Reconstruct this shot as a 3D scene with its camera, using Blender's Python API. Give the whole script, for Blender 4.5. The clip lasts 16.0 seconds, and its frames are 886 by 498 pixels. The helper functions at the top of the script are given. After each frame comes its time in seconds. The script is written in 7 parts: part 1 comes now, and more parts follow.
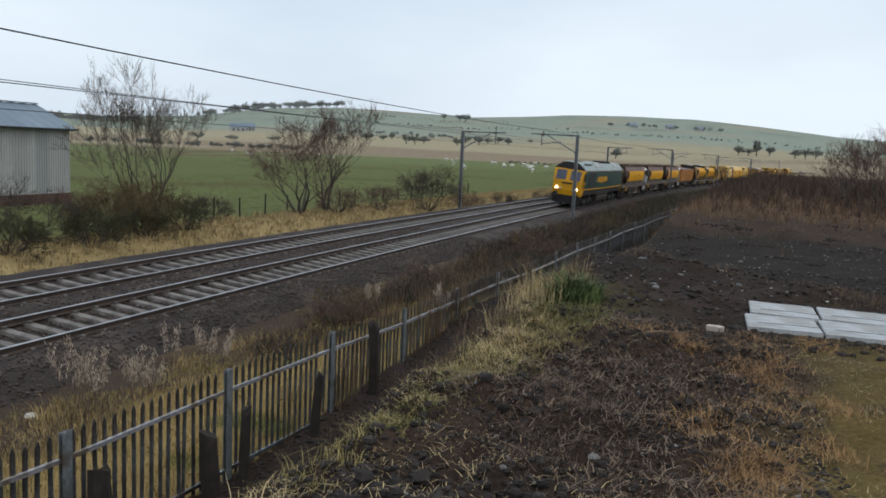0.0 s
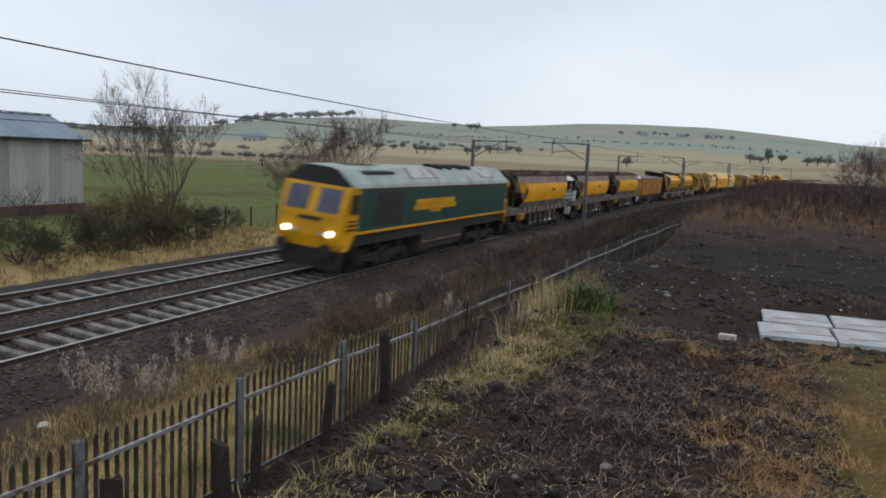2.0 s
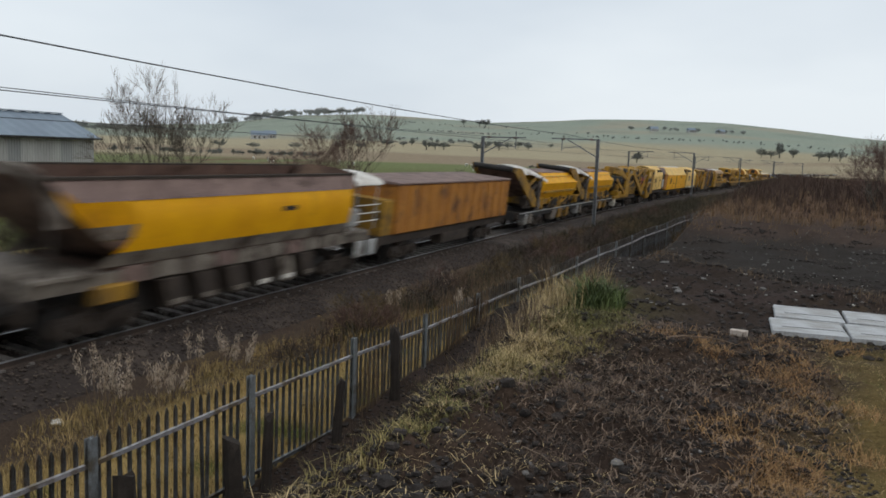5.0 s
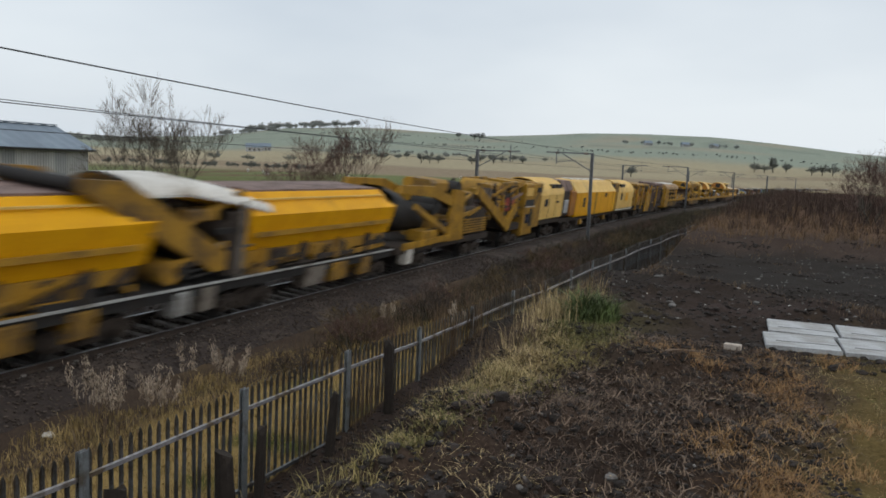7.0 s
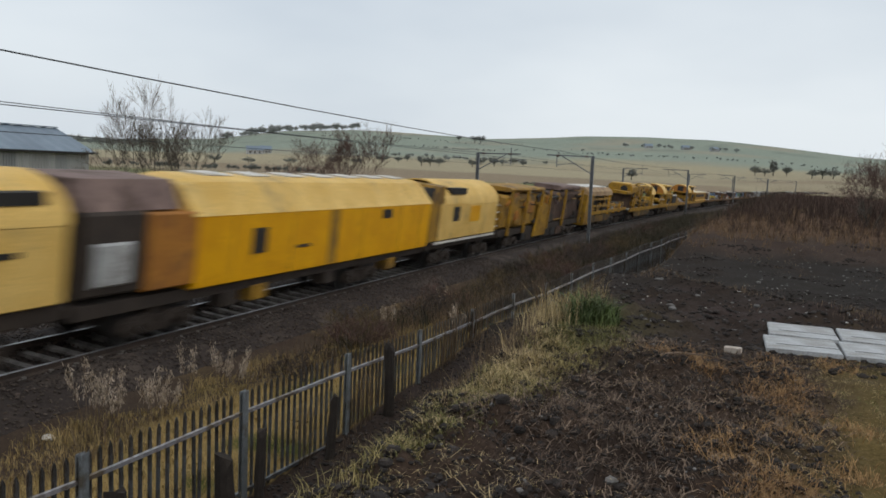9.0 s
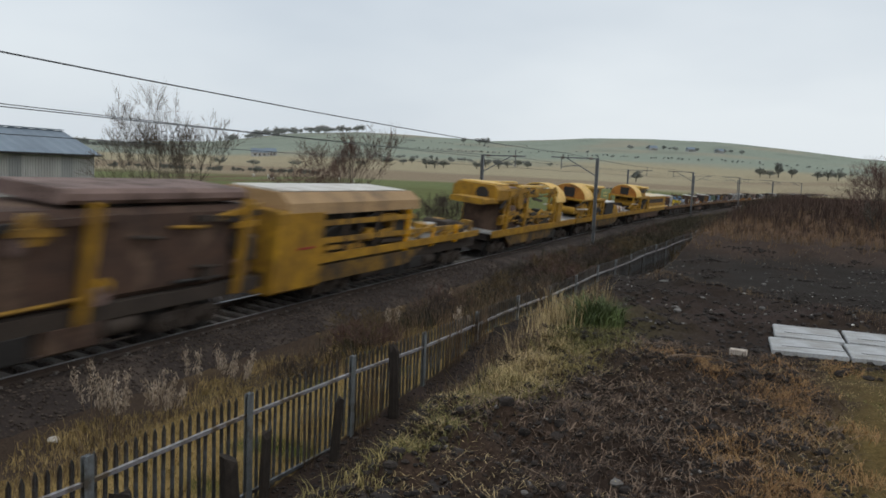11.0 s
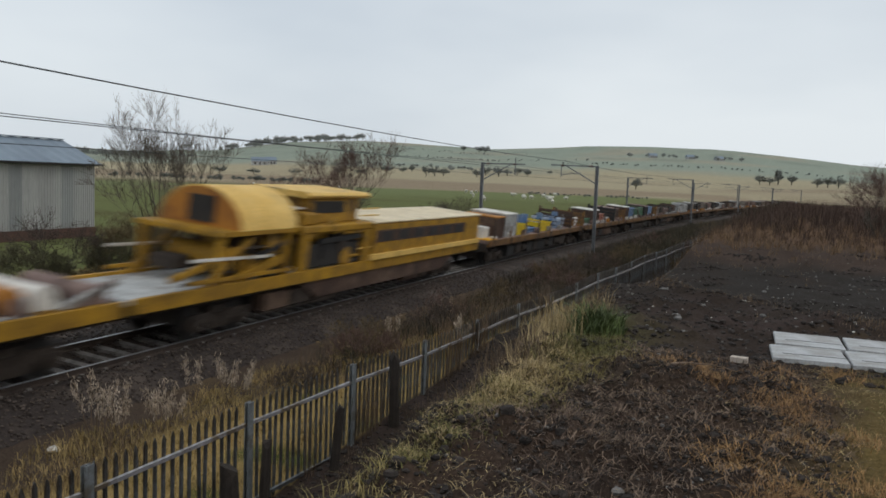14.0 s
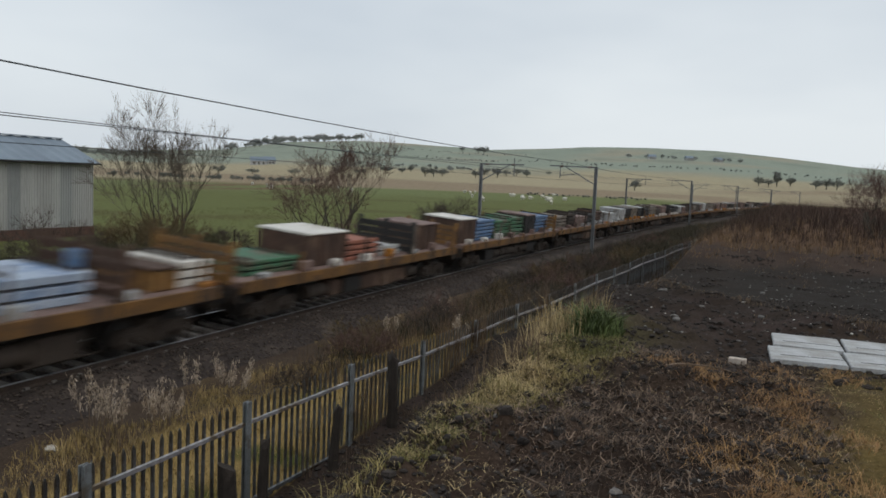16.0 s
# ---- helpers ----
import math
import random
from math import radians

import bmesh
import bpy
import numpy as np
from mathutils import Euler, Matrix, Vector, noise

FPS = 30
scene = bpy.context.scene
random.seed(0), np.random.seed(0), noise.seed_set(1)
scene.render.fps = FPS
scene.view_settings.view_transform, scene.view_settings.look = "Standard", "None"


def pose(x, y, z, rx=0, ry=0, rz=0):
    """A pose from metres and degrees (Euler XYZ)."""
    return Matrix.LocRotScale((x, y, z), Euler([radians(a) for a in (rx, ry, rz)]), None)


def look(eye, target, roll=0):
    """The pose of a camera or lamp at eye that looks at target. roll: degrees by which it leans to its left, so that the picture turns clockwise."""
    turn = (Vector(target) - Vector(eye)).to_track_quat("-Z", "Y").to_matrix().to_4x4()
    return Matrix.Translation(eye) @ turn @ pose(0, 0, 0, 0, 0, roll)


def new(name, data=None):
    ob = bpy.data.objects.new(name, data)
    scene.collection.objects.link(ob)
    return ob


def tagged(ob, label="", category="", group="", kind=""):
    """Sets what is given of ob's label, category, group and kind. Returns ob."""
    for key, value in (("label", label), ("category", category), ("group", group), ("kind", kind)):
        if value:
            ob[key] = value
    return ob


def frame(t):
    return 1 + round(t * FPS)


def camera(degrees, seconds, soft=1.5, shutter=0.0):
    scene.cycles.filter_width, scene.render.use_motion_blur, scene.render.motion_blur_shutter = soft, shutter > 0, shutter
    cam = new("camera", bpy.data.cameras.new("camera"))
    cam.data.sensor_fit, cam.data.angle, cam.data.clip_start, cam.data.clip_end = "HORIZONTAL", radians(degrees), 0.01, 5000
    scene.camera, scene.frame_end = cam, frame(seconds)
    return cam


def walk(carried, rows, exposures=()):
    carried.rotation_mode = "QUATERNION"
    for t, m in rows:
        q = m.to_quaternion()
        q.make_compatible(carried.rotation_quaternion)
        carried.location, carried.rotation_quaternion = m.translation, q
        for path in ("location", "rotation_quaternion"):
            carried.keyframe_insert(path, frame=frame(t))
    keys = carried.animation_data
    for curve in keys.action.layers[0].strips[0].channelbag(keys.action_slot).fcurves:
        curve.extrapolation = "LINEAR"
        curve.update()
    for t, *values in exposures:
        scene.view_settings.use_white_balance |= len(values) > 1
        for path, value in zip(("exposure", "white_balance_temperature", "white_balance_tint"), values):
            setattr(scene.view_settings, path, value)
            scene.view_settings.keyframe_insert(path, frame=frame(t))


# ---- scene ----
# The camera stands on a heap of spoil beside a double-track railway and is held by hand.
EYE = (0.0, 0.0, 4.31)
cam = camera(56.43, 16.0, soft=1.7, shutter=0.75)
TURNS = [
    (0.0, 83.006, -2.621, -71.434), (0.5, 83.153, -2.705, -71.411), (1.0, 83.501, -2.702, -71.281),
    (1.5, 83.643, -2.55, -71.143), (2.0, 83.59, -2.387, -70.708), (2.5, 83.389, -2.329, -70.408),
    (3.0, 83.314, -2.296, -70.53), (3.5, 83.234, -2.134, -70.395), (4.0, 83.074, -2.015, -70.109),
    (4.8, 83.25, -2.05, -70.05), (5.7, 83.65, -2.12, -70.12),
    (6.5, 83.975, -2.18, -70.278), (7.0, 84.246, -2.308, -70.42), (7.5, 84.447, -2.347, -70.449),
    (8.0, 84.537, -2.386, -70.528), (8.5, 84.519, -2.32, -70.453), (9.0, 84.437, -2.369, -70.39),
    (9.8, 84.43, -2.35, -70.26), (10.7, 84.53, -2.31, -70.11),
    (11.5, 84.723, -2.284, -69.995), (12.0, 84.979, -2.218, -69.916), (12.5, 85.0, -2.173, -69.902),
    (13.0, 84.974, -2.194, -69.861), (13.5, 85.03, -2.242, -69.923), (14.0, 85.138, -2.158, -70.076),
    (14.5, 85.271, -2.3, -70.212), (15.0, 85.313, -2.339, -70.151), (15.5, 85.282, -2.358, -70.149),
    (16.0, 85.166, -2.352, -70.15)]
walk(cam, [(t, pose(*EYE, rx, ry, rz)) for t, rx, ry, rz in TURNS], [(0.0, 0.14, 6450, 10), (1.5, 0.10, 6520, 10), (4.0, 0.04, 6750, 11), (9.0, -0.02, 6800, 11), (16.0, -0.07, 6850, 11)])

# ---- world and light: a bright, even overcast sky ----
world = bpy.data.worlds.new("overcast")
scene.world = world
world.use_nodes = True
wn, wl = world.node_tree.nodes, world.node_tree.links
wn.clear()
w_out = wn.new("ShaderNodeOutputWorld")
w_bg = wn.new("ShaderNodeBackground")
w_sky = wn.new("ShaderNodeTexSky")
w_sky.sky_type, w_sky.sun_disc = "NISHITA", False
w_sky.sun_elevation, w_sky.sun_rotation = radians(24), radians(200)
w_sky.dust_density = 4.0
w_dim = wn.new("ShaderNodeMix")
w_dim.data_type, w_dim.blend_type = "RGBA", "MULTIPLY"
w_dim.inputs["Factor"].default_value = 1.0
w_dim.inputs["B"].default_value = (0.09, 0.09, 0.09, 1)
w_tc = wn.new("ShaderNodeTexCoord")
w_noise = wn.new("ShaderNodeTexNoise")
w_noise.inputs["Scale"].default_value, w_noise.inputs["Detail"].default_value = 1.6, 4
w_map = wn.new("ShaderNodeMapping")
w_map.inputs["Scale"].default_value = (1, 1, 3)
w_ramp = wn.new("ShaderNodeValToRGB")
w_ramp.color_ramp.elements[0].position, w_ramp.color_ramp.elements[0].color = 0.3, (0.65, 0.75, 0.86, 1)
w_ramp.color_ramp.elements[1].position, w_ramp.color_ramp.elements[1].color = 0.7, (0.85, 0.945, 1.03, 1)
w_mix = wn.new("ShaderNodeMix")
w_mix.data_type = "RGBA"
w_mix.inputs["Factor"].default_value = 0.88
wl.new(w_sky.outputs["Color"], w_dim.inputs["A"])
wl.new(w_tc.outputs["Generated"], w_map.inputs["Vector"])
wl.new(w_map.outputs["Vector"], w_noise.inputs["Vector"])
wl.new(w_noise.outputs["Fac"], w_ramp.inputs["Fac"])
wl.new(w_dim.outputs["Result"], w_mix.inputs["A"])
wl.new(w_ramp.outputs["Color"], w_mix.inputs["B"])
wl.new(w_mix.outputs["Result"], w_bg.inputs["Color"])
wl.new(w_bg.outputs["Background"], w_out.inputs["Surface"])
w_bg.inputs["Strength"].default_value = 1.0

sun = new("sun", bpy.data.lights.new("sun", "SUN"))
sun.data.energy, sun.data.angle, sun.data.color = 0.6, radians(40), (1.0, 0.96, 0.9)
sun.matrix_world = look((0, 0, 60), (18, 32, 0))

# ---- materials ----
MATS = {}


def material(name, base, second=None, scale=2.0, rough=0.8, metal=0.0, bump=0.0, bump_scale=40.0, fine=0.25,
             spread=0.0, third=None, third_scale=0.4, third_at=(0.5, 0.62), coords="Object", spec=0.3, stretch=(1, 1, 1)):
    """A surface of two colours mixed at two scales, with wear patches of a third, and relief."""
    if name in MATS:
        return MATS[name]
    mat = bpy.data.materials.new(name)
    mat.use_nodes = True
    nt = mat.node_tree
    nd, ln = nt.nodes, nt.links
    bsdf = nd["Principled BSDF"]
    bsdf.inputs["Roughness"].default_value = rough
    bsdf.inputs["Metallic"].default_value = metal
    bsdf.inputs["Specular IOR Level"].default_value = spec
    tc = nd.new("ShaderNodeTexCoord")
    mp = nd.new("ShaderNodeMapping")
    mp.inputs["Scale"].default_value = stretch
    ln.new(tc.outputs[coords], mp.inputs["Vector"])
    second = second or tuple(c * 0.75 for c in base)

    def noise_of(size, detail=5.0):
        n = nd.new("ShaderNodeTexNoise")
        n.inputs["Scale"].default_value, n.inputs["Detail"].default_value = size, detail
        n.inputs["Roughness"].default_value = 0.65
        ln.new(mp.outputs["Vector"], n.inputs["Vector"])
        return n.outputs["Fac"]

    def ramp(fac, a, b):
        r = nd.new("ShaderNodeMapRange")
        r.inputs["From Min"].default_value, r.inputs["From Max"].default_value = a, b
        ln.new(fac, r.inputs["Value"])
        return r.outputs["Result"]

    def mix(fac, a, b, mode="MIX"):
        m = nd.new("ShaderNodeMix")
        m.data_type, m.blend_type = "RGBA", mode
        for sock, v in (("Factor", fac), ("A", a), ("B", b)):
            if isinstance(v, bpy.types.NodeSocket):
                ln.new(v, m.inputs[sock])
            else:
                m.inputs[sock].default_value = v if sock == "Factor" else (*v[:3], 1)
        return m.outputs["Result"]

    col = mix(ramp(noise_of(scale), 0.35, 0.65), base, second)
    if third:
        col = mix(ramp(noise_of(third_scale, 8.0), *third_at), col, third)
    if fine:
        f = ramp(noise_of(scale * 14 + 6, 3.0), 0.3, 0.7)
        g = nd.new("ShaderNodeCombineColor")
        mr = nd.new("ShaderNodeMapRange")
        mr.inputs["To Min"].default_value, mr.inputs["To Max"].default_value = 1 - fine, 1 + fine
        ln.new(f, mr.inputs["Value"])
        for ch in ("Red", "Green", "Blue"):
            ln.new(mr.outputs["Result"], g.inputs[ch])
        col = mix(1.0, col, g.outputs["Color"], "MULTIPLY")
    if spread:
        oi = nd.new("ShaderNodeObjectInfo")
        geo = nd.new("ShaderNodeNewGeometry")
        add = nd.new("ShaderNodeMath")
        add.operation = "ADD"
        ln.new(oi.outputs["Random"], add.inputs[0])
        ln.new(geo.outputs["Random Per Island"], add.inputs[1])
        fr = nd.new("ShaderNodeMath")
        fr.operation = "FRACT"
        ln.new(add.outputs[0], fr.inputs[0])
        mr = nd.new("ShaderNodeMapRange")
        mr.inputs["To Min"].default_value, mr.inputs["To Max"].default_value = 1 - spread, 1 + spread
        ln.new(fr.outputs[0], mr.inputs["Value"])
        hsv = nd.new("ShaderNodeHueSaturation")
        ln.new(mr.outputs["Result"], hsv.inputs["Value"])
        ln.new(col, hsv.inputs["Color"])
        col = hsv.outputs["Color"]
    ln.new(col, bsdf.inputs["Base Color"])
    if bump:
        bp = nd.new("ShaderNodeBump")
        bp.inputs["Strength"].default_value, bp.inputs["Distance"].default_value = min(bump, 1.0), 0.02
        ln.new(noise_of(bump_scale), bp.inputs["Height"])
        ln.new(bp.outputs["Normal"], bsdf.inputs["Normal"])
    MATS[name] = mat
    return mat


def glowing(name, colour, strength):
    mat = bpy.data.materials.new(name)
    mat.use_nodes = True
    b = mat.node_tree.nodes["Principled BSDF"]
    b.inputs["Base Color"].default_value = (*colour, 1)
    b.inputs["Emission Color"].default_value = (*colour, 1)
    b.inputs["Emission Strength"].default_value = strength
    return mat


side_rust = material("rusty brown wagon beam", (0.20, 0.10, 0.03), (0.10, 0.055, 0.025), 1.2, 0.8, third=(0.06, 0.04, 0.03), third_scale=0.9, bump=0.2)
rail_side = material("rusty rail steel", (0.07, 0.05, 0.04), (0.045, 0.035, 0.03), rough=0.8, bump=0.3)
rail_top = material("worn rail head", (0.42, 0.42, 0.43), (0.30, 0.30, 0.31), rough=0.4, metal=0.85, fine=0.1)
concrete = material("weathered concrete", (0.21, 0.19, 0.175), (0.115, 0.105, 0.095), 3.0, 0.9, bump=0.4, spread=0.15)
ballast_mat = material("ballast stone", (0.046, 0.035, 0.030), (0.027, 0.021, 0.019), 9.0, 0.95, bump=1.0, bump_scale=18, third=(0.075, 0.058, 0.048), third_scale=0.7)
galv = material("galvanised steel", (0.26, 0.28, 0.29), (0.16, 0.175, 0.185), 4.0, 0.55, 0.35, bump=0.2, third=(0.13, 0.11, 0.085), third_scale=2.0, spread=0.12)
pale_mat = material("dull weathered galvanised pale", (0.22, 0.24, 0.26), (0.14, 0.15, 0.165), 4.0, 0.42, 0.7, bump=0.15, third=(0.10, 0.08, 0.06), third_scale=1.6, third_at=(0.48, 0.62), spread=0.2)
galv_bright = material("bright galvanised rail", (0.46, 0.44, 0.46), (0.30, 0.31, 0.33), 5.0, 0.45, 0.5, third=(0.2, 0.16, 0.12), third_scale=3.0)
mast_mat = material("grey mast steel", (0.20, 0.21, 0.22), (0.13, 0.135, 0.14), 3.0, 0.6, 0.3)
wire_mat = material("dark wire", (0.05, 0.055, 0.06), rough=0.6, metal=0.4)
yellow = material("weathered yellow paint", (0.76, 0.38, 0.006), (0.64, 0.30, 0.006), 0.8, 0.55, third=(0.28, 0.13, 0.015), third_scale=0.6, third_at=(0.57, 0.78), bump=0.1, fine=0.1, spec=0.2)
yellow_dirty = material("dirty yellow steel", (0.40, 0.22, 0.025), (0.25, 0.135, 0.022), 1.2, 0.65, third=(0.075, 0.05, 0.03), third_scale=1.1, third_at=(0.47, 0.66), bump=0.25)
# Grime, with the shadow on the lower side painted into the colour.
shaded_grimy_yellow = material("grimy yellow lower steel with painted shade", (0.25, 0.14, 0.02), (0.13, 0.075, 0.02), 1.4, 0.7, third=(0.045, 0.033, 0.024), third_scale=1.2, third_at=(0.42, 0.6), bump=0.25)
machine_yellow = material("worn machine yellow", (0.46, 0.255, 0.024), (0.34, 0.18, 0.022), 1.0, 0.6, third=(0.13, 0.075, 0.022), third_scale=1.6, third_at=(0.38, 0.72), bump=0.2, spec=0.2)
yellow_pale = material("faded yellow roof", (0.74, 0.50, 0.16), (0.60, 0.37, 0.09), 0.9, 0.6, third=(0.35, 0.25, 0.11), third_scale=0.8, third_at=(0.54, 0.74))
orange_box = material("rusty orange steel", (0.42, 0.18, 0.03), (0.30, 0.12, 0.025), 1.0, 0.7, third=(0.09, 0.05, 0.03), third_scale=0.9, third_at=(0.5, 0.68))
grime = material("brake-dust grime", (0.055, 0.042, 0.034), (0.035, 0.028, 0.024), 2.0, 0.9, bump=0.4)
grey_frame = material("dusty grey underframe", (0.22, 0.195, 0.165), (0.12, 0.10, 0.085), 1.6, 0.85, third=(0.06, 0.045, 0.035), third_scale=1.0, bump=0.3)
dark_steel = material("dark steel", (0.03, 0.028, 0.027), (0.018, 0.017, 0.017), 2.0, 0.7, bump=0.2)
rust_in = material("rusted hopper inside", (0.085, 0.05, 0.036), (0.05, 0.033, 0.027), 1.5, 0.9, third=(0.13, 0.085, 0.06), third_scale=0.8, bump=0.4)
rust_rim = material("rusty mauve plate", (0.23, 0.16, 0.14), (0.16, 0.11, 0.10), 1.3, 0.8, third=(0.09, 0.06, 0.05), third_scale=1.5, bump=0.2)
white_steel = material("off-white steel", (0.66, 0.64, 0.60), (0.50, 0.48, 0.44), 1.0, 0.6, third=(0.28, 0.22, 0.16), third_scale=1.0, third_at=(0.56, 0.72))
cream_roof = material("cream roof paint", (0.72, 0.62, 0.44), (0.58, 0.48, 0.32), 0.9, 0.6, third=(0.36, 0.28, 0.17), third_scale=1.1, third_at=(0.52, 0.72))
grey_steel = material("pale grey steel", (0.42, 0.43, 0.43), (0.30, 0.31, 0.31), 1.2, 0.6, third=(0.17, 0.15, 0.13), third_scale=1.0)
loco_green = material("dark green locomotive paint", (0.022, 0.07, 0.06), (0.018, 0.055, 0.048), 1.0, 0.35, fine=0.06, third=(0.045, 0.055, 0.045), third_scale=0.7, third_at=(0.5, 0.75), spec=0.5)
loco_roof = material("grey-green locomotive roof", (0.30, 0.355, 0.34), (0.23, 0.275, 0.265), 1.3, 0.6, third=(0.12, 0.12, 0.105), third_scale=1.1, third_at=(0.52, 0.74))
loco_yellow = material("locomotive yellow", (0.62, 0.31, 0.008), (0.50, 0.235, 0.008), 1.0, 0.4, third=(0.38, 0.2, 0.02), third_scale=1.3, third_at=(0.5, 0.72), spec=0.25)
glass_dark = material("windscreen glass", (0.05, 0.055, 0.09), (0.04, 0.045, 0.075), 0.8, 0.1, fine=0.0, spec=0.6)
black = material("black rubber and voids", (0.012, 0.012, 0.012), rough=0.7)
red_paint = material("dull red paint", (0.32, 0.05, 0.03), (0.22, 0.035, 0.025), 2.0, 0.6)
blue_paint = material("mid blue paint", (0.10, 0.18, 0.32), (0.07, 0.13, 0.23), 2.0, 0.55, third=(0.3, 0.33, 0.38), third_scale=1.5, third_at=(0.55, 0.7))
pale_blue = material("pale blue sheeting", (0.38, 0.44, 0.52), (0.26, 0.32, 0.42), 1.6, 0.7, third=(0.12, 0.2, 0.34), third_scale=1.2, third_at=(0.5, 0.6))
timber_tan = material("dirty tan timber", (0.26, 0.14, 0.045), (0.16, 0.085, 0.035), 2.0, 0.85, third=(0.07, 0.045, 0.03), third_scale=1.6, third_at=(0.45, 0.65))
green_paint = material("dull green paint", (0.05, 0.16, 0.085), (0.035, 0.10, 0.06), 2.0, 0.65, third=(0.10, 0.085, 0.06), third_scale=1.4, third_at=(0.46, 0.62))
bright_yellow = material("bright yellow plastic", (0.66, 0.48, 0.02), (0.54, 0.38, 0.02), 2.0, 0.5)
salmon = material("faded salmon paint", (0.34, 0.13, 0.085), (0.22, 0.085, 0.06), 2.0, 0.7, third=(0.10, 0.06, 0.045), third_scale=1.4, third_at=(0.48, 0.66))
lamp_glow = glowing("lit headlamp", (1.0, 0.9, 0.66), 5.0)
cladding = material("pale grey barn cladding", (0.38, 0.38, 0.375), (0.30, 0.305, 0.30), 0.35, 0.7, third=(0.27, 0.275, 0.27), third_scale=0.25, stretch=(1, 1, 0.15), fine=0.08)
cladding_dark = material("darker roofing sheet", (0.27, 0.285, 0.285), (0.22, 0.23, 0.235), 0.5, 0.7, stretch=(1, 1, 0.2), fine=0.06)
roof_blue = material("blue-grey barn roof", (0.185, 0.235, 0.285), (0.15, 0.19, 0.235), 0.4, 0.6, fine=0.08)
bark = material("grey-brown bark", (0.085, 0.075, 0.06), (0.05, 0.045, 0.037), 6.0, 0.9, bump=0.5, spread=0.15)
twig_mat = material("dark brown twigs", (0.075, 0.058, 0.048), (0.05, 0.038, 0.032), 5.0, 0.9, spread=0.25)
straw = material("dead straw grass", (0.48, 0.37, 0.20), (0.33, 0.245, 0.125), 1.2, 0.9, spread=0.3, fine=0.1)
straw_brown = material("brown dead stalks", (0.165, 0.115, 0.075), (0.10, 0.07, 0.047), 1.2, 0.9, spread=0.35, fine=0.1)
grass_green = material("rough green grass", (0.15, 0.14, 0.05), (0.1, 0.095, 0.034), 1.2, 0.85, spread=0.35, fine=0.1)
soil_litter = material("grey-brown root litter", (0.23, 0.165, 0.12), (0.11, 0.078, 0.056), 3.0, 0.95, spread=0.4)
scrub_mat = material("brown winter scrub", (0.085, 0.055, 0.042), (0.055, 0.037, 0.03), 1.5, 0.95, spread=0.35)
stone_mat = material("loose grey stone", (0.20, 0.19, 0.18), (0.12, 0.115, 0.11), 5.0, 0.9, bump=0.4, spread=0.3)
brick_mat = material("pale brick", (0.50, 0.44, 0.38), (0.36, 0.30, 0.25), 8.0, 0.9, bump=0.3)
board_mat = material("weathered pale board", (0.44, 0.45, 0.46), (0.34, 0.35, 0.36), 2.0, 0.7, third=(0.27, 0.26, 0.24), third_scale=2.2, third_at=(0.45, 0.66), stretch=(1.5, 1, 1), bump=0.2)
wood_dark = material("dark rotten timber", (0.045, 0.036, 0.03), (0.028, 0.023, 0.02), 4.0, 0.95, bump=0.5)
wool = material("dirty white wool", (0.62, 0.60, 0.54), (0.52, 0.50, 0.44), 6.0, 0.95)
# Base colour lightened to put distance haze into the moor's trees.
far_tree_mat = material("distant woodland lightened for haze", (0.18, 0.19, 0.17), (0.135, 0.145, 0.135), 0.3, 1.0, spread=0.2)


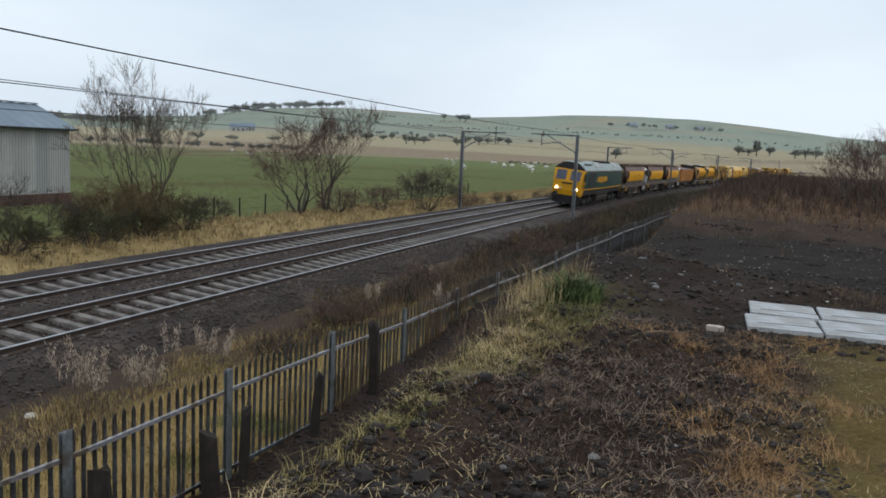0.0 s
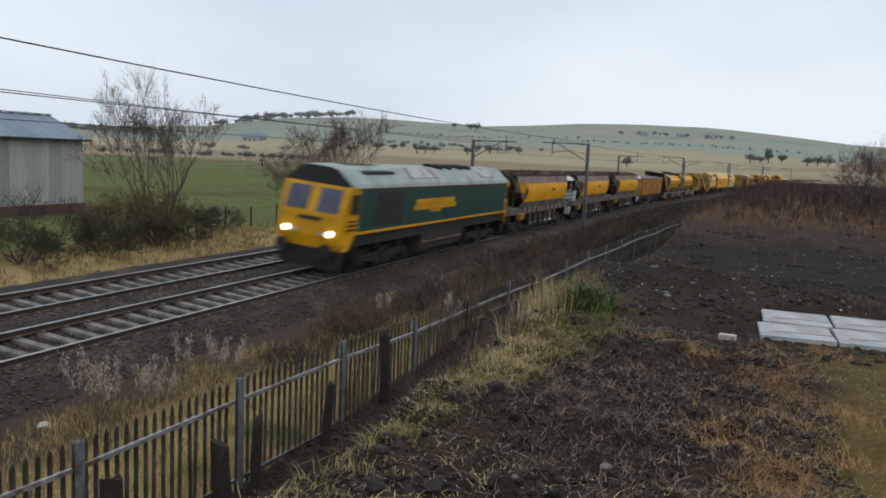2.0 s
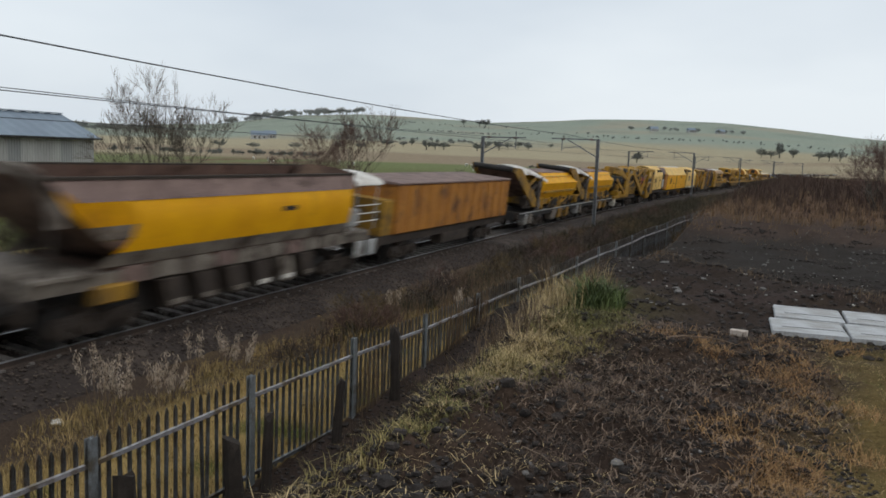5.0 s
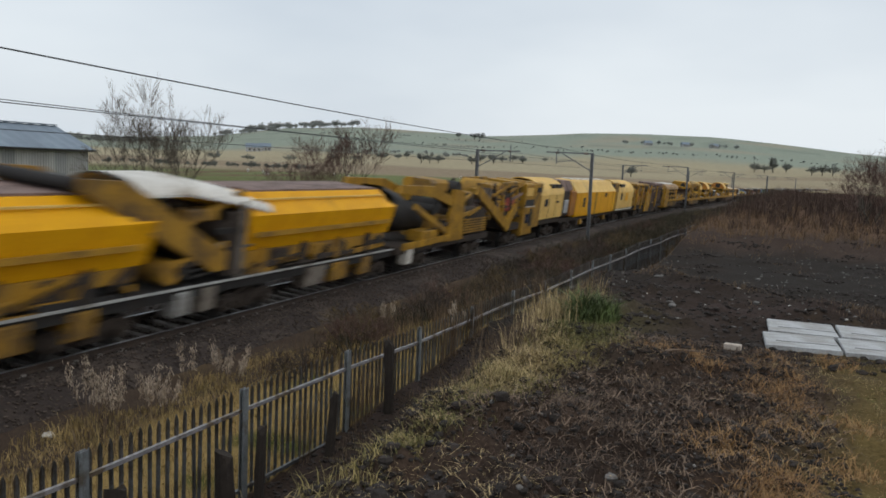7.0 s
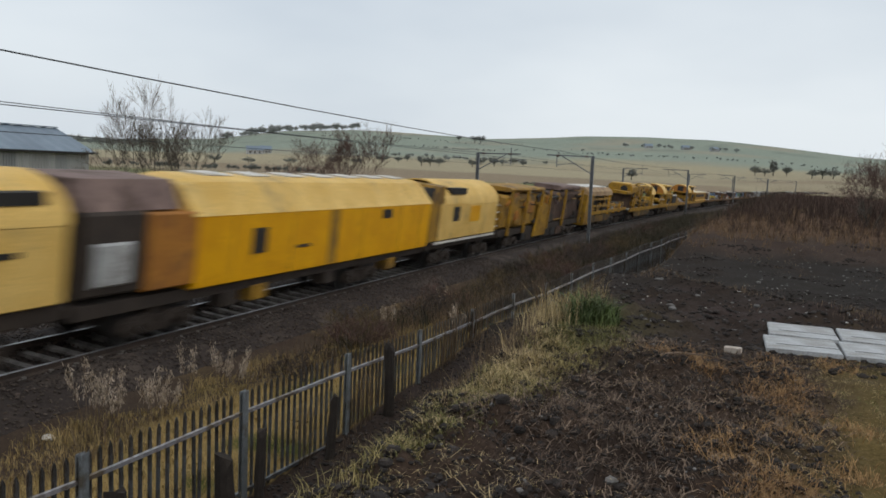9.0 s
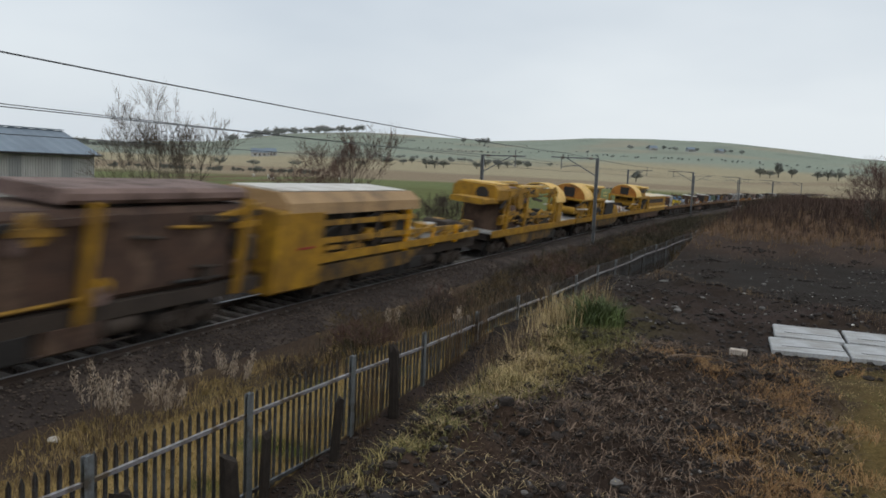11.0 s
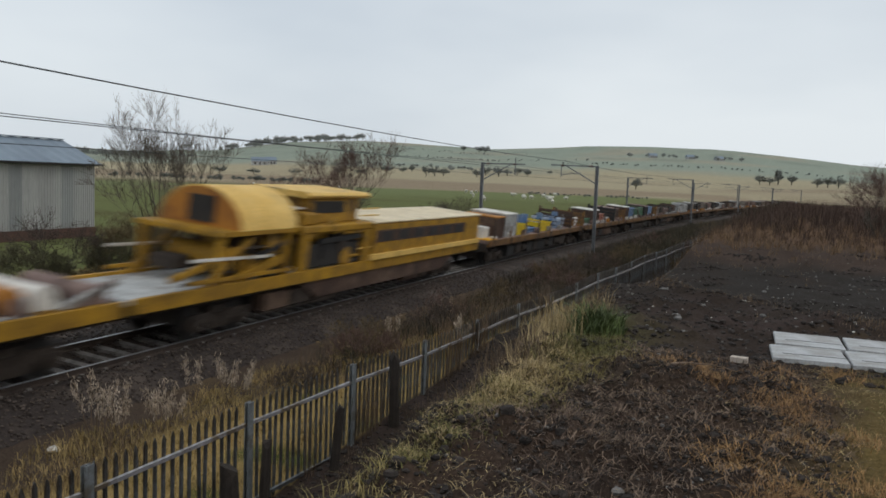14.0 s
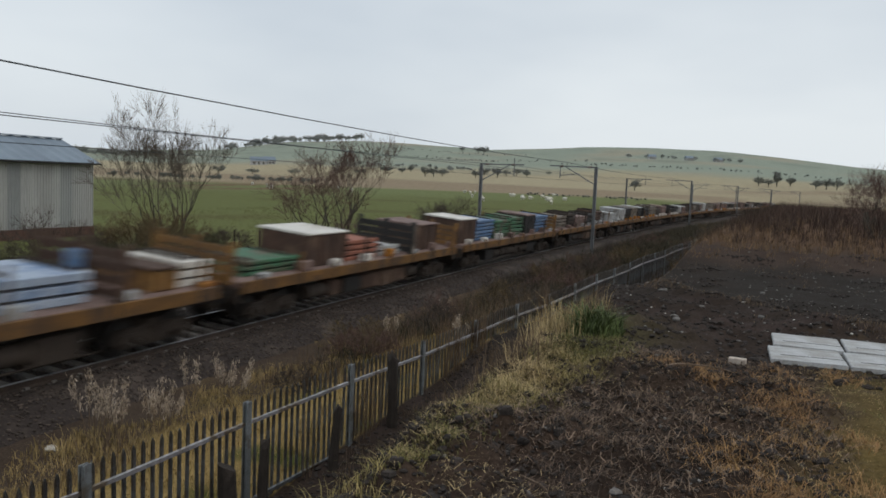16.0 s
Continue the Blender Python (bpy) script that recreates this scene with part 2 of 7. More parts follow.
# ---- mesh building ----
class Shape:
    """Vertices, faces and smooth marks of one mesh in the making."""

    def __init__(self):
        self.v, self.f, self.s, self.m = [], [], [], []
        self.slot = 0

    def add(self, verts, faces, smooth=False):
        o = len(self.v)
        self.v += [tuple(p) for p in verts]
        self.f += [tuple(o + i for i in f) for f in faces]
        self.s += [smooth] * len(faces)
        self.m += [self.slot] * len(faces)
        return self

    def box(self, x0, x1, y0, y1, z0, z1, m=None):
        p = [(x, y, z) for z in (z0, z1) for y in (y0, y1) for x in (x0, x1)]
        if m is not None:
            p = [m @ Vector(q) for q in p]
        return self.add(p, [(0, 2, 3, 1), (4, 5, 7, 6), (0, 1, 5, 4), (2, 6, 7, 3), (0, 4, 6, 2), (1, 3, 7, 5)])

    def bevel_box(self, x0, x1, y0, y1, z0, z1, b=0.04):
        """A box whose upright and level edges along x are chamfered."""
        prof = [(y0 + b, z0), (y1 - b, z0), (y1, z0 + b), (y1, z1 - b), (y1 - b, z1), (y0 + b, z1), (y0, z1 - b), (y0, z0 + b)]
        return self.prism(prof, x0, x1)

    def prism(self, prof, x0, x1, smooth=False, caps=True):
        """A profile of (y, z), counter-clockwise, drawn along x."""
        n = len(prof)
        v = [(x0, y, z) for y, z in prof] + [(x1, y, z) for y, z in prof]
        f = [(i, i + n, (i + 1) % n + n, (i + 1) % n) for i in range(n)]
        self.add(v, f, smooth)
        if caps:
            self.add(v[:n], [tuple(range(n))])
            self.add(v[n:], [tuple(reversed(range(n)))])
        return self

    def slab(self, pts, y0, y1):
        """A side outline of (x, z) drawn from y0 to y1."""
        n = len(pts)
        v = [(x, y0, z) for x, z in pts] + [(x, y1, z) for x, z in pts]
        f = [(i, (i + 1) % n, (i + 1) % n + n, i + n) for i in range(n)]
        return self.add(v, f + [tuple(reversed(range(n))), tuple(range(n, 2 * n))])

    def rod(self, a, b, r, n=6, r2=None, caps=True, smooth=True):
        a, b = Vector(a), Vector(b)
        d = (b - a)
        if d.length < 1e-6:
            return self
        q = d.to_track_quat("Z", "Y")
        r2 = r if r2 is None else r2
        v = [a + q @ Vector((r * math.cos(2 * math.pi * i / n), r * math.sin(2 * math.pi * i / n), 0)) for i in range(n)]
        v += [b + q @ Vector((r2 * math.cos(2 * math.pi * i / n), r2 * math.sin(2 * math.pi * i / n), 0)) for i in range(n)]
        self.add(v, [(i, (i + 1) % n, (i + 1) % n + n, i + n) for i in range(n)], smooth)
        if caps:
            self.add(v[:n], [tuple(reversed(range(n)))])
            self.add(v[n:], [tuple(range(n))])
        return self

    def beam(self, a, b, w, h):
        """A rectangular bar from a to b."""
        a, b = Vector(a), Vector(b)
        q = (b - a).to_track_quat("X", "Z").to_matrix().to_4x4()
        m = Matrix.Translation(a) @ q
        return self.box(0, (b - a).length, -w / 2, w / 2, -h / 2, h / 2, m)

    def shell(self, rings, closed=False, smooth=True, flip=False):
        """Faces between rows of points of equal length."""
        n = len(rings[0])
        v = [p for r in rings for p in r]
        f = []
        for i in range(len(rings) - 1):
            for j in range(n if closed else n - 1):
                k = (j + 1) % n
                q = (i * n + j, i * n + k, (i + 1) * n + k, (i + 1) * n + j)
                f.append(q[::-1] if flip else q)
        return self.add(v, f, smooth)

    def mesh(self, name, *mats):
        me = bpy.data.meshes.new(name)
        me.from_pydata(self.v, [], self.f)
        me.polygons.foreach_set("use_smooth", self.s)
        me.polygons.foreach_set("material_index", self.m)
        for mt in mats:
            me.materials.append(mt)
        me.update()
        return me


def part(name, shape, mat, parent=None, label="", at=None):
    mats = mat if isinstance(mat, tuple) else (mat,)
    ob = new(name, shape.mesh(name, *mats))
    if parent is not None:
        ob.parent = parent
    if at is not None:
        ob.matrix_basis = at
    if label:
        ob["label"] = label
    return ob


def thing(name, label, category, group="", at=None):
    ob = new(name)
    ob.empty_display_size = 0.3
    if at is not None:
        ob.matrix_basis = at
    return tagged(ob, label, category, group)


def structure(name, shape, mat, label, category, kind="structure"):
    ob = part(name, shape, mat)
    return tagged(ob, label, category, kind=kind)


# ---- the line of the railway ----
BEND, NEAR, FALL, CANT, SPACING = 0.00066, 14.07, -0.0045, 0.145, 3.83
TILT = CANT / 1.505


def rail_frame(s, off=0.0):
    """The pose of the near track (off = 0) or the far one at s metres along the line; x runs along it, y away from the camera."""
    th = BEND * s
    c = Vector((math.sin(th) / BEND, NEAR - (1 - math.cos(th)) / BEND, FALL * s))
    n = Vector((math.sin(th), math.cos(th), 0))
    o = c + n * (off - 0.7525 + 0.7525 * math.cos(TILT))
    o.z += 0.7525 * math.sin(TILT)
    return pose(o.x, o.y, o.z, math.degrees(TILT), math.degrees(-math.atan(FALL)), -math.degrees(th))


def line_y(x):
    th = math.asin(max(-0.95, min(0.95, x * BEND)))
    return NEAR - (1 - math.cos(th)) / BEND


def fence_y(x):
    return 7.15 - 0.085 * x


def step(a, b, v):
    u = max(0.0, min(1.0, (v - a) / (b - a)))
    return u * u * (3 - 2 * u)


def lerp_table(tab, v):
    for (a, p), (b, q) in zip(tab, tab[1:]):
        if v <= b:
            return p + (q - p) * max(0.0, min(1.0, (v - a) / (b - a)))
    return tab[-1][1]
# ---- the land: one sheet from the camera's feet to the hills ----
HILL = [(0, 1.0), (43.5, 1.25), (49.8, 1.0), (55, 1.3), (59.7, 2.1), (64.2, 2.5), (68.1, 2.4), (73.1, 2.12), (79.6, 2.6),
        (84, 2.66), (88, 2.6), (92, 2.3), (96.6, 1.85), (105, 1.3), (140, 0.8), (360, 0.8)]


def camera_side(x, y, r):
    top = lerp_table([(0, 2.72), (2, 2.66), (3, 2.58), (4.3, 2.42), (6.5, 2.34), (9.5, 2.16), (13, 2.03), (19, 1.9), (24, 1.75), (33, 1.5), (35.8, 1.95), (46, 2.1), (60, 2.3), (110, 2.2), (250, 0.5)], r)
    # the heap of root-filled soil, and the strip of turf beside it
    top += 0.13 * math.exp(-((x - 7.6) ** 2 + (y - 1.0) ** 2) / 2.4) - 0.05 * math.exp(-((x - 6) ** 2 + (y + 1.6) ** 2) / 2)
    top += 0.22 * math.exp(-((x - 12.6) ** 2 / 5 + (y - 1.9) ** 2 / 1.2))
    foot = lerp_table([(-20, 0.2), (5, -0.2), (9.5, -0.52), (10.6, -0.45), (12.2, -0.3), (14.5, -0.08), (16, 0.02), (18.2, 0.38), (19.4, 0.52), (23, 0.42), (28, 0.2), (37, -0.1), (46, -0.2), (60, 0.4), (80, 0.6), (200, -0.6)], x)
    q = fence_y(x) - y
    start = lerp_table([(0, 2.3), (9, 2.0), (12, 1.0), (14, 0.6), (18, 0.2), (24, 0.5), (32, 1.0), (50, 1.0)], x)
    width = lerp_table([(0, 5.0), (5, 4.6), (8, 4.2), (12, 3.7), (16, 3.2), (25, 2.6), (45, 2.2)], x)
    u = max(0.0, min(1.0, (q - start) / (width - start)))
    u = 0.5 * u + 0.5 * u * u * (3 - 2 * u)
    rough = 0.5 + 0.5 * step(-1.6, 0.3, y + 0.1 * x)
    top += rough * step(0, 2.5, r) * (0.085 * noise.fractal((x * 0.9, y * 0.9, 7.0), 1.0, 2.0, 2) + 0.05 * noise.noise((x * 3.1, y * 3.1, 2.0))) * step(90, 40, r)
    top += 0.10 * noise.noise((x * 0.55, y * 0.55, 4.0)) * step(11, 16, r) * step(60, 40, r)
    # the tipped plateau ends in a ragged edge, with lower ground behind it
    edge = x - (20 + 1.32 * (min(y, 1.6) - 0.3)) + 0.8 * noise.noise((x * 0.3, y * 0.6, 8.0))
    top -= 0.28 * step(-0.2, 1.4, edge) * step(34, 28, r)
    top += 0.14 * math.exp(-(edge + 0.7) ** 2 / 0.5) * step(12, 15, r) * (0.6 + noise.noise((x * 0.9, y * 0.9, 2.0)))
    # lumps of tipped soil
    heap = step(2.5, 3.5, r) * step(-1.2, 0.0, y + 0.11 * (x - 6)) * step(11.8, 10, r)
    yard = step(10.5, 12.5, r) * step(24, 19, r)
    lump = abs(noise.noise((x * 2.3, y * 2.3, 11.0))) + 0.6 * abs(noise.noise((x * 5.1, y * 5.1, 13.0)))
    pad = step(11.0, 11.4, x) * step(14.3, 13.9, x) * step(-0.1, -0.4, y) * step(-5.0, -4.6, y)
    top += (0.22 * heap + 0.15 * yard * (1 - pad)) * (lump - 0.35)
    top += 0.20 * math.exp(-((x - 9.0) ** 2 / 0.8 + (y - 0.5) ** 2 / 0.7))
    top += (2.10 - top) * pad
    return foot + (top - foot) * u, foot


def height(x, y):
    r = math.hypot(x, y)
    n = y - line_y(x)
    q = fence_y(x) - y
    rail = FALL * max(-300.0, min(300.0, x))
    if q > -0.0:
        z, _ = camera_side(x, y, r)
    elif n < -3.1:
        _, foot = camera_side(x, fence_y(x), r)
        a = step(fence_y(x), line_y(x) - 3.1, y)
        z = foot * (1 - a) + (rail - 0.62) * a
    else:
        z = rail + lerp_table([(-3.1, -0.62), (-2.4, -0.55), (6.4, -0.55), (7.0, -0.4), (8.2, 0.0), (9.5, 0.12), (11.5, 0.0), (15, -0.25), (40, 0.0), (120, 0.5)], n)
    if r > 70:
        az = math.degrees(math.atan2(x, y)) % 360
        e = lerp_table(HILL, az)
        el = lerp_table([(70, -3.2), (130, -1.75), (250, -0.85), (420, -0.22), (700, 0.42 * e), (1100, 0.72 * e), (1700, e), (2400, 0.6 * e), (4500, 0.1)], r)
        far = EYE[2] + r * math.tan(radians(el))
        side = step(12, 40, abs(n)) if r < 400 else 1.0
        z += (far - z) * step(70, 230, r) * side
        z += 10 * max(0, r - 500) / 1200 * (noise.fractal((x / 420, y / 420, 3.0), 1.0, 2.0, 3)) * step(500, 1200, r) * 0.6
    return z


# Hill and moor tones are paled here: distance haze put into the ground colour.
SOIL, ROOTY, TURF, GREEN = (0.037, 0.027, 0.022), (0.062, 0.042, 0.031), (0.125, 0.09, 0.036), (0.125, 0.14, 0.055)
STRAW, MOOR, HAZED_HILL, DARKY = (0.32, 0.24, 0.115), (0.37, 0.325, 0.22), (0.265, 0.305, 0.25), (0.034, 0.030, 0.027)


def blend(a, b, u):
    return tuple(p + (q - p) * u for p, q in zip(a, b))


def ground_colour(x, y):
    r = math.hypot(x, y)
    n = y - line_y(x)
    q = fence_y(x) - y
    k = noise.noise((x * 0.35, y * 0.35, 1.0))
    k2 = noise.noise((x * 0.9, y * 0.9, 5.0))
    if q > 0:
        c = SOIL
        c = blend(c, ROOTY, step(0.0, 0.5, k2 + 0.1) * step(10.5, 8.5, r) * 0.7)
        c = blend(c, (0.052, 0.039, 0.035), step(-0.2, 0.4, k2) * step(11, 13, r) * step(24, 18, r))
        c = blend(c, TURF, step(-0.3, -1.2, y + 0.11 * (x - 6) + 0.5 * k + 0.3 * k2) * step(11.5, 9.5, x + k))
        c = blend(c, (0.06, 0.044, 0.03), 0.8 * step(0.15, 0.4, noise.noise((x * 1.6, y * 1.6, 12.0))) * step(0.2, -0.6, y + 0.11 * (x - 6)))
        c = blend(c, (0.085, 0.078, 0.034), 0.7 * math.exp(-((x - 11.6) ** 2 / 6 + (y - 1.9) ** 2 / 0.9)))
        c = blend(c, ROOTY, 0.7 * math.exp(-((x - 9.3) ** 2 / 1.6 + (y + 0.3) ** 2 / 1.2)))
        c = blend(c, DARKY, step(15, 22, r) * step(-0.4, 0.2, k + 0.3))
        c = blend(c, (0.062, 0.045, 0.037), step(32.5, 34, r + 1.5 * k))
        c = blend(c, (0.12, 0.075, 0.05), step(36, 42, r))
        c = blend(c, (0.30, 0.24, 0.12), step(0.05, 0.35, k) * step(60, 70, r))
    elif n < -2.2:
        a = step(fence_y(x), line_y(x) - 3.1, y)
        c = blend((0.29, 0.205, 0.085), (0.07, 0.052, 0.04), step(0.75, 0.98, a + 0.2 * k))
        c = blend(c, (0.09, 0.10, 0.03), step(0.1, 0.5, k2) * step(0.75, 0.5, a))
        c = blend(c, (0.085, 0.062, 0.045), step(24, 34, x))
    else:
        c = blend(STRAW, GREEN, step(10.5, 13.5, n + 1.6 * k))
        c = blend(c, (0.09, 0.085, 0.035), step(0.1, 0.45, noise.noise((x / 14, y / 14, 2))) * step(12, 18, n) * 0.6)
    if r > 150:
        side = step(14, 40, abs(n)) if r < 300 else 1.0
        j = noise.fractal((x / 160, y / 160, 0.5), 1.0, 2.0, 3)
        c = blend(c, (0.16, 0.185, 0.085), step(150, 240, r) * side * 0.8)
        az = math.degrees(math.atan2(x, y))
        c = blend(c, (0.15, 0.095, 0.065), 0.85 * step(-0.15, 0.25, noise.noise((x / 60, y / 9, 6.0))) * step(175, 205, r) * step(66, 60, az) * side)
        # Beyond the pasture the haze-paled moor and hill tones take over.
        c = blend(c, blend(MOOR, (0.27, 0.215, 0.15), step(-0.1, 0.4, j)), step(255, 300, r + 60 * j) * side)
        c = blend(c, blend(HAZED_HILL, (0.31, 0.30, 0.235), step(0.0, 0.5, noise.noise((x / 230, y / 120, 4)))), step(560, 720, r + 160 * j))
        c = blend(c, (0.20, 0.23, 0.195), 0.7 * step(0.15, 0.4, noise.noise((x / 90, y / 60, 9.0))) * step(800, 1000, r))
    return c


ground_mat = material("ground cover", (1, 1, 1), (0.78, 0.76, 0.74), 1.4, 1.0, bump=0.9, bump_scale=14, fine=0.35, spec=0.04)
_nt = ground_mat.node_tree
_att = _nt.nodes.new("ShaderNodeVertexColor")
_att.layer_name = "cover"
_mul = _nt.nodes.new("ShaderNodeMix")
_mul.data_type, _mul.blend_type = "RGBA", "MULTIPLY"
_mul.inputs["Factor"].default_value = 1.0
_b = _nt.nodes["Principled BSDF"]
_nt.links.new(_b.inputs["Base Color"].links[0].from_socket, _mul.inputs["A"])
_nt.links.new(_att.outputs["Color"], _mul.inputs["B"])
_nt.links.new(_mul.outputs["Result"], _b.inputs["Base Color"])


def build_ground():
    radii, r = [], 0.35
    while r < 4500:
        radii.append(r)
        r *= 1.05 if r < 2.5 else 1.0125 if r < 24 else 1.03 if r < 120 else 1.045
    azs = [i * 3.0 for i in range(-50, 12)] + [36 + i * 0.35 for i in range(0, 206)] + [108.2 + i * 3.0 for i in range(0, 34)]
    azs = [a for a in azs if a < 209]
    sh = Shape()
    cols = []
    sh.v.append((0, 0, height(0, 0)))
    cols.append(ground_colour(0, 0))
    n = len(azs)
    for r in radii:
        for a in azs:
            x, y = r * math.sin(radians(a)), r * math.cos(radians(a))
            z = height(x, y)
            if r < 14 and y < fence_y(x):
                z += 0.03 * noise.fractal((x * 7, y * 7, 3.0), 1.0, 2.0, 3) * step(0, 2, r)
            sh.v.append((x, y, z))
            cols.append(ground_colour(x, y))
    f = [(0, 1 + (j + 1) % n, 1 + j) for j in range(n)]
    for i in range(len(radii) - 1):
        o = 1 + i * n
        for j in range(n):
            k = (j + 1) % n
            f.append((o + j, o + k, o + n + k, o + n + j))
    sh.f, sh.s, sh.m = f, [True] * len(f), [0] * len(f)
    ob = structure("ground", sh, ground_mat, "dark soil, dry verge, green pasture and pale moor rising to hills with painted haze", "ground")
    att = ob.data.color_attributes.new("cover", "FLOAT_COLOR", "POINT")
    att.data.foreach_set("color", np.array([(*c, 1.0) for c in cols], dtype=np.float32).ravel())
    return ob


build_ground()


# ---- the railway: ballast bed, sleepers and rails of two tracks ----
def build_ballast():
    sh = Shape()
    rings = []
    prof = [(-3.15, -0.85), (-2.45, -0.42), (-1.75, -0.14), (-0.95, -0.15), (-0.6, -0.26), (0.6, -0.26), (0.95, -0.15), (1.92, -0.14), (2.88, -0.15), (3.23, -0.26),
            (4.43, -0.26), (4.78, -0.15), (5.6, -0.14), (6.3, -0.35), (7.1, -0.9)]
    fine = []
    for (a, b) in zip(prof, prof[1:]):
        for i in range(4):
            u = i / 4
            fine.append((a[0] + (b[0] - a[0]) * u, a[1] + (b[1] - a[1]) * u))
    fine.append(prof[-1])
    s = -40.0
    while s < 420:
        m = rail_frame(s)
        ring = []
        for o, z in fine:
            k = 0.05 * noise.noise((s * 2.1, o * 3.0, 0.0)) + 0.03 * noise.noise((s * 7, o * 7, 2.0))
            far = o > 1.91
            base = rail_frame(s, SPACING) if far else m
            ring.append(base @ Vector(((0, (o - SPACING) if far else o, z + k))))
        rings.append(ring)
        s += 0.3 if 5 < s < 60 else 1.5
    sh.shell(rings, flip=True)
    return structure("ballast", sh, ballast_mat, "brown-grey crushed stone ballast under both tracks", "ballast")


build_ballast()
RAIL = [(-0.07, -0.16), (0.07, -0.16), (0.07, -0.145), (0.012, -0.12), (0.012, -0.045), (0.036, -0.035), (0.036, -0.006), (0.03, 0.0), (-0.03, 0.0), (-0.036, -0.006), (-0.036, -0.035), (-0.012, -0.045), (-0.012, -0.12), (-0.07, -0.145)]


def build_rail(off, side, parent):
    sh = Shape()
    rings, s = [], -40.0
    while s < 420:
        m = rail_frame(s, off)
        rings.append([m @ Vector((0, side * 0.7525 + y, z)) for y, z in RAIL])
        s += 2.0
    sh.shell(rings, closed=True, smooth=False, flip=True)
    n = len(RAIL)
    sh.m = [1 if i % n in (6, 7, 8) else 0 for i in range(len(sh.f))]
    return part("rail", sh, (rail_side, rail_top), parent, "rusty steel rail with a bright worn head")


def sleeper_shape():
    sh = Shape()
    # a cast concrete sleeper: sloped rail seats and a lower waist
    xs = [(-1.25, 0.0), (-0.95, 0.02), (-0.55, 0.015), (0.55, 0.015), (0.95, 0.02), (1.25, 0.0)]
    rings = []
    for y, z in xs:
        rings.append([(-0.14, y, -0.34), (-0.115, y, -0.19 + z), (0.115, y, -0.19 + z), (0.14, y, -0.34)])
    sh.shell(rings, smooth=False, flip=True)
    sh.add(rings[0], [(0, 1, 2, 3)])
    sh.add(rings[-1], [(3, 2, 1, 0)])
    for side in (-1, 1):
        for d in (-0.11, 0.11):
            y = side * 0.7525 + d
            sh.box(-0.05, 0.05, y - 0.03, y + 0.03, -0.165, -0.115)
    return sh


def build_track(off, label):
    track = thing("railway_track", label, "railway track", "tracks of the double line")
    for side in (-1, 1):
        build_rail(off, side, track)
    one = sleeper_shape().mesh("sleeper", concrete)
    rest = Shape()
    src = sleeper_shape()
    count, s = 0, 9.0
    while count < 300:
        ob = new("sleeper", one)
        ob.parent = track
        ob.matrix_basis = rail_frame(s, off)
        s += 0.70
        count += 1
    far = s
    while s < 400:
        m = rail_frame(s, off)
        rest.add([m @ Vector(p) for p in src.v], src.f)
        s += 0.70
    s = 9.0 - 0.70
    while s > -38:
        m = rail_frame(s, off)
        rest.add([m @ Vector(p) for p in src.v], src.f)
        s -= 0.70
    tagged(part("sleepers", rest, concrete, track), kind="stuff")
    return track


build_track(0.0, "near railway track of steel rails on concrete sleepers")
build_track(SPACING, "far railway track of steel rails on concrete sleepers")

# ---- overhead line: masts with cantilevers, and wires ----
def build_mast(s, far):
    base = rail_frame(s)
    n = SPACING + 2.75 if far else -2.65
    p = base @ Vector((0, n, 0))
    z0 = height(p.x, p.y)
    yaw = -math.degrees(BEND * s)
    mast = thing("catenary_mast", "grey steel overhead-line mast with a bracketed cantilever arm", "catenary mast", "masts of the overhead line", pose(p.x, p.y, z0, 0, 0, yaw))
    top = 5.85 + FALL * s * 0.6 - z0
    w = -1 if far else 1
    post = Shape()
    post.box(-0.11, 0.11, -0.11, -0.095, 0, top)
    post.box(-0.11, 0.11, 0.095, 0.11, 0, top)
    post.box(-0.012, 0.012, -0.095, 0.095, 0, top)
    part("post", post, mast_mat, mast)
    part("footing", Shape().box(-0.35, 0.35, -0.35, 0.35, -0.4, 0.12), concrete, mast)
    reach = 3.5
    part("top_arm", Shape().beam((0, 0.1 * w, top - 0.06), (0, reach * w, top - 0.02), 0.07, 0.09), mast_mat, mast)
    part("strut", Shape().beam((0, 0.1 * w, top - 1.3), (0, 2.3 * w, top - 0.08), 0.06, 0.07), mast_mat, mast)
    part("drop_tube", Shape().beam((0, 2.7 * w, top - 0.9), (0, 2.7 * w, top + (0.45 if far else 0.0)), 0.06, 0.06), mast_mat, mast)
    part("register_arm", Shape().beam((0, 2.7 * w, top - 0.75), (0, 1.2 * w, top - 0.55), 0.04, 0.05), mast_mat, mast)
    for y in (0.35, 2.5):
        ins = Shape()
        for k in range(4):
            ins.rod((0, (y + k * 0.07) * w, top - 0.05), (0, (y + k * 0.07 + 0.03) * w, top - 0.05), 0.09, 10)
        part("insulator", ins, rust_rim, mast, "brown ribbed insulator")
    return mast


for _s in (61.5, 121.0, 181.0, 241.0, 301.0):
    build_mast(_s, False)
    build_mast(_s + 0.6, True)


def build_wire(name, off, zs, r, label):
    sh = Shape()
    pts = []
    for (s0, z0), (s1, z1) in zip(zs, zs[1:]):
        sag = 0.0 if "contact" in name else 0.22
        for i in range(8):
            u = i / 8
            s = s0 + (s1 - s0) * u
            m = rail_frame(s)
            p = m.translation + (m.to_3x3() @ Vector((0, 1, 0))) * off
            pts.append((p.x, p.y, z0 + (z1 - z0) * u - sag * 4 * u * (1 - u)))
    sh.shell([[(x, y + r * math.cos(2 * math.pi * k / 6), z + r * math.sin(2 * math.pi * k / 6)) for k in range(6)] for x, y, z in pts], closed=True)
    ob = part(name, sh, wire_mat)
    tagged(ob, label, "overhead wire", "wires of the overhead line")


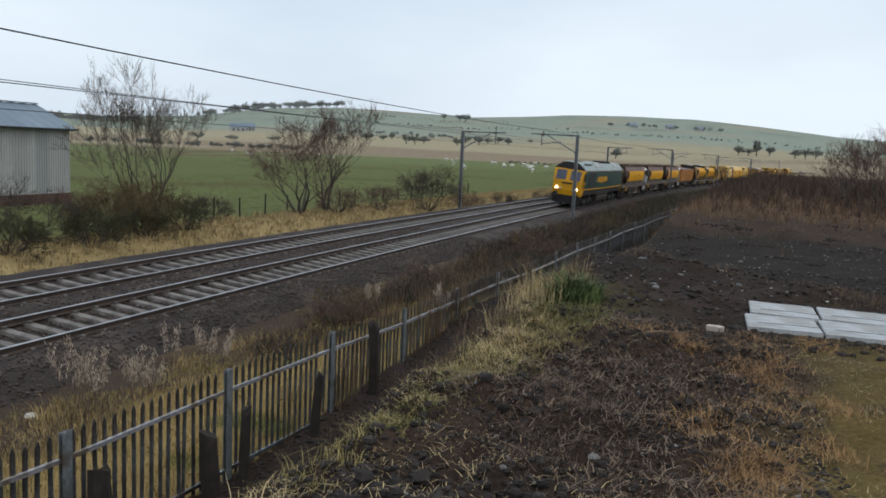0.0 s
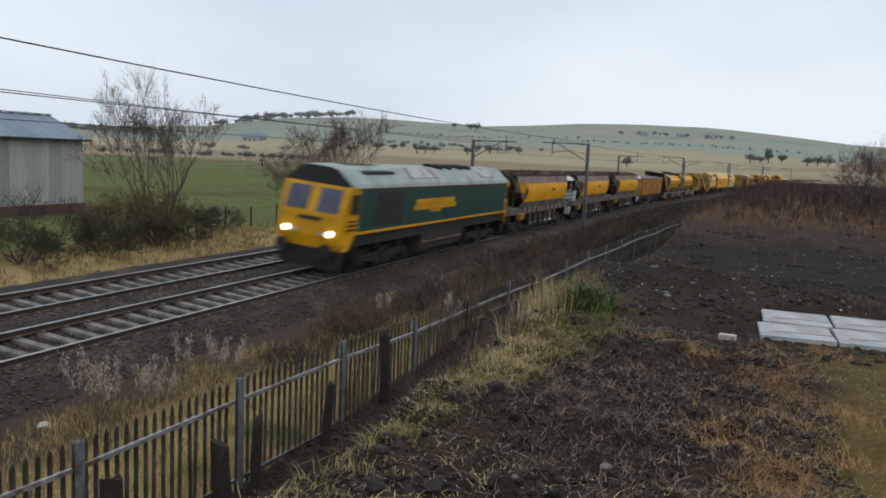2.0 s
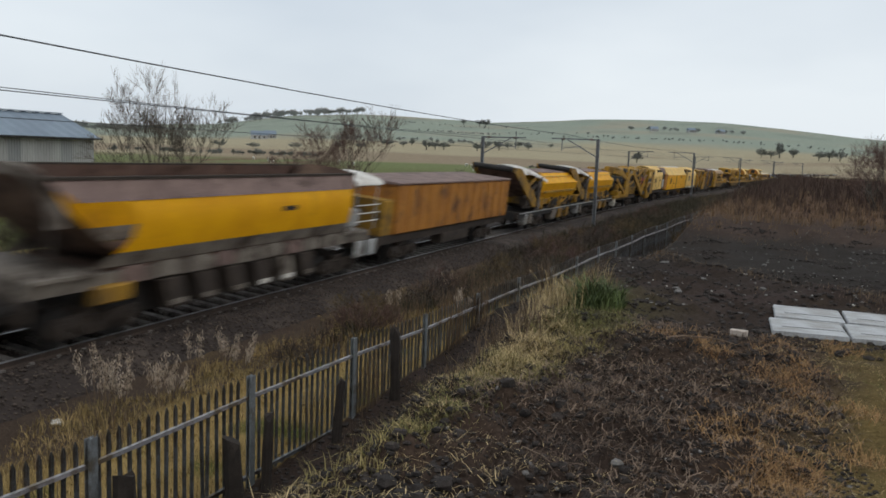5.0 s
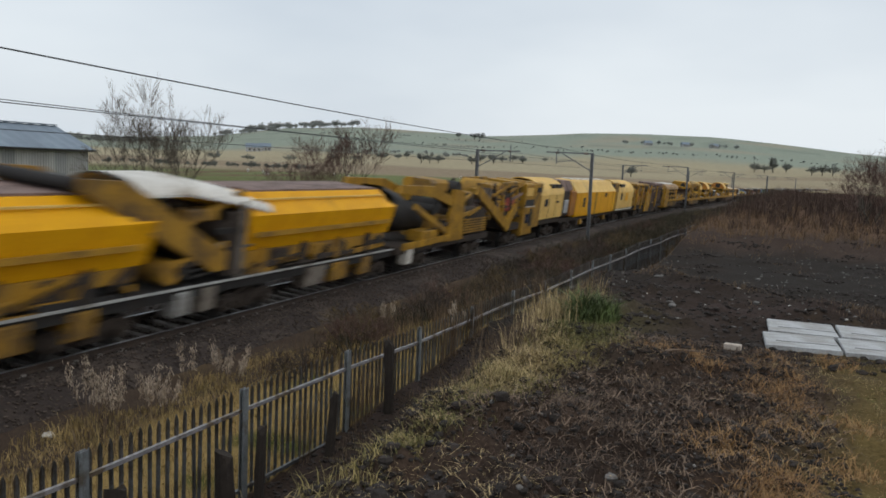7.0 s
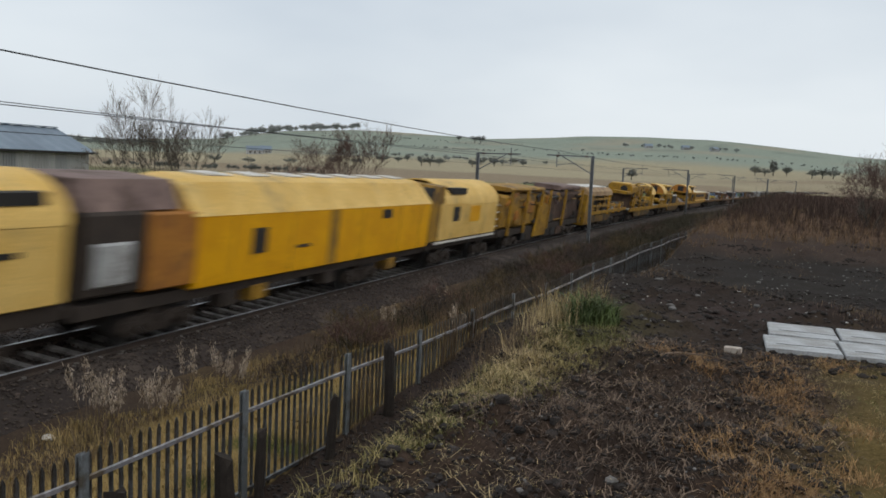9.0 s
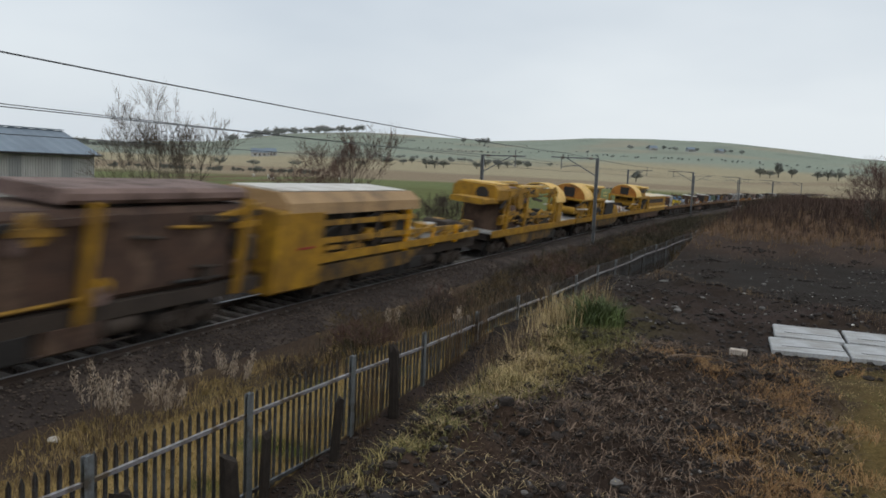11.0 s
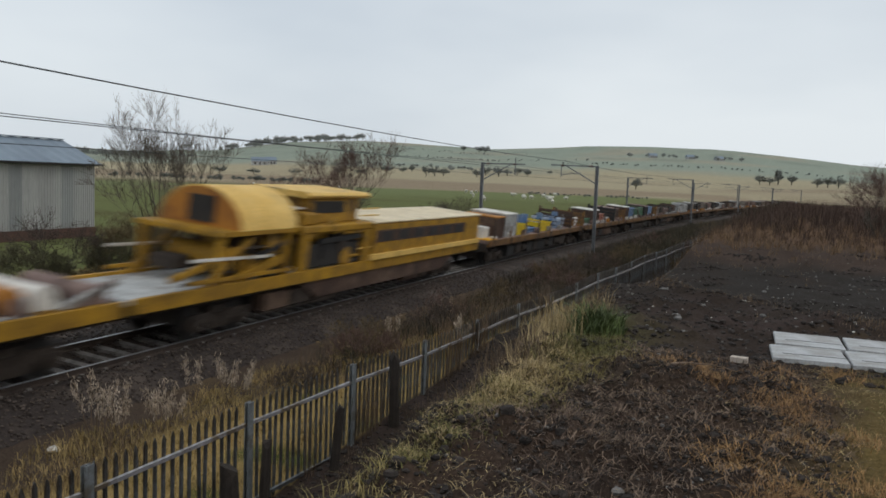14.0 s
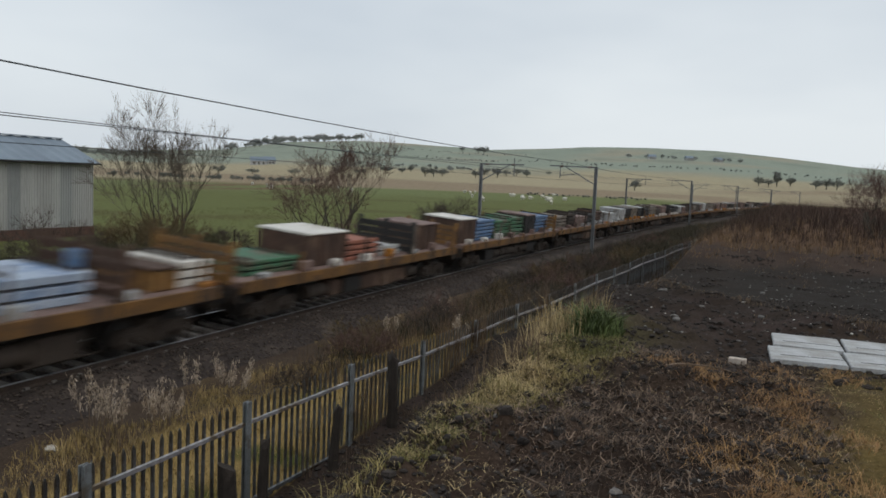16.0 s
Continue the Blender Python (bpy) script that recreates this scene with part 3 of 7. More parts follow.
SPANS = (-58.0, 1.5, 61.5, 121.0, 181.0, 241.0, 301.0)
build_wire("catenary_wire", -0.3, list(zip(SPANS, (6.55, 6.48, 5.97, 5.75, 5.5, 5.3, 5.1))), 0.018, "dark carrier wire above the near track")
build_wire("contact_wire", 0.0, list(zip(SPANS, (5.28, 5.26, 5.08, 4.85, 4.6, 4.4, 4.2))), 0.012, "thin contact wire above the near track")
build_wire("catenary_wire", SPACING, list(zip(SPANS, (5.8, 5.74, 5.6, 5.5, 5.3, 5.1, 4.9))), 0.013, "dark carrier wire above the far track")
build_wire("contact_wire", SPACING, list(zip(SPANS, (4.82, 4.8, 4.75, 4.6, 4.5, 4.3, 4.1))), 0.012, "thin contact wire above the far track")


# ---- barn beyond the line ----
def build_barn():
    x1, x0, y0, depth, eave, ridge, base = 43.2, 17.2, 39.9, 6.0, 4.45, 5.85, 0.2
    barn = thing("barn", "grey sheet-clad farm barn with a blue-grey roof and brick plinth", "barn")
    inner = Shape()
    inner.box(x0 + 0.1, x1 - 0.1, y0 + 0.1, y0 + depth - 0.1, base - 1.0, eave)
    part("wall", inner, cladding, barn)
    x, i = x1, 0
    widths = (0.9, 0.95, 0.95, 1.0, 1.1)
    while x > x0 + 0.5:
        w = widths[i % 5]
        sh = Shape()
        a = x - w
        k = 5
        for j in range(k):
            u0, u1 = a + w * j / k, a + w * (j + 1) / k
            sh.add([(u0, y0, base + 0.12), (u0 + (u1 - u0) * 0.5, y0, base + 0.12), (u0 + (u1 - u0) * 0.6, y0 - 0.035, base + 0.12), (u1 - (u1 - u0) * 0.1, y0 - 0.035, base + 0.12), (u1, y0, base + 0.12),
                    (u0, y0, eave), (u0 + (u1 - u0) * 0.5, y0, eave), (u0 + (u1 - u0) * 0.6, y0 - 0.035, eave), (u1 - (u1 - u0) * 0.1, y0 - 0.035, eave), (u1, y0, eave)],
                   [(q, q + 1, q + 6, q + 5) for q in range(4)])
        part("cladding_sheet", sh, (cladding, cladding, cladding_dark, cladding)[i % 4], barn)
        x -= w
        i += 1
    gable = Shape()
    gable.add([(x1 + 0.02, y0, base), (x1 + 0.02, y0 + depth, base), (x1 + 0.02, y0 + depth, eave), (x1 + 0.02, y0 + depth / 2, ridge), (x1 + 0.02, y0, eave),
               (x1 - 0.1, y0, base), (x1 - 0.1, y0 + depth, base), (x1 - 0.1, y0 + depth, eave), (x1 - 0.1, y0 + depth / 2, ridge), (x1 - 0.1, y0, eave)],
              [(0, 1, 2, 3, 4), (9, 8, 7, 6, 5), (0, 5, 6, 1), (1, 6, 7, 2), (2, 7, 8, 3), (3, 8, 9, 4), (4, 9, 5, 0)])
    part("gable", gable, cladding_dark, barn)
    part("plinth", Shape().box(x0, x1 + 0.05, y0 - 0.08, y0 + 0.05, base - 1.0, base + 0.12), material("dark red plinth brick", (0.11, 0.06, 0.045), (0.075, 0.045, 0.036), 3.0, 0.9, bump=0.4), barn, "dark red brick plinth")
    for side in (0, 1):
        sh = Shape()
        ya, yb = (y0 - 0.35, y0 + depth / 2) if side == 0 else (y0 + depth + 0.35, y0 + depth / 2)
        m = int((x1 - x0 + 0.6) / 0.5)
        rows = []
        for j in range(m + 1):
            u = x0 - 0.2 + j * 0.5
            dz = 0.04 if j % 2 else 0.0
            rows.append([(u, ya, eave - 0.08 + dz), (u, yb, ridge + 0.05 + dz)])
        sh.shell(rows, smooth=False, flip=side == 0)
        sh.shell([[(p[0], p[1], p[2] - 0.09) for p in r] for r in rows], smooth=False, flip=side == 1)
        part("roof", sh, roof_blue, barn, "blue-grey corrugated roof")
    part("gutter", Shape().beam((x0 - 0.2, y0 - 0.4, eave - 0.1), (x1 + 0.3, y0 - 0.4, eave - 0.1), 0.12, 0.12), dark_steel, barn)
    part("ridge_cap", Shape().beam((x0 - 0.2, y0 + depth / 2, ridge + 0.12), (x1 + 0.3, y0 + depth / 2, ridge + 0.12), 0.4, 0.06), roof_blue, barn)


build_barn()


# ---- bare winter trees ----
def grow(sh_limb, sh_twig, p, d, length, r, depth, rnd, lift, spread, wig=0.18):
    """A limb in bent pieces that ends in finer limbs."""
    n = 3 if depth > 1 else 2
    pts, rad = [p], [r]
    for i in range(n):
        d = (d + Vector((rnd.gauss(0, wig), rnd.gauss(0, wig), rnd.gauss(0, wig * 0.6) + lift))).normalized()
        p = p + d * (length / n)
        pts.append(p)
        rad.append(r * (1 - 0.45 * (i + 1) / n))
    sh = sh_twig if depth <= 2 else sh_limb
    for i in range(n):
        sh.rod(pts[i], pts[i + 1], rad[i], 6 if r > 0.05 else 4 if r > 0.02 else 3, rad[i + 1], caps=False)
    if depth == 0:
        return
    kids = rnd.choice((3, 3, 2)) if depth > 2 else rnd.choice((3, 4))
    for k in range(kids):
        a = rnd.uniform(0, 2 * math.pi)
        s = rnd.uniform(0.5, 1.0) * spread
        q = d.to_track_quat("Z", "Y")
        nd = q @ Vector((math.sin(s) * math.cos(a), math.sin(s) * math.sin(a), math.cos(s)))
        at = pts[-1] if k < 2 else pts[rnd.randint(1, n)]
        grow(sh_limb, sh_twig, at, nd, length * rnd.uniform(0.62, 0.85), max(0.0065, rad[-1] * rnd.uniform(0.6, 0.8)), depth - 1, rnd, lift, spread, wig)


def build_tree(x, y, stems, length, r, depth, seed, label, lift=0.10, spread=0.55, lean=0.35, twigs=None, name="bare_tree", category="tree", thick=1.0):
    rnd = random.Random(seed)
    tr = thing(name, label, category, "", pose(x, y, height(x, y) - 0.05))
    twig = Shape()
    for i in range(stems):
        limb = Shape()
        a = 2 * math.pi * i / stems + rnd.uniform(-0.4, 0.4)
        d = Vector((lean * math.cos(a), lean * math.sin(a), 1)).normalized()
        grow(limb, twig, Vector((0.15 * math.cos(a), 0.15 * math.sin(a), 0)), d, length * rnd.uniform(0.85, 1.1), r, depth, rnd, lift, spread)
        if limb.v:
            stem = part("stem", limb, bark, tr)
            if category == "bush":
                tagged(stem, kind="stuff")
    part("crown", twig, twigs or twig_mat, tr, "fine bare twigs")
    return tr


red_twigs = material("reddish brown twigs", (0.125, 0.075, 0.06), (0.085, 0.055, 0.046), 4.0, 0.9, spread=0.3)
ash_twigs = material("grey ash twigs", (0.13, 0.11, 0.088), (0.09, 0.075, 0.06), 5.0, 0.9, spread=0.25)
build_tree(33.3, 26.0, 7, 2.2, 0.085, 6, 5, "bare many-stemmed ash tree beside the line", lift=0.16, spread=0.52, lean=0.42, twigs=ash_twigs)
build_tree(44.7, 24.0, 5, 1.75, 0.10, 6, 8, "bare dark tree with dense twigs near a field fence", lift=0.08, spread=0.7, lean=0.55, twigs=red_twigs)
build_tree(49.0, 24.4, 4, 2.05, 0.10, 6, 12, "slender bare tree beside a darker one", lift=0.14, spread=0.55, lean=0.25, twigs=red_twigs)
dark_bramble = material("dark green-brown bramble", (0.075, 0.07, 0.035), (0.045, 0.042, 0.024), 4.0, 0.9, spread=0.35)
olive_twigs = material("olive brown twigs", (0.13, 0.095, 0.045), (0.09, 0.065, 0.035), 4.0, 0.9, spread=0.3)
for i, (x, y, n, ln, dp, lab, tw) in enumerate((
        (58.5, 20.6, 12, 1.1, 5, "dense bare bush beside a mast", twig_mat), (27.6, 23.6, 9, 0.8, 5, "olive-brown bramble bush below a tree", olive_twigs),
        (30.5, 24.2, 9, 0.85, 5, "olive-brown thicket at a tree's foot", olive_twigs), (36.5, 25.0, 9, 0.6, 4, "low brown thicket on the verge", twig_mat),
        (24.6, 24.6, 9, 0.95, 4, "bare dark bush in front of a barn", twig_mat), (47.4, 22.8, 10, 0.7, 4, "brown thicket below bare trees", red_twigs),
        (52.6, 22.0, 9, 0.65, 4, "low reddish thicket on the verge", red_twigs), (65.5, 19.6, 8, 0.6, 4, "low bush on the verge", red_twigs),
        (72.0, 18.4, 8, 0.6, 4, "low brown bush on the verge", twig_mat), (84.0, 17.0, 8, 0.6, 4, "brown bush on the verge", twig_mat),
        (22.0, 22.9, 9, 0.55, 5, "dark dense bramble thicket on the verge", dark_bramble), (25.6, 22.6, 9, 0.5, 5, "dark dense bramble thicket on the verge", dark_bramble), (29.2, 22.9, 9, 0.5, 5, "dark dense bramble thicket on the verge", dark_bramble), (32.4, 23.4, 9, 0.5, 5, "dark dense bramble thicket on the verge", dark_bramble))):
    build_tree(x, y, n + 7, ln, 0.03, dp, 40 + i, lab, lift=0.02, spread=0.75, lean=0.9, twigs=tw, name="bush", category="bush")
for i, (x, y, ln) in enumerate(((15.6, 8.6, 0.30), (17.4, 8.2, 0.38), (18.9, 8.9, 0.42), (21.0, 7.6, 0.40), (23.5, 8.3, 0.46), (26.0, 7.2, 0.42), (29.0, 8.0, 0.5), (32.0, 6.6, 0.5), (35.5, 7.6, 0.55), (39.0, 6.4, 0.55), (43.0, 7.0, 0.6), (48.0, 6.0, 0.6), (54.0, 7.2, 0.6), (60.0, 5.8, 0.65), (44.5, 2.4, 0.55), (47.0, 1.6, 0.6), (49.5, 2.6, 0.6), (52.0, 1.2, 0.6), (36.0, 9.0, 0.45), (41.0, 8.9, 0.5), (46.0, 8.6, 0.5), (25.0, 5.8, 0.4), (30.5, 5.4, 0.4))):
    build_tree(x, y, 9, ln, 0.018, 4, 120 + i, "low dark bramble clump on the railway bank", lift=0.02, spread=0.8, lean=0.9, twigs=(twig_mat, red_twigs, olive_twigs)[i % 3], name="bramble_clump", category="bush")
for i, (x, y, ln) in enumerate(((50.0, -8.4, 1.5), (53.5, -9.5, 1.7), (49.0, -10.2, 1.7), (57.0, -7.6, 1.4), (60.0, -10.8, 1.8), (52.0, -12.5, 1.9), (64.0, -8.4, 1.3), (48.0, -6.7, 1.0))):
    build_tree(x, y, 8, ln, 0.045, 4, 70 + i, "tall bare hawthorn bush on the scrub bank", lift=0.06, spread=0.7, lean=0.6, twigs=red_twigs, name="hawthorn_bush", category="bush")


# ---- far trees, hedges, a farm and sheep ----
def far_crown(seed, h, w):
    """A bare crown seen from far off: limbs that fan out, each with a spray of twigs, open to the sky between."""
    rnd = random.Random(seed)
    sh = Shape()
    flat = rnd.uniform(0.75, 1.0)
    for i in range(34):
        a, b = rnd.uniform(0, 2 * math.pi), math.sqrt(rnd.uniform(0.02, 1))
        end = Vector((w / 2 * b * math.cos(a), w / 2 * b * math.sin(a), h * flat * (0.32 + 0.66 * rnd.uniform(0.35, 1.0) * math.sqrt(1 - 0.85 * b * b))))
        root = Vector((end.x * 0.3, end.y * 0.3, h * rnd.uniform(0.2, 0.42)))
        sh.rod(root, end, h * 0.012, 3, h * 0.005, caps=False)
        for k in range(13):
            p = root.lerp(end, rnd.uniform(0.35, 1.0))
            d = Vector((rnd.gauss(0, 1), rnd.gauss(0, 1), rnd.gauss(0.1, 0.7))).normalized() * h * rnd.uniform(0.08, 0.18)
            o = Vector((rnd.gauss(0, 1), rnd.gauss(0, 1), rnd.gauss(0, 1))).normalized() * h * 0.032
            sh.add([p - o, p + o, p + d], [(0, 1, 2)])
    return sh


def far_tree(az, d, h, w, seed, label="dark wind-shaped tree far off on the moor"):
    x, y = d * math.sin(radians(az)), d * math.cos(radians(az))
    tr = thing("distant_tree", label, "tree", "scattered trees on the moor", pose(x, y, height(x, y) - 0.3, 0, 0, seed * 37 % 360))
    part("trunk", Shape().rod((0, 0, 0), (0, 0, h * 0.5), h * 0.035, 5, h * 0.02), bark, tr)
    part("crown", far_crown(seed, h, w), far_tree_mat, tr)


for i, (az, d, h, w) in enumerate(((66.2, 520, 8, 9), (67.3, 540, 6, 6), (67.9, 560, 6, 5), (68.9, 500, 9, 9), (69.5, 505, 8, 10), (70.1, 515, 7, 8), (72.4, 520, 8, 7), (73.0, 560, 7, 8), (73.9, 540, 9, 9), (74.5, 560, 7, 8), (75.2, 580, 7, 7),
                                   (75.9, 560, 6, 6), (77.4, 600, 4, 5), (83.2, 420, 8, 6), (91.0, 560, 8, 8), (91.6, 560, 8, 9), (92.1, 570, 12, 6), (92.9, 580, 8, 7), (94.4, 560, 8, 9), (95.0, 565, 9, 10), (95.6, 570, 9, 10),
                                   (64.4, 480, 6, 8), (62.9, 470, 6, 9), (55.0, 420, 6, 9), (57.2, 430, 5, 8), (60.0, 440, 5, 8), (71.4, 1500, 13, 12), (72.5, 1450, 17, 18), (72.9, 1450, 17, 20))):
    far_tree(az, d, h, w, 200 + i)


# Distance haze is painted into this paler base colour.
painted_haze_tree_mat = material("far woodland with painted haze", (0.29, 0.305, 0.29), (0.24, 0.255, 0.245), 0.3, 1.0, spread=0.15)


def ridge_wood(name, label, az0, az1, d, h, count, seed):
    """A belt of trees on a skyline: too many to count."""
    rnd = random.Random(seed)
    sh = Shape()
    for i in range(count):
        a = rnd.uniform(az0, az1)
        dd = d * rnd.uniform(0.97, 1.03)
        x, y = dd * math.sin(radians(a)), dd * math.cos(radians(a))
        z = height(x, y)
        hh = h * rnd.uniform(0.6, 1.1)
        c = far_crown(seed + i, hh, hh * 0.9)
        sh.rod((x, y, z - 1), (x, y, z + hh * 0.6), hh * 0.03, 4, caps=False)
        sh.add([(p[0] + x, p[1] + y, p[2] + z) for p in c.v], c.f)
    # Beyond 600 m the trees take the colour with haze painted in.
    tagged(part(name, sh, painted_haze_tree_mat if d > 600 else far_tree_mat), label, "woodland", kind="stuff")


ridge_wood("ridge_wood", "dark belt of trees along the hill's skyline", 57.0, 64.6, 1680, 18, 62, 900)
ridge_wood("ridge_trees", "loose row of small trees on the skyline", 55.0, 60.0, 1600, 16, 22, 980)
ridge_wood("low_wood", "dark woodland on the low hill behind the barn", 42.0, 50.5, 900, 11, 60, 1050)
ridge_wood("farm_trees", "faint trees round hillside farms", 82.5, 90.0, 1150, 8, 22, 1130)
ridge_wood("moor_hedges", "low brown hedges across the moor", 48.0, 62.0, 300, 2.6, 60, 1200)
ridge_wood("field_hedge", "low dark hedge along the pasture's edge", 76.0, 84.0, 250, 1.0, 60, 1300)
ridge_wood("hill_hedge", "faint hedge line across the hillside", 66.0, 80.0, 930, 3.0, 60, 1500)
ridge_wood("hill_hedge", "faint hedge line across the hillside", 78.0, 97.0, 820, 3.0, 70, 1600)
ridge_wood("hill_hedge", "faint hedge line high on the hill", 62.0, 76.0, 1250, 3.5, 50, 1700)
ridge_wood("moor_scrub", "scattered scrub in strips across the moor", 62.0, 76.0, 620, 4.5, 40, 1400)


def farmhouse(az, d, w, h, seed):
    x, y = d * math.sin(radians(az)), d * math.cos(radians(az))
    ho = thing("farmhouse", "farmhouse with pale walls greyed for haze and a grey pitched roof far off", "house", "far farms", pose(x, y, height(x, y) - 0.4, 0, 0, -az + seed))
    # Grey instead of white walls: distance haze put into the wall colour.
    part("wall", Shape().box(-w / 2, w / 2, -3.5, 3.5, 0, h), grey_steel, ho)
    part("roof", Shape().prism([(-3.9, h), (3.9, h), (0, h + 3.0)], -w / 2 - 0.3, w / 2 + 0.3), roof_blue, ho)
    for k in (-0.28, 0.0, 0.28):
        part("window", Shape().box(k * w - 0.6, k * w + 0.6, -3.56, -3.48, h * 0.35, h * 0.7), dark_steel, ho)


for _i, (_az, _d, _w, _h) in enumerate(((57.6, 620, 12, 3.2), (58.3, 630, 8, 3.0), (84.2, 1120, 10, 3.5), (86.6, 1130, 11, 3.5), (88.4, 1130, 10, 3.5))):
    farmhouse(_az, _d, _w, _h, _i * 9)


def sheep_shapes():
    body = Shape()
    n = 8
    rings = []
    for x, r in ((-0.55, 0.10), (-0.48, 0.27), (-0.2, 0.34), (0.2, 0.34), (0.46, 0.26), (0.55, 0.12)):
        rings.append([(x, 0.85 * r * math.cos(2 * math.pi * i / n), 0.62 + r * math.sin(2 * math.pi * i / n)) for i in range(n)])
    body.shell(rings, closed=True, flip=True)
    head = Shape().rod((0.5, 0, 0.78), (0.82, 0, 0.66), 0.12, 6, 0.08)
    leg = Shape().rod((0, 0, 0), (0, 0, 0.4), 0.045, 5)
    return body.mesh("fleece", wool), head.mesh("head", wool), leg.mesh("leg", wool)


SHEEP = sheep_shapes()
rnd = random.Random(77)
for i in range(24):
    az, d = (rnd.uniform(71.5, 79.0), rnd.uniform(175, 245)) if i < 19 else (rnd.uniform(53.0, 64.0), rnd.uniform(210, 240))
    x, y = d * math.sin(radians(az)), d * math.cos(radians(az))
    sp = thing("sheep", "white sheep grazing on the green pasture", "sheep", "flock on the pasture", pose(x, y, height(x, y), 0, 0, rnd.uniform(0, 360)))
    for nm, me, offs in (("fleece", SHEEP[0], [(0, 0, 0)]), ("head", SHEEP[1], [(0, 0, -0.15)]), ("leg", SHEEP[2], [(-0.35, -0.13, 0), (-0.35, 0.13, 0), (0.35, -0.13, 0), (0.35, 0.13, 0)])):
        for o in offs:
            ob = new(nm, me)
            ob.parent = sp
            ob.matrix_basis = pose(*o)


# ---- stock fence of the pasture ----
def build_stock_fence():
    fe = thing("stock_fence", "old post-and-wire stock fence along the pasture", "fence")
    rnd = random.Random(5)
    prev = None
    for i in range(22):
        x = 30 + i * 2.6
        y = line_y(x) + 13.6 + rnd.uniform(-0.15, 0.15)
        z = height(x, y)
        lean = rnd.uniform(-0.06, 0.06)
        h = rnd.uniform(1.1, 1.35)
        part("post", Shape().rod((x, y, z - 0.3), (x + lean, y, z + h), 0.06, 6, 0.05), wood_dark, fe)
        if prev:
            for k in (0.45, 0.85, 1.1):
                part("wire", Shape().rod((prev[0], prev[1], prev[2] + k), (x, y, z + k), 0.006, 3, caps=False), wire_mat, fe)
        prev = (x, y, z)


build_stock_fence()


# ---- palisade fence on the camera's side ----
def build_palisade():
    fe = thing("palisade_fence", "galvanised steel palisade fence with pointed pales beside the line", "fence")
    posts = [9.72 + 2.78 * i for i in range(-4, 18)]

    def top_z(x):
        return 1.08 + 0.03 * math.sin(x * 0.7) + 0.12 * step(18, 40, x)

    for x in posts:
        y = fence_y(x) - 0.06
        t = top_z(x) + 0.02
        sh = Shape()
        sh.box(x - 0.07, x + 0.07, y - 0.03, y - 0.02, t - 2.2, t)
        sh.box(x - 0.07, x + 0.07, y + 0.02, y + 0.03, t - 2.2, t)
        sh.box(x - 0.006, x + 0.006, y - 0.02, y + 0.02, t - 2.2, t)
        sh.box(x - 0.055, x - 0.03, y - 0.034, y - 0.03, t - 2.2, t)
        part("post", sh, galv, fe, "steel joist post")
    for a, b in zip(posts, posts[1:]):
        for dz in (0.30, 1.45):
            pa, pb = (a, fence_y(a) - 0.035, top_z(a) - dz), (b, fence_y(b) - 0.035, top_z(b) - dz)
            part("rail", Shape().beam(pa, pb, 0.045, 0.05), galv_bright if dz < 1 else pale_mat, fe, "bright angle rail" if dz < 1 else "dull lower angle rail")
    pale = Shape()
    prof = [(-0.034, 0.0), (-0.022, 0.014), (-0.008, 0.002), (0.008, 0.002), (0.022, 0.014), (0.034, 0.0)]
    lo = [(x, y, -2.0) for x, y in prof]
    hi = [(x, y, -0.07) for x, y in prof]
    tip = [(x * 0.18, y * 0.6, 0.0) for x, y in prof]
    pale.shell([lo, hi, tip], smooth=False, flip=True)
    pale.shell([[(x, y + 0.004, z) for x, y, z in r] for r in (lo, hi, tip)], smooth=False)
    me = pale.mesh("pale", pale_mat)
    rest = Shape()
    rnd = random.Random(9)
    x, count = 3.6, 0
    while x < 57:
        near = min(abs(x - p) for p in posts)
        if near > 0.06 and rnd.random() > 0.012:
            m = pose(x, fence_y(x), top_z(x) + rnd.uniform(-0.012, 0.012), rnd.uniform(-0.6, 0.6), rnd.uniform(-1.2, 1.2), -4.9)
            if count < 300:
                ob = new("pale", me)
                ob.parent = fe
                ob.matrix_basis = m
                count += 1
            else:
                rest.add([m @ Vector(p) for p in pale.v], pale.f)
        x += 0.152
    tagged(part("far_pales", rest, pale_mat, fe), kind="stuff")


build_palisade()


def timber_post(x, y, top, bottom, r, seed, label):
    rnd = random.Random(seed)
    po = thing("timber_post", label, "post", "rotten posts of an older fence", pose(x, y, bottom - 0.4, rnd.uniform(-3, 3), rnd.uniform(-4, 4), rnd.uniform(0, 90)))
    sh = Shape()
    n = 9
    h = top - bottom + 0.4
    rings = []
    for i in range(7):
        z = h * i / 6
        rings.append([(r * (1 - 0.1 * i / 6 + rnd.uniform(-0.1, 0.1)) * math.cos(2 * math.pi * k / n), r * (1 - 0.1 * i / 6 + rnd.uniform(-0.1, 0.1)) * math.sin(2 * math.pi * k / n), z + (rnd.uniform(-0.12, 0.04) if i == 6 else 0)) for k in range(n)])
    sh.shell(rings, closed=True, smooth=False)
    sh.add(rings[-1], [tuple(range(n))])
    part("timber", sh, wood_dark, po)


for _i, (_x, _y, _t, _b, _r) in enumerate(((9.66, 5.98, 0.62, -0.4, 0.075), (9.05, 6.05, 0.48, -0.3, 0.13), (11.47, 5.83, 0.65, -0.3, 0.08), (7.15, 6.2, 0.66, -0.2, 0.14), (13.5, 5.66, 1.15, 0.0, 0.10))):
    timber_post(_x, _y, _t, _b, _r, _i, "dark rotten timber post leaning at the steel fence")


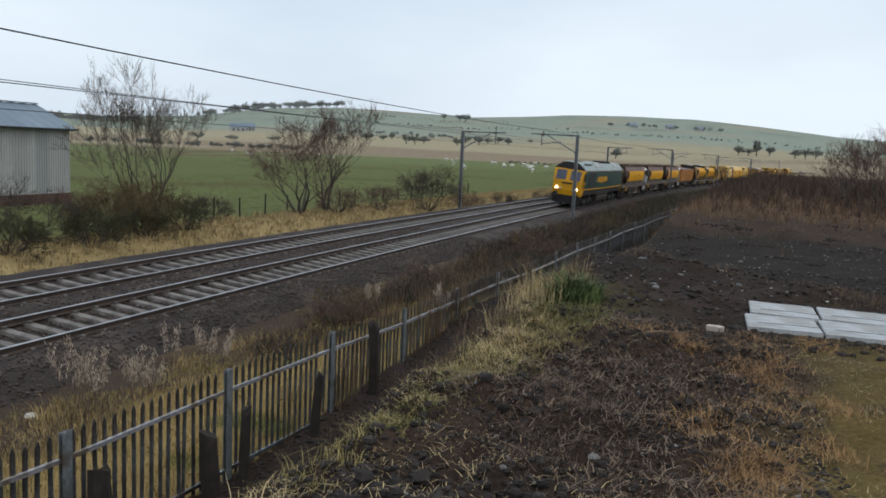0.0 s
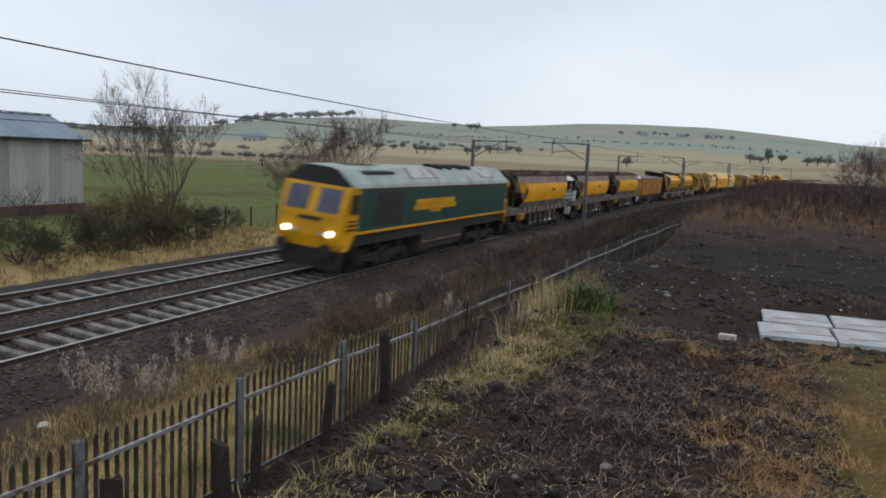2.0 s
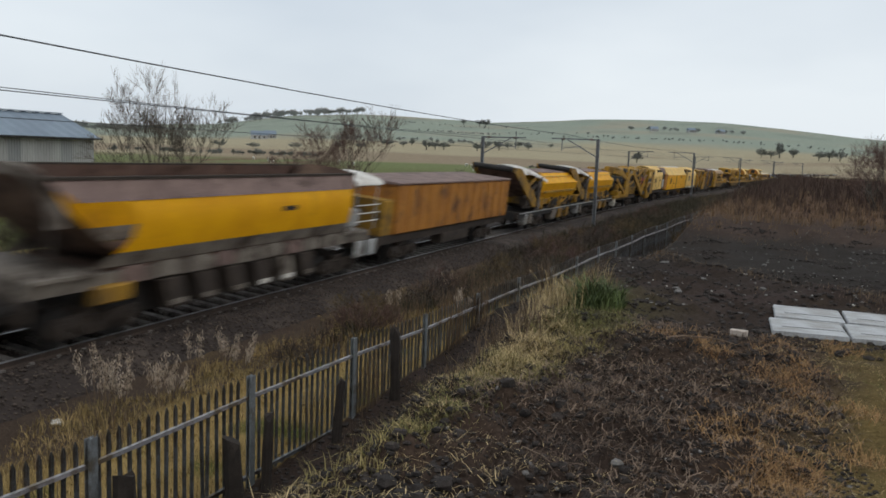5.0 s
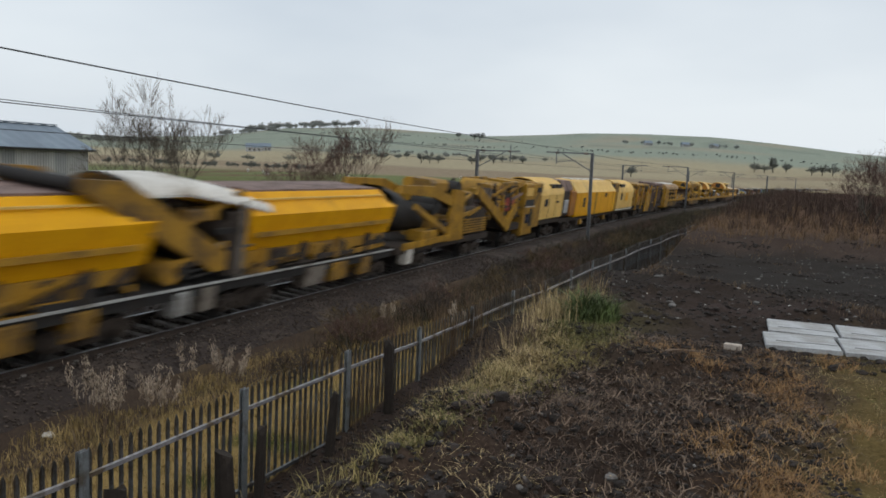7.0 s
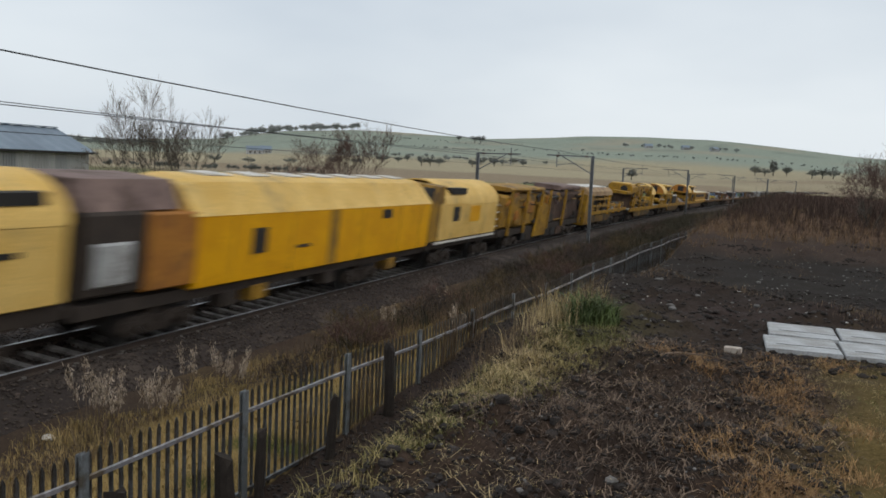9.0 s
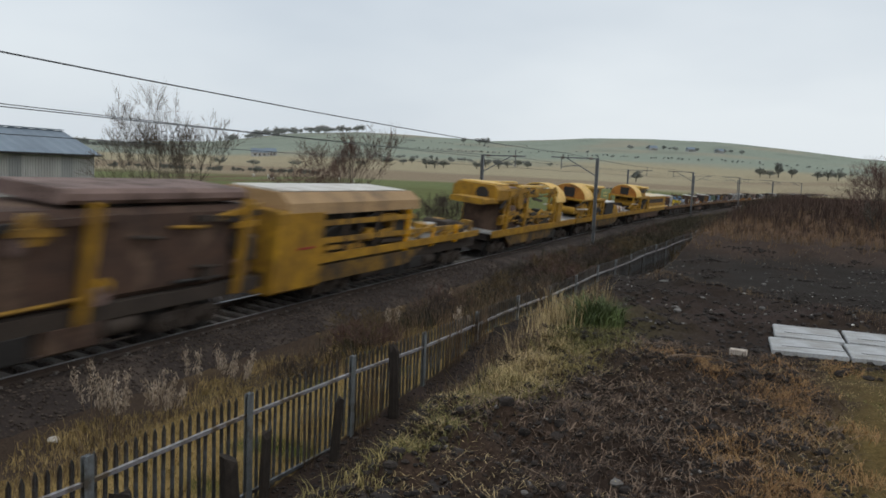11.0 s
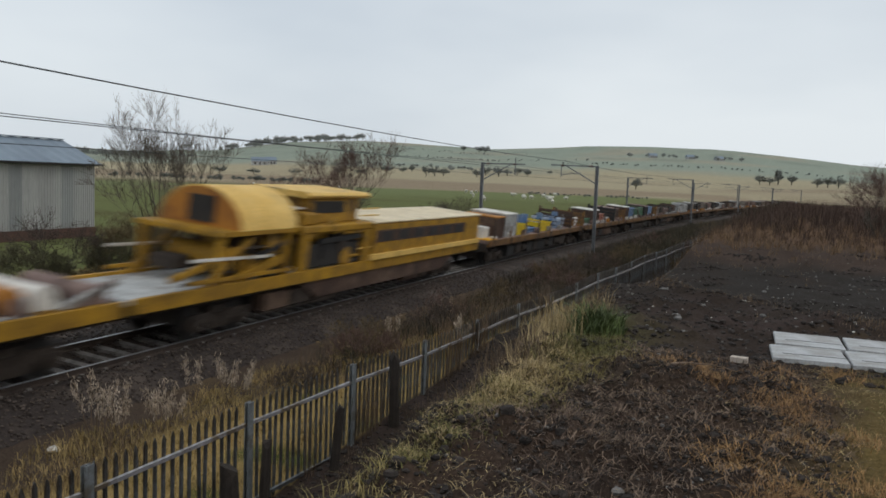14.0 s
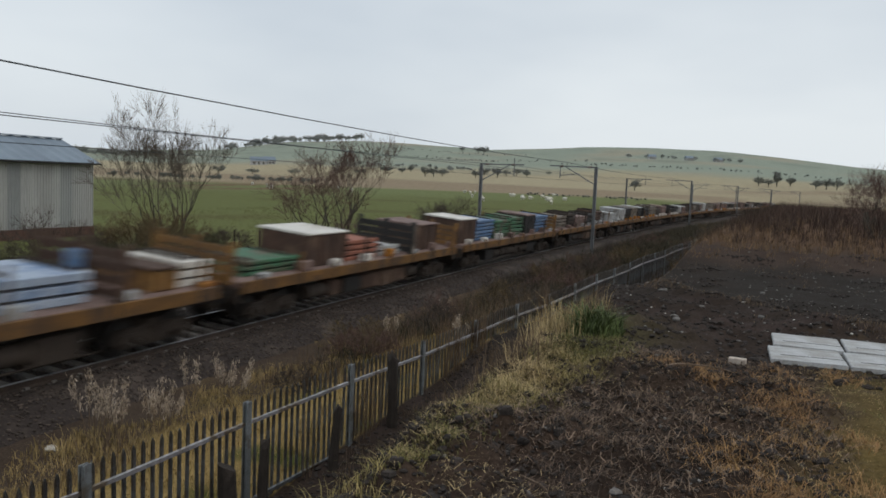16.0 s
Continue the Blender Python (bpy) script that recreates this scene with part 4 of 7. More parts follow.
# ---- boards, bricks and rubble on the spoil ground ----
def build_board(x0, x1, y0, y1, seed):
    rnd = random.Random(seed)
    cx, cy = (x0 + x1) / 2, (y0 + y1) / 2
    z = (height(x0, y0) + height(x1, y1) + height(x0, y1) + height(x1, y0)) / 4 + 0.03
    ob = thing("board", "weathered white board lying flat on the ground", "board", "boards laid side by side", pose(cx, cy, z, rnd.uniform(-0.6, 0.6), rnd.uniform(-0.6, 0.6), rnd.uniform(-1.5, 1.5)))
    a, b = (x1 - x0) / 2, (y1 - y0) / 2
    part("slab", Shape().bevel_box(-a, a, -b, b, -0.03, 0.03, 0.012), board_mat, ob)
    part("groove", Shape().box(-a * 0.3, -a * 0.26, -b * 0.98, b * 0.7, 0.028, 0.033), dark_steel, ob)


for _i, (_a, _b, _c, _d) in enumerate(((12.54, 13.6, -1.50, -0.58), (11.45, 12.47, -1.42, -0.5), (12.54, 13.6, -2.52, -1.54), (11.45, 12.47, -2.42, -1.46), (12.55, 13.65, -3.5, -2.56), (11.46, 12.48, -3.42, -2.46))):
    build_board(_a, _b, _c, _d, _i)


def build_brick(x, y, rz, mat, label, dims=(0.215, 0.1, 0.065), tilt=0):
    ob = thing("brick", label, "brick", "", pose(x, y, height(x, y) + dims[2] * 0.5 + 0.02, tilt, 0, rz))
    a, b, c = (v / 2 for v in dims)
    part("block", Shape().bevel_box(-a, a, -b, b, -c, c, 0.008), mat, ob)


build_brick(10.35, -0.09, 80, brick_mat, "pale brick lying on the soil heap", (0.19, 0.10, 0.07))
build_brick(10.05, 0.12, 40, stone_mat, "broken grey brick half sunk in soil")


def pebble(rnd, s):
    sh = Shape()
    n = 6
    rings = [[(0, 0, -0.6 * s)] * n]
    for z, r in ((-0.3, 0.85), (0.15, 1.0), (0.5, 0.6)):
        rings.append([(s * r * rnd.uniform(0.75, 1.2) * math.cos(2 * math.pi * k / n), s * r * rnd.uniform(0.75, 1.2) * math.sin(2 * math.pi * k / n), s * z * rnd.uniform(0.8, 1.2)) for k in range(n)])
    sh.shell(rings[1:], closed=True, smooth=False)
    sh.add(rings[-1], [tuple(range(n))])
    return sh


rnd = random.Random(31)
for i, (x, y, s) in enumerate(((27.5, 3.0, 0.16), (28.1, 2.7, 0.11), (24.0, 3.2, 0.14), (5.1, 0.62, 0.05), (15.5, 1.0, 0.09), (17.0, 0.6, 0.08), (19.0, -0.2, 0.1), (16.4, -0.5, 0.07), (21.0, -1.6, 0.1), (20.0, 1.6, 0.12), (14.5, 0.9, 0.07), (10.95, 11.0, 0.12))):
    ob = part("rubble_stone", pebble(rnd, s), white_steel if i in (0, 1, 6, 11) else stone_mat)
    ob.matrix_basis = pose(x, y, height(x, y) + 0.1 * s, 0, 0, rnd.uniform(0, 360))
    tagged(ob, "pale lump of rubble lying on dark ground", "stone", "loose rubble")


def curved_root(x, y, length, r, rz, label):
    sh = Shape()
    rn = random.Random(int(x * 100))
    p, d = Vector((0, 0, 0.03)), Vector((1, 0, 0.15))
    rings = []
    for i in range(9):
        q = d.normalized().to_track_quat("Z", "Y")
        k = r * (1 - 0.09 * i)
        rings.append([p + q @ Vector((k * math.cos(2 * math.pi * j / 6), k * math.sin(2 * math.pi * j / 6), 0)) for j in range(6)])
        p = p + d.normalized() * (length / 8)
        d = d + Vector((0, rn.uniform(-0.5, 0.5), rn.uniform(-0.15, 0.1)))
    sh.shell(rings, closed=True)
    ob = part("root", sh, soil_litter)
    ob.matrix_basis = pose(x, y, height(x, y), 0, 0, rz)
    tagged(ob, label, "root")


curved_root(8.6, 0.62, 0.7, 0.013, -60, "pale curved root lying on the soil heap")
curved_root(4.9, 1.0, 0.3, 0.009, 20, "short pale bent root in dark soil")
curved_root(7.4, 0.1, 0.4, 0.01, -100, "pale forked root on the heap")
# ---- the train: a locomotive, ballast hoppers, a ballast-cleaning machine and loaded flat wagons ----
SPEED, START = 22.344, 70.09  # metres a second; where the locomotive's nose is at the start
MOVING = []  # things that ride along the line, with the distance of their middle behind the nose


class Rolling:
    """A thing on the line between u0 and u1 metres behind the locomotive's nose."""

    def __init__(self, name, label, category, u0, u1, group="", rise=0.955):
        self.rise = rise  # scales the upper works' height over the frame to fit the camera's view
        self.mid = (u0 + u1) / 2
        self.u0, self.u1 = u0, u1
        self.ob = thing(name, label, category, group, rail_frame(START + self.mid))
        MOVING.append((self.ob, self.mid))

    def put(self, name, shape, mat, label="", parent=None):
        shape.v = [(x - self.mid, y, z if z < 1.3 else 1.3 + (z - 1.3) * self.rise) for x, y, z in shape.v]
        return part(name, shape, mat, parent or self.ob, label)


def wheel_shape(r):
    sh = Shape()
    sh.rod((0, -0.07, 0), (0, 0.07, 0), r * 0.93, 20)
    sh.rod((0, 0.05, 0), (0, 0.075, 0), r * 1.03, 20)
    sh.rod((0, -0.10, 0), (0, -0.06, 0), r * 0.3, 10)
    return sh


BOGIES = {}


def add_bogie(rl, u, axles=2, base=1.9, r=0.46, mat=None):
    """Side frames, springs and boxes with the wheels as sub-parts; alike bogies share their meshes."""
    mat = mat or grime
    key = (axles, base, r, mat.name)
    if key not in BOGIES:
        sh = Shape()
        for y in (-1.02, 1.02):
            sh.slab([(-base / 2 - 0.35, 0.42), (-base / 2 - 0.25, 0.72), (-0.45, 0.74), (-0.25, 0.5), (0.25, 0.5), (0.45, 0.74), (base / 2 + 0.25, 0.72), (base / 2 + 0.35, 0.42), (base / 2 + 0.1, 0.32),
                     (base / 2 - 0.35, 0.52), (0.4, 0.28), (-0.4, 0.28), (-base / 2 + 0.35, 0.52), (-base / 2 - 0.1, 0.32)], y - 0.06, y + 0.06)
            for k in (-0.22, 0.0, 0.22):
                sh.rod((k, y * 1.04, 0.36), (k, y * 1.04, 0.7), 0.075, 8)
            for a in range(axles):
                ax = -base / 2 + base * a / (axles - 1)
                sh.box(ax - 0.14, ax + 0.14, y - 0.13, y + 0.13, r - 0.16, r + 0.16)
        sh.box(-0.3, 0.3, -1.0, 1.0, 0.5, 0.85)
        # Dark filler between the wheels, added so that no light shows through.
        sh.box(-base / 2 - 0.2, base / 2 + 0.2, -0.66, 0.66, 0.34, 0.8)
        for a in range(axles):
            ax = -base / 2 + base * a / (axles - 1)
            sh.rod((ax, -0.9, r), (ax, 0.9, r), 0.08, 8)
        BOGIES[key] = (sh.mesh("bogie", mat), wheel_shape(r).mesh("wheel", dark_steel), wheel_shape(r).mesh("wheel", dark_steel))
    frame_mesh, wheel_mesh, _ = BOGIES[key]
    bogie = new("bogie", frame_mesh)
    bogie.parent = rl.ob
    bogie.matrix_basis = pose(u - rl.mid, 0, 0)
    for a in range(axles):
        ax = -base / 2 + base * a / (axles - 1)
        for side in (-1, 1):
            w = new("wheel", wheel_mesh)
            w.parent = bogie
            w.matrix_basis = pose(ax, side * 0.76, r, 0, 0, 0 if side < 0 else 180)
    return bogie


def add_shading_undergear(rl, a, b, seed):
    """Brake rigging, tanks and boxes slung below a frame between its bogies. Added to block light from behind, so that
    the gap stays dark.
    """
    rn = random.Random(seed)
    rl.put("centre_sill", Shape().box(a, b, -0.75, 0.75, 0.42, 0.93), dark_steel)
    u = a + 0.1
    while u < b - 0.5:
        w = min(rn.uniform(0.6, 1.7), b - u)
        z = rn.uniform(0.3, 0.46)
        if rn.random() < 0.3:
            rl.put("air_tank", Shape().rod((u, -1.0, 0.68), (u + w, -1.0, 0.68), 0.22, 12), grime)
        else:
            rl.put("equipment_box", Shape().bevel_box(u, u + w, -1.16, -0.76, z, 0.93, 0.04), rn.choice((grime, dark_steel, rust_in)))
        u += w + rn.uniform(0.05, 0.3)
    rl.put("brake_rod", Shape().rod((a, -1.08, 0.36), (b, -1.08, 0.36), 0.03, 6), grime)


def add_buffers(rl, u, way):
    sh = Shape()
    sh.box(u - 0.08, u + 0.08, -1.25, 1.25, 0.85, 1.25)
    rl.put("headstock", sh, grime)
    for y in (-0.86, 0.86):
        b = Shape()
        b.rod((u, y, 1.05), (u + way * 0.4, y, 1.05), 0.1, 10)
        b.rod((u + way * 0.4, y, 1.05), (u + way * 0.46, y, 1.05), 0.24, 14)
        rl.put("buffer", b, dark_steel)


def vault(sh, u0, u1, zlow, ztop, half=1.33, n=10, thick=0.05):
    """A barrel-shaped cover over the width of a vehicle."""
    rings = []
    for u in (u0, u1):
        rings.append([(u, half * math.cos(math.pi * i / n), zlow + (ztop - zlow) * math.sin(math.pi * i / n)) for i in range(n + 1)])
    sh.shell(rings, flip=False)
    rings = [[(u, y * 0.96, z - thick) for u, y, z in r] for r in rings]
    sh.shell(rings, flip=True)
    for a, b in ((0, u0), (1, u1)):
        pts = [(b, half * math.cos(math.pi * i / n), zlow + (ztop - zlow) * math.sin(math.pi * i / n)) for i in range(n + 1)]
        inn = [(b, y * 0.94, zlow + (z - zlow) * 0.94) for _, y, z in pts]
        sh.shell([pts, inn] if a else [inn, pts], smooth=False)


# The locomotive
def build_locomotive():
    rl = Rolling("locomotive", "dark green and yellow diesel locomotive with lit headlamps", "locomotive", 0.0, 20.4, rise=0.985)
    side = 1.33
    sh = Shape()
    sh.prism([(-side, 1.62), (side, 1.62), (side, 3.27), (-side, 3.27)], 1.05, 19.35)
    rl.put("body", sh, loco_green, "dark green ribbed bodyside")
    # thin ribs along the rear half of the side
    for i in range(14):
        z = 1.95 + i * 0.085
        rib = Shape().box(11.6, 18.6, -side - 0.012, -side, z, z + 0.03)
        rl.put("rib", rib, loco_green)
    # roof with sloping flanks, crown and hatches
    roof = [(-side, 3.27), (side, 3.27), (side - 0.06, 3.42), (0.72, 3.9), (0.4, 3.97), (-0.4, 3.97), (-0.72, 3.9), (-side + 0.06, 3.42)]
    sh = Shape()
    rings = []
    for u, dz, sq in ((0.42, -0.06, 0.97), (0.9, 0, 1), (19.5, 0, 1), (20.0, -0.25, 0.93)):
        rings.append([(u, y * sq, z + (dz if z > 3.5 else 0)) for y, z in roof])
    sh.shell(rings, closed=True, smooth=False, flip=True)
    sh.add(rings[-1], [tuple(reversed(range(8)))])
    rl.put("roof", sh, loco_roof, "grey-green sloping roof")
    gable = Shape()
    gable.add([(0.40, y * 0.985, z - (0.05 if z > 3.5 else 0)) for y, z in roof], [tuple(range(8))])
    gable.add([(0.44, y * 0.985, z - (0.05 if z > 3.5 else 0)) for y, z in roof], [tuple(reversed(range(8)))])
    rl.put("roof_end", gable, dark_steel, "blackened roof end above the cab")
    for y0, y1 in ((-0.95, -0.1), (0.1, 0.95)):
        for u0, u1 in ((1.9, 3.2), (3.25, 4.6)):
            h = Shape()
            zz = lambda y: 3.97 - max(0, abs(y) - 0.4) * 0.33
            h.add([(u0, y0, zz(y0) + 0.03), (u1, y0, zz(y0) + 0.03), (u1, y1, zz(y1) + 0.03), (u0, y1, zz(y1) + 0.03),
                   (u0, y0, zz(y0) - 0.06), (u1, y0, zz(y0) - 0.06), (u1, y1, zz(y1) - 0.06), (u0, y1, zz(y1) - 0.06)],
                  [(0, 1, 2, 3), (4, 7, 6, 5), (0, 4, 5, 1), (1, 5, 6, 2), (2, 6, 7, 3), (3, 7, 4, 0)])
            rl.put("roof_grille", h, dark_steel, "dark radiator grille")
    for u0, u1 in ((6.0, 7.6), (7.7, 9.3), (15.2, 17.2)):
        h = Shape()
        h.add([(u0, -1.1, 3.62), (u1, -1.1, 3.62), (u1, -0.66, 3.98), (u0, -0.66, 3.98), (u0, -1.1, 3.52), (u1, -1.1, 3.52), (u1, -0.66, 3.9), (u0, -0.66, 3.9)],
              [(0, 1, 2, 3), (4, 7, 6, 5), (0, 4, 5, 1), (1, 5, 6, 2), (2, 6, 7, 3), (3, 7, 4, 0)])
        rl.put("roof_hatch", h, grey_steel, "pale grey roof hatch")
    for u in (10.4, 11.6, 13.2, 14.3):
        h = Shape().rod((u, -0.25, 3.9), (u, -0.25, 4.05), 0.5, 18)
        h.rod((u, -0.25, 4.05), (u, -0.25, 4.09), 0.43, 18)
        rl.put("cooling_fan", h, dark_steel, "sooty roof fan")
    # cabs
    for rear in (False, True):
        f = (lambda u: 20.4 - u) if rear else (lambda u: u)
        sh = Shape()
        out = [(0.08, 1.05), (0.0, 1.5), (0.02, 2.25), (0.40, 3.3), (1.1, 3.3), (1.1, 1.6), (0.9, 1.6), (0.5, 1.05)]
        pts = [(f(u), z) for u, z in out]
        if not rear:
            pts = pts[::-1]
        n = len(pts)
        tap = lambda u: 1.0 - 0.10 * max(0, 1 - (u if not rear else 20.4 - u) / 0.45)
        v = [(u, -side * tap(u), z) for u, z in pts] + [(u, side * tap(u), z) for u, z in pts]
        fc = [(i, i + n, (i + 1) % n + n, (i + 1) % n) for i in range(n)] + [tuple(range(n)), tuple(reversed(range(n, 2 * n)))]
        sh.add(v, fc if not rear else [tuple(reversed(q)) for q in fc])
        rl.put("cab", sh, loco_yellow, "yellow cab end")
        for y in (-0.62, 0.62):
            g = Shape()
            a = [(0.06, y - 0.44, 2.36), (0.06, y + 0.44, 2.36), (0.36, y + 0.42, 3.18), (0.36, y - 0.42, 3.18)]
            p = [(f(u - 0.045), yy, z) for u, yy, z in a] + [(f(u + 0.05), yy, z) for u, yy, z in a]
            q = [(0, 3, 2, 1), (4, 5, 6, 7), (0, 1, 5, 4), (1, 2, 6, 5), (2, 3, 7, 6), (3, 0, 4, 7)]
            g.add(p, q if not rear else [tuple(reversed(k)) for k in q])
            rl.put("windscreen", g, glass_dark, "bluish windscreen pane")
            wiper = Shape().beam((f(0.02), y - 0.3, 2.4), (f(0.17), y + 0.1, 2.85), 0.02, 0.02)
            rl.put("wiper", wiper, black)
        for y in (-0.86, 0.86):
            lamp = Shape().rod((f(-0.07), y, 1.62), (f(0.04), y, 1.62), 0.105, 16)
            rl.put("headlamp", lamp, grey_steel if rear else lamp_glow, "round headlamp" if rear else "lit round headlamp")
            mark = Shape().rod((f(-0.05), y * 0.62, 1.6), (f(0.04), y * 0.62, 1.6), 0.09, 12)
            rl.put("marker_lamp", mark, red_paint if rear else grey_steel)
        bar = Shape().box(min(f(-0.02), f(0.03)), max(f(-0.02), f(0.03)), -0.45, 0.45, 2.02, 2.14)
        rl.put("nose_plate", bar, dark_steel, "dark nameplate bar")
        for y in (-1, 1):
            win = Shape().box(min(f(0.5), f(1.0)), max(f(0.5), f(1.0)), y * side - 0.015, y * side + 0.015, 2.35, 3.05)
            rl.put("side_window", win, black, "dark cab side window")
            for i in range(3):
                lv = Shape().box(min(f(0.35), f(1.0)), max(f(0.35), f(1.0)), y * side - 0.013, y * side + 0.013, 1.78 + i * 0.15, 1.84 + i * 0.15)
                rl.put("louvre", lv, dark_steel)
        sh = Shape()
        sh.slab([(f(0.15), 0.35), (f(0.05), 1.06), (f(0.6), 1.06), (f(0.6), 0.55)][::(1 if rear else -1)], -1.15, 1.15)
        rl.put("snowplough", sh, dark_steel)
        add_buffers(rl, f(0.2), 1 if rear else -1)
    # bodyside panels, lettering bars and stripe
    rl.put("stripe", Shape().box(1.05, 19.35, -side - 0.02, side + 0.02, 1.6, 1.7), loco_yellow, "yellow stripe along the solebar")
    rl.put("cantrail_line", Shape().box(1.1, 19.35, -side - 0.008, side + 0.008, 3.255, 3.285), red_paint, "thin orange cantrail line")
    rl.put("side_grille", Shape().box(2.5, 5.0, -side - 0.015, -side, 1.85, 3.1), dark_steel, "dark air intake grille")
    rl.put("cab_door", Shape().box(1.2, 1.95, -side - 0.012, -side, 1.75, 3.15), loco_green)
    bars = [(6.35, 10.8, 2.52, 2.74), (6.2, 11.2, 2.28, 2.50), (8.0, 9.2, 2.14, 2.26)]
    for i, (a, b, z0, z1) in enumerate(bars):
        sh = Shape()
        u = a
        while u < b - 0.1:
            w = 0.42 if i < 2 else 0.3
            sh.add([(u, -side - 0.012, z0), (u + w, -side - 0.012, z0), (u + w + 0.06, -side - 0.012, z1), (u + 0.06, -side - 0.012, z1),
                    (u, -side + 0.004, z0), (u + w, -side + 0.004, z0), (u + w + 0.06, -side + 0.004, z1), (u + 0.06, -side + 0.004, z1)],
                   [(0, 1, 2, 3), (4, 7, 6, 5), (0, 4, 5, 1), (1, 5, 6, 2), (2, 6, 7, 3), (3, 7, 4, 0)])
            u += w + 0.04
        rl.put("lettering_bar", sh, loco_yellow, "yellow operator's mark in plain bars")
    # underframe
    rl.put("underframe", Shape().box(0.6, 19.8, -1.25, 1.25, 1.15, 1.62), dark_steel)
    rl.put("fuel_tank", Shape().prism([(-1.2, 0.45), (-0.95, 0.3), (0.95, 0.3), (1.2, 0.45), (1.25, 1.15), (-1.25, 1.15)], 7.6, 12.8), grime, "grimy fuel tank")
    rl.put("tank_step", Shape().box(7.8, 12.6, -1.3, -1.24, 0.78, 0.84), grey_frame)
    for u in (4.1, 16.3):
        add_bogie(rl, u, 3, 4.1, 0.52, dark_steel)


# Ballast hoppers
def build_hopper(u0, hood, group="ballast hoppers behind the locomotive"):
    rl = Rolling("ballast_hopper", "open ballast hopper wagon with yellow sides, rusty ends" + (" and generator hood" if hood else ""), "hopper wagon", u0, u0 + 16.0, group)
    a, b = u0 + 3.1, u0 + 13.5
    for y in (-1, 1):
        arc = [(1.18, 1.72), (1.30, 2.06), (1.37, 2.4), (1.40, 2.75), (1.385, 3.05), (1.34, 3.26)]
        rings = []
        for y0, z in arc:
            k = 0.6 * (1 - ((z - 2.66) / 0.66) ** 2)
            ua, ub = a + k - 0.45, b
            rings.append([(ua, y * y0, z), (ub, y * y0, z)])
        inner = [[(p[0], p[1] - y * 0.04, p[2]) for p in r] for r in rings]
        sh = Shape()
        sh.shell(rings[1:], flip=y > 0)
        sh.shell(inner[1:], flip=y < 0)
        rl.put("side_panel", sh, yellow, "bright yellow curved side panel")
        band = Shape()
        band.shell(rings[:2], flip=y > 0)
        band.shell(inner[:2], flip=y < 0)
        rl.put("lower_panel", band, grey_frame, "dusty grey lower side")
        rim = Shape()
        up = [[(a - 1.6, y * 1.36, 3.262), (b + 0.1, y * 1.36, 3.262)], [(a - 2.1, y * 1.2, 3.58), (b + 0.35, y * 1.2, 3.58)], [(a - 2.2, y * 1.12, 3.74), (b + 0.45, y * 1.12, 3.74)]]
        rim.shell(up, flip=y > 0, smooth=False)
        rim.shell([[(p[0], p[1] - y * 0.05, p[2]) for p in r] for r in up], flip=y < 0, smooth=False)
        rl.put("upper_rim", rim, rust_rim, "mauve-brown rusty upper sheet")
        edge = Shape().beam((a - 2.2, y * 1.13, 3.75), (b + 0.45, y * 1.13, 3.75), 0.07, 0.07)
        rl.put("rim_bar", edge, grime)
        plate = Shape().box(u0 + 9.2, u0 + 9.9, y * 1.405 - 0.012, y * 1.405 + 0.012, 2.72, 2.86)
        rl.put("number_panel", plate, dark_steel, "small dark data panel")
    # sloping end sheets under the overhanging rims
    for sgn, tip, base in ((-1, u0 + 0.9, a + 1.6), (1, b + 0.45, b - 2.4)):
        sh = Shape()
        n = 8
        top = [(tip, 1.12 * math.cos(math.pi * i / n), 3.7 + 0.16 * math.sin(math.pi * i / n)) for i in range(n + 1)]
        mid = [(tip - sgn * 0.35, 1.33 * math.cos(math.pi * i / n), 3.05 - 0.1 * math.sin(math.pi * i / n)) for i in range(n + 1)]
        low = [(tip - sgn * 1.6, 1.25 * math.cos(math.pi * i / n), 2.2 - 0.25 * math.sin(math.pi * i / n)) for i in range(n + 1)]
        end = [(base, 0.9 * math.cos(math.pi * i / n), 1.5) for i in range(n + 1)]
        sh.shell([top, mid, low, end], smooth=True, flip=sgn > 0)
        sh.shell([[(p[0] - sgn * 0.05, p[1], p[2] + 0.03) for p in r] for r in (top, mid, low, end)], smooth=True, flip=sgn < 0)
        rl.put("end_sheet", sh, rust_in, "dark rusty sloping end sheet")
        for y in (-1.1, 1.1):
            rl.put("end_post", Shape().beam((tip - sgn * 0.25, y, 1.6), (tip - sgn * 0.1, y, 3.5), 0.09, 0.07), grime)
        rl.put("end_rim", Shape().beam((tip, -1.14, 3.75), (tip, 1.14, 3.75), 0.09, 0.1), grey_frame, "dusty pale rim")
    arch = Shape()
    ring = [[(u0 + 0.9 + d, r * math.cos(math.pi * i / 14), 2.75 + h * math.sin(math.pi * i / 14)) for i in range(15)] for d, r, h in ((0, 1.24, 1.02), (0, 1.38, 1.2), (0.3, 1.38, 1.2), (0.3, 1.24, 1.02))]
    arch.shell(ring + ring[:1], smooth=False)
    rl.put("end_arch", arch, grey_frame, "dusty tan arched end rib")
    # Dark block added to keep light out from under the hopper.
    rl.put("centre_sill", Shape().box(u0 + 3.8, u0 + 12.3, -0.8, 0.8, 0.4, 1.28), dark_steel)
    rl.put("floor", Shape().box(a - 0.5, b + 0.5, -1.1, 1.1, 1.62, 1.7), rust_in)
    # frame with panels
    rl.put("underframe", Shape().box(u0 + 0.5, u0 + 15.5, -1.2, 1.2, 1.28, 1.6), grey_frame, "dusty pale brown underframe")
    for i in range(9):
        u = u0 + 3.0 + i * 1.15
        rl.put("frame_panel", Shape().box(u, u + 0.8, -1.27, -1.2, 1.3 + 0.03 * (i % 2), 1.7), grey_frame if i % 3 else rust_rim)
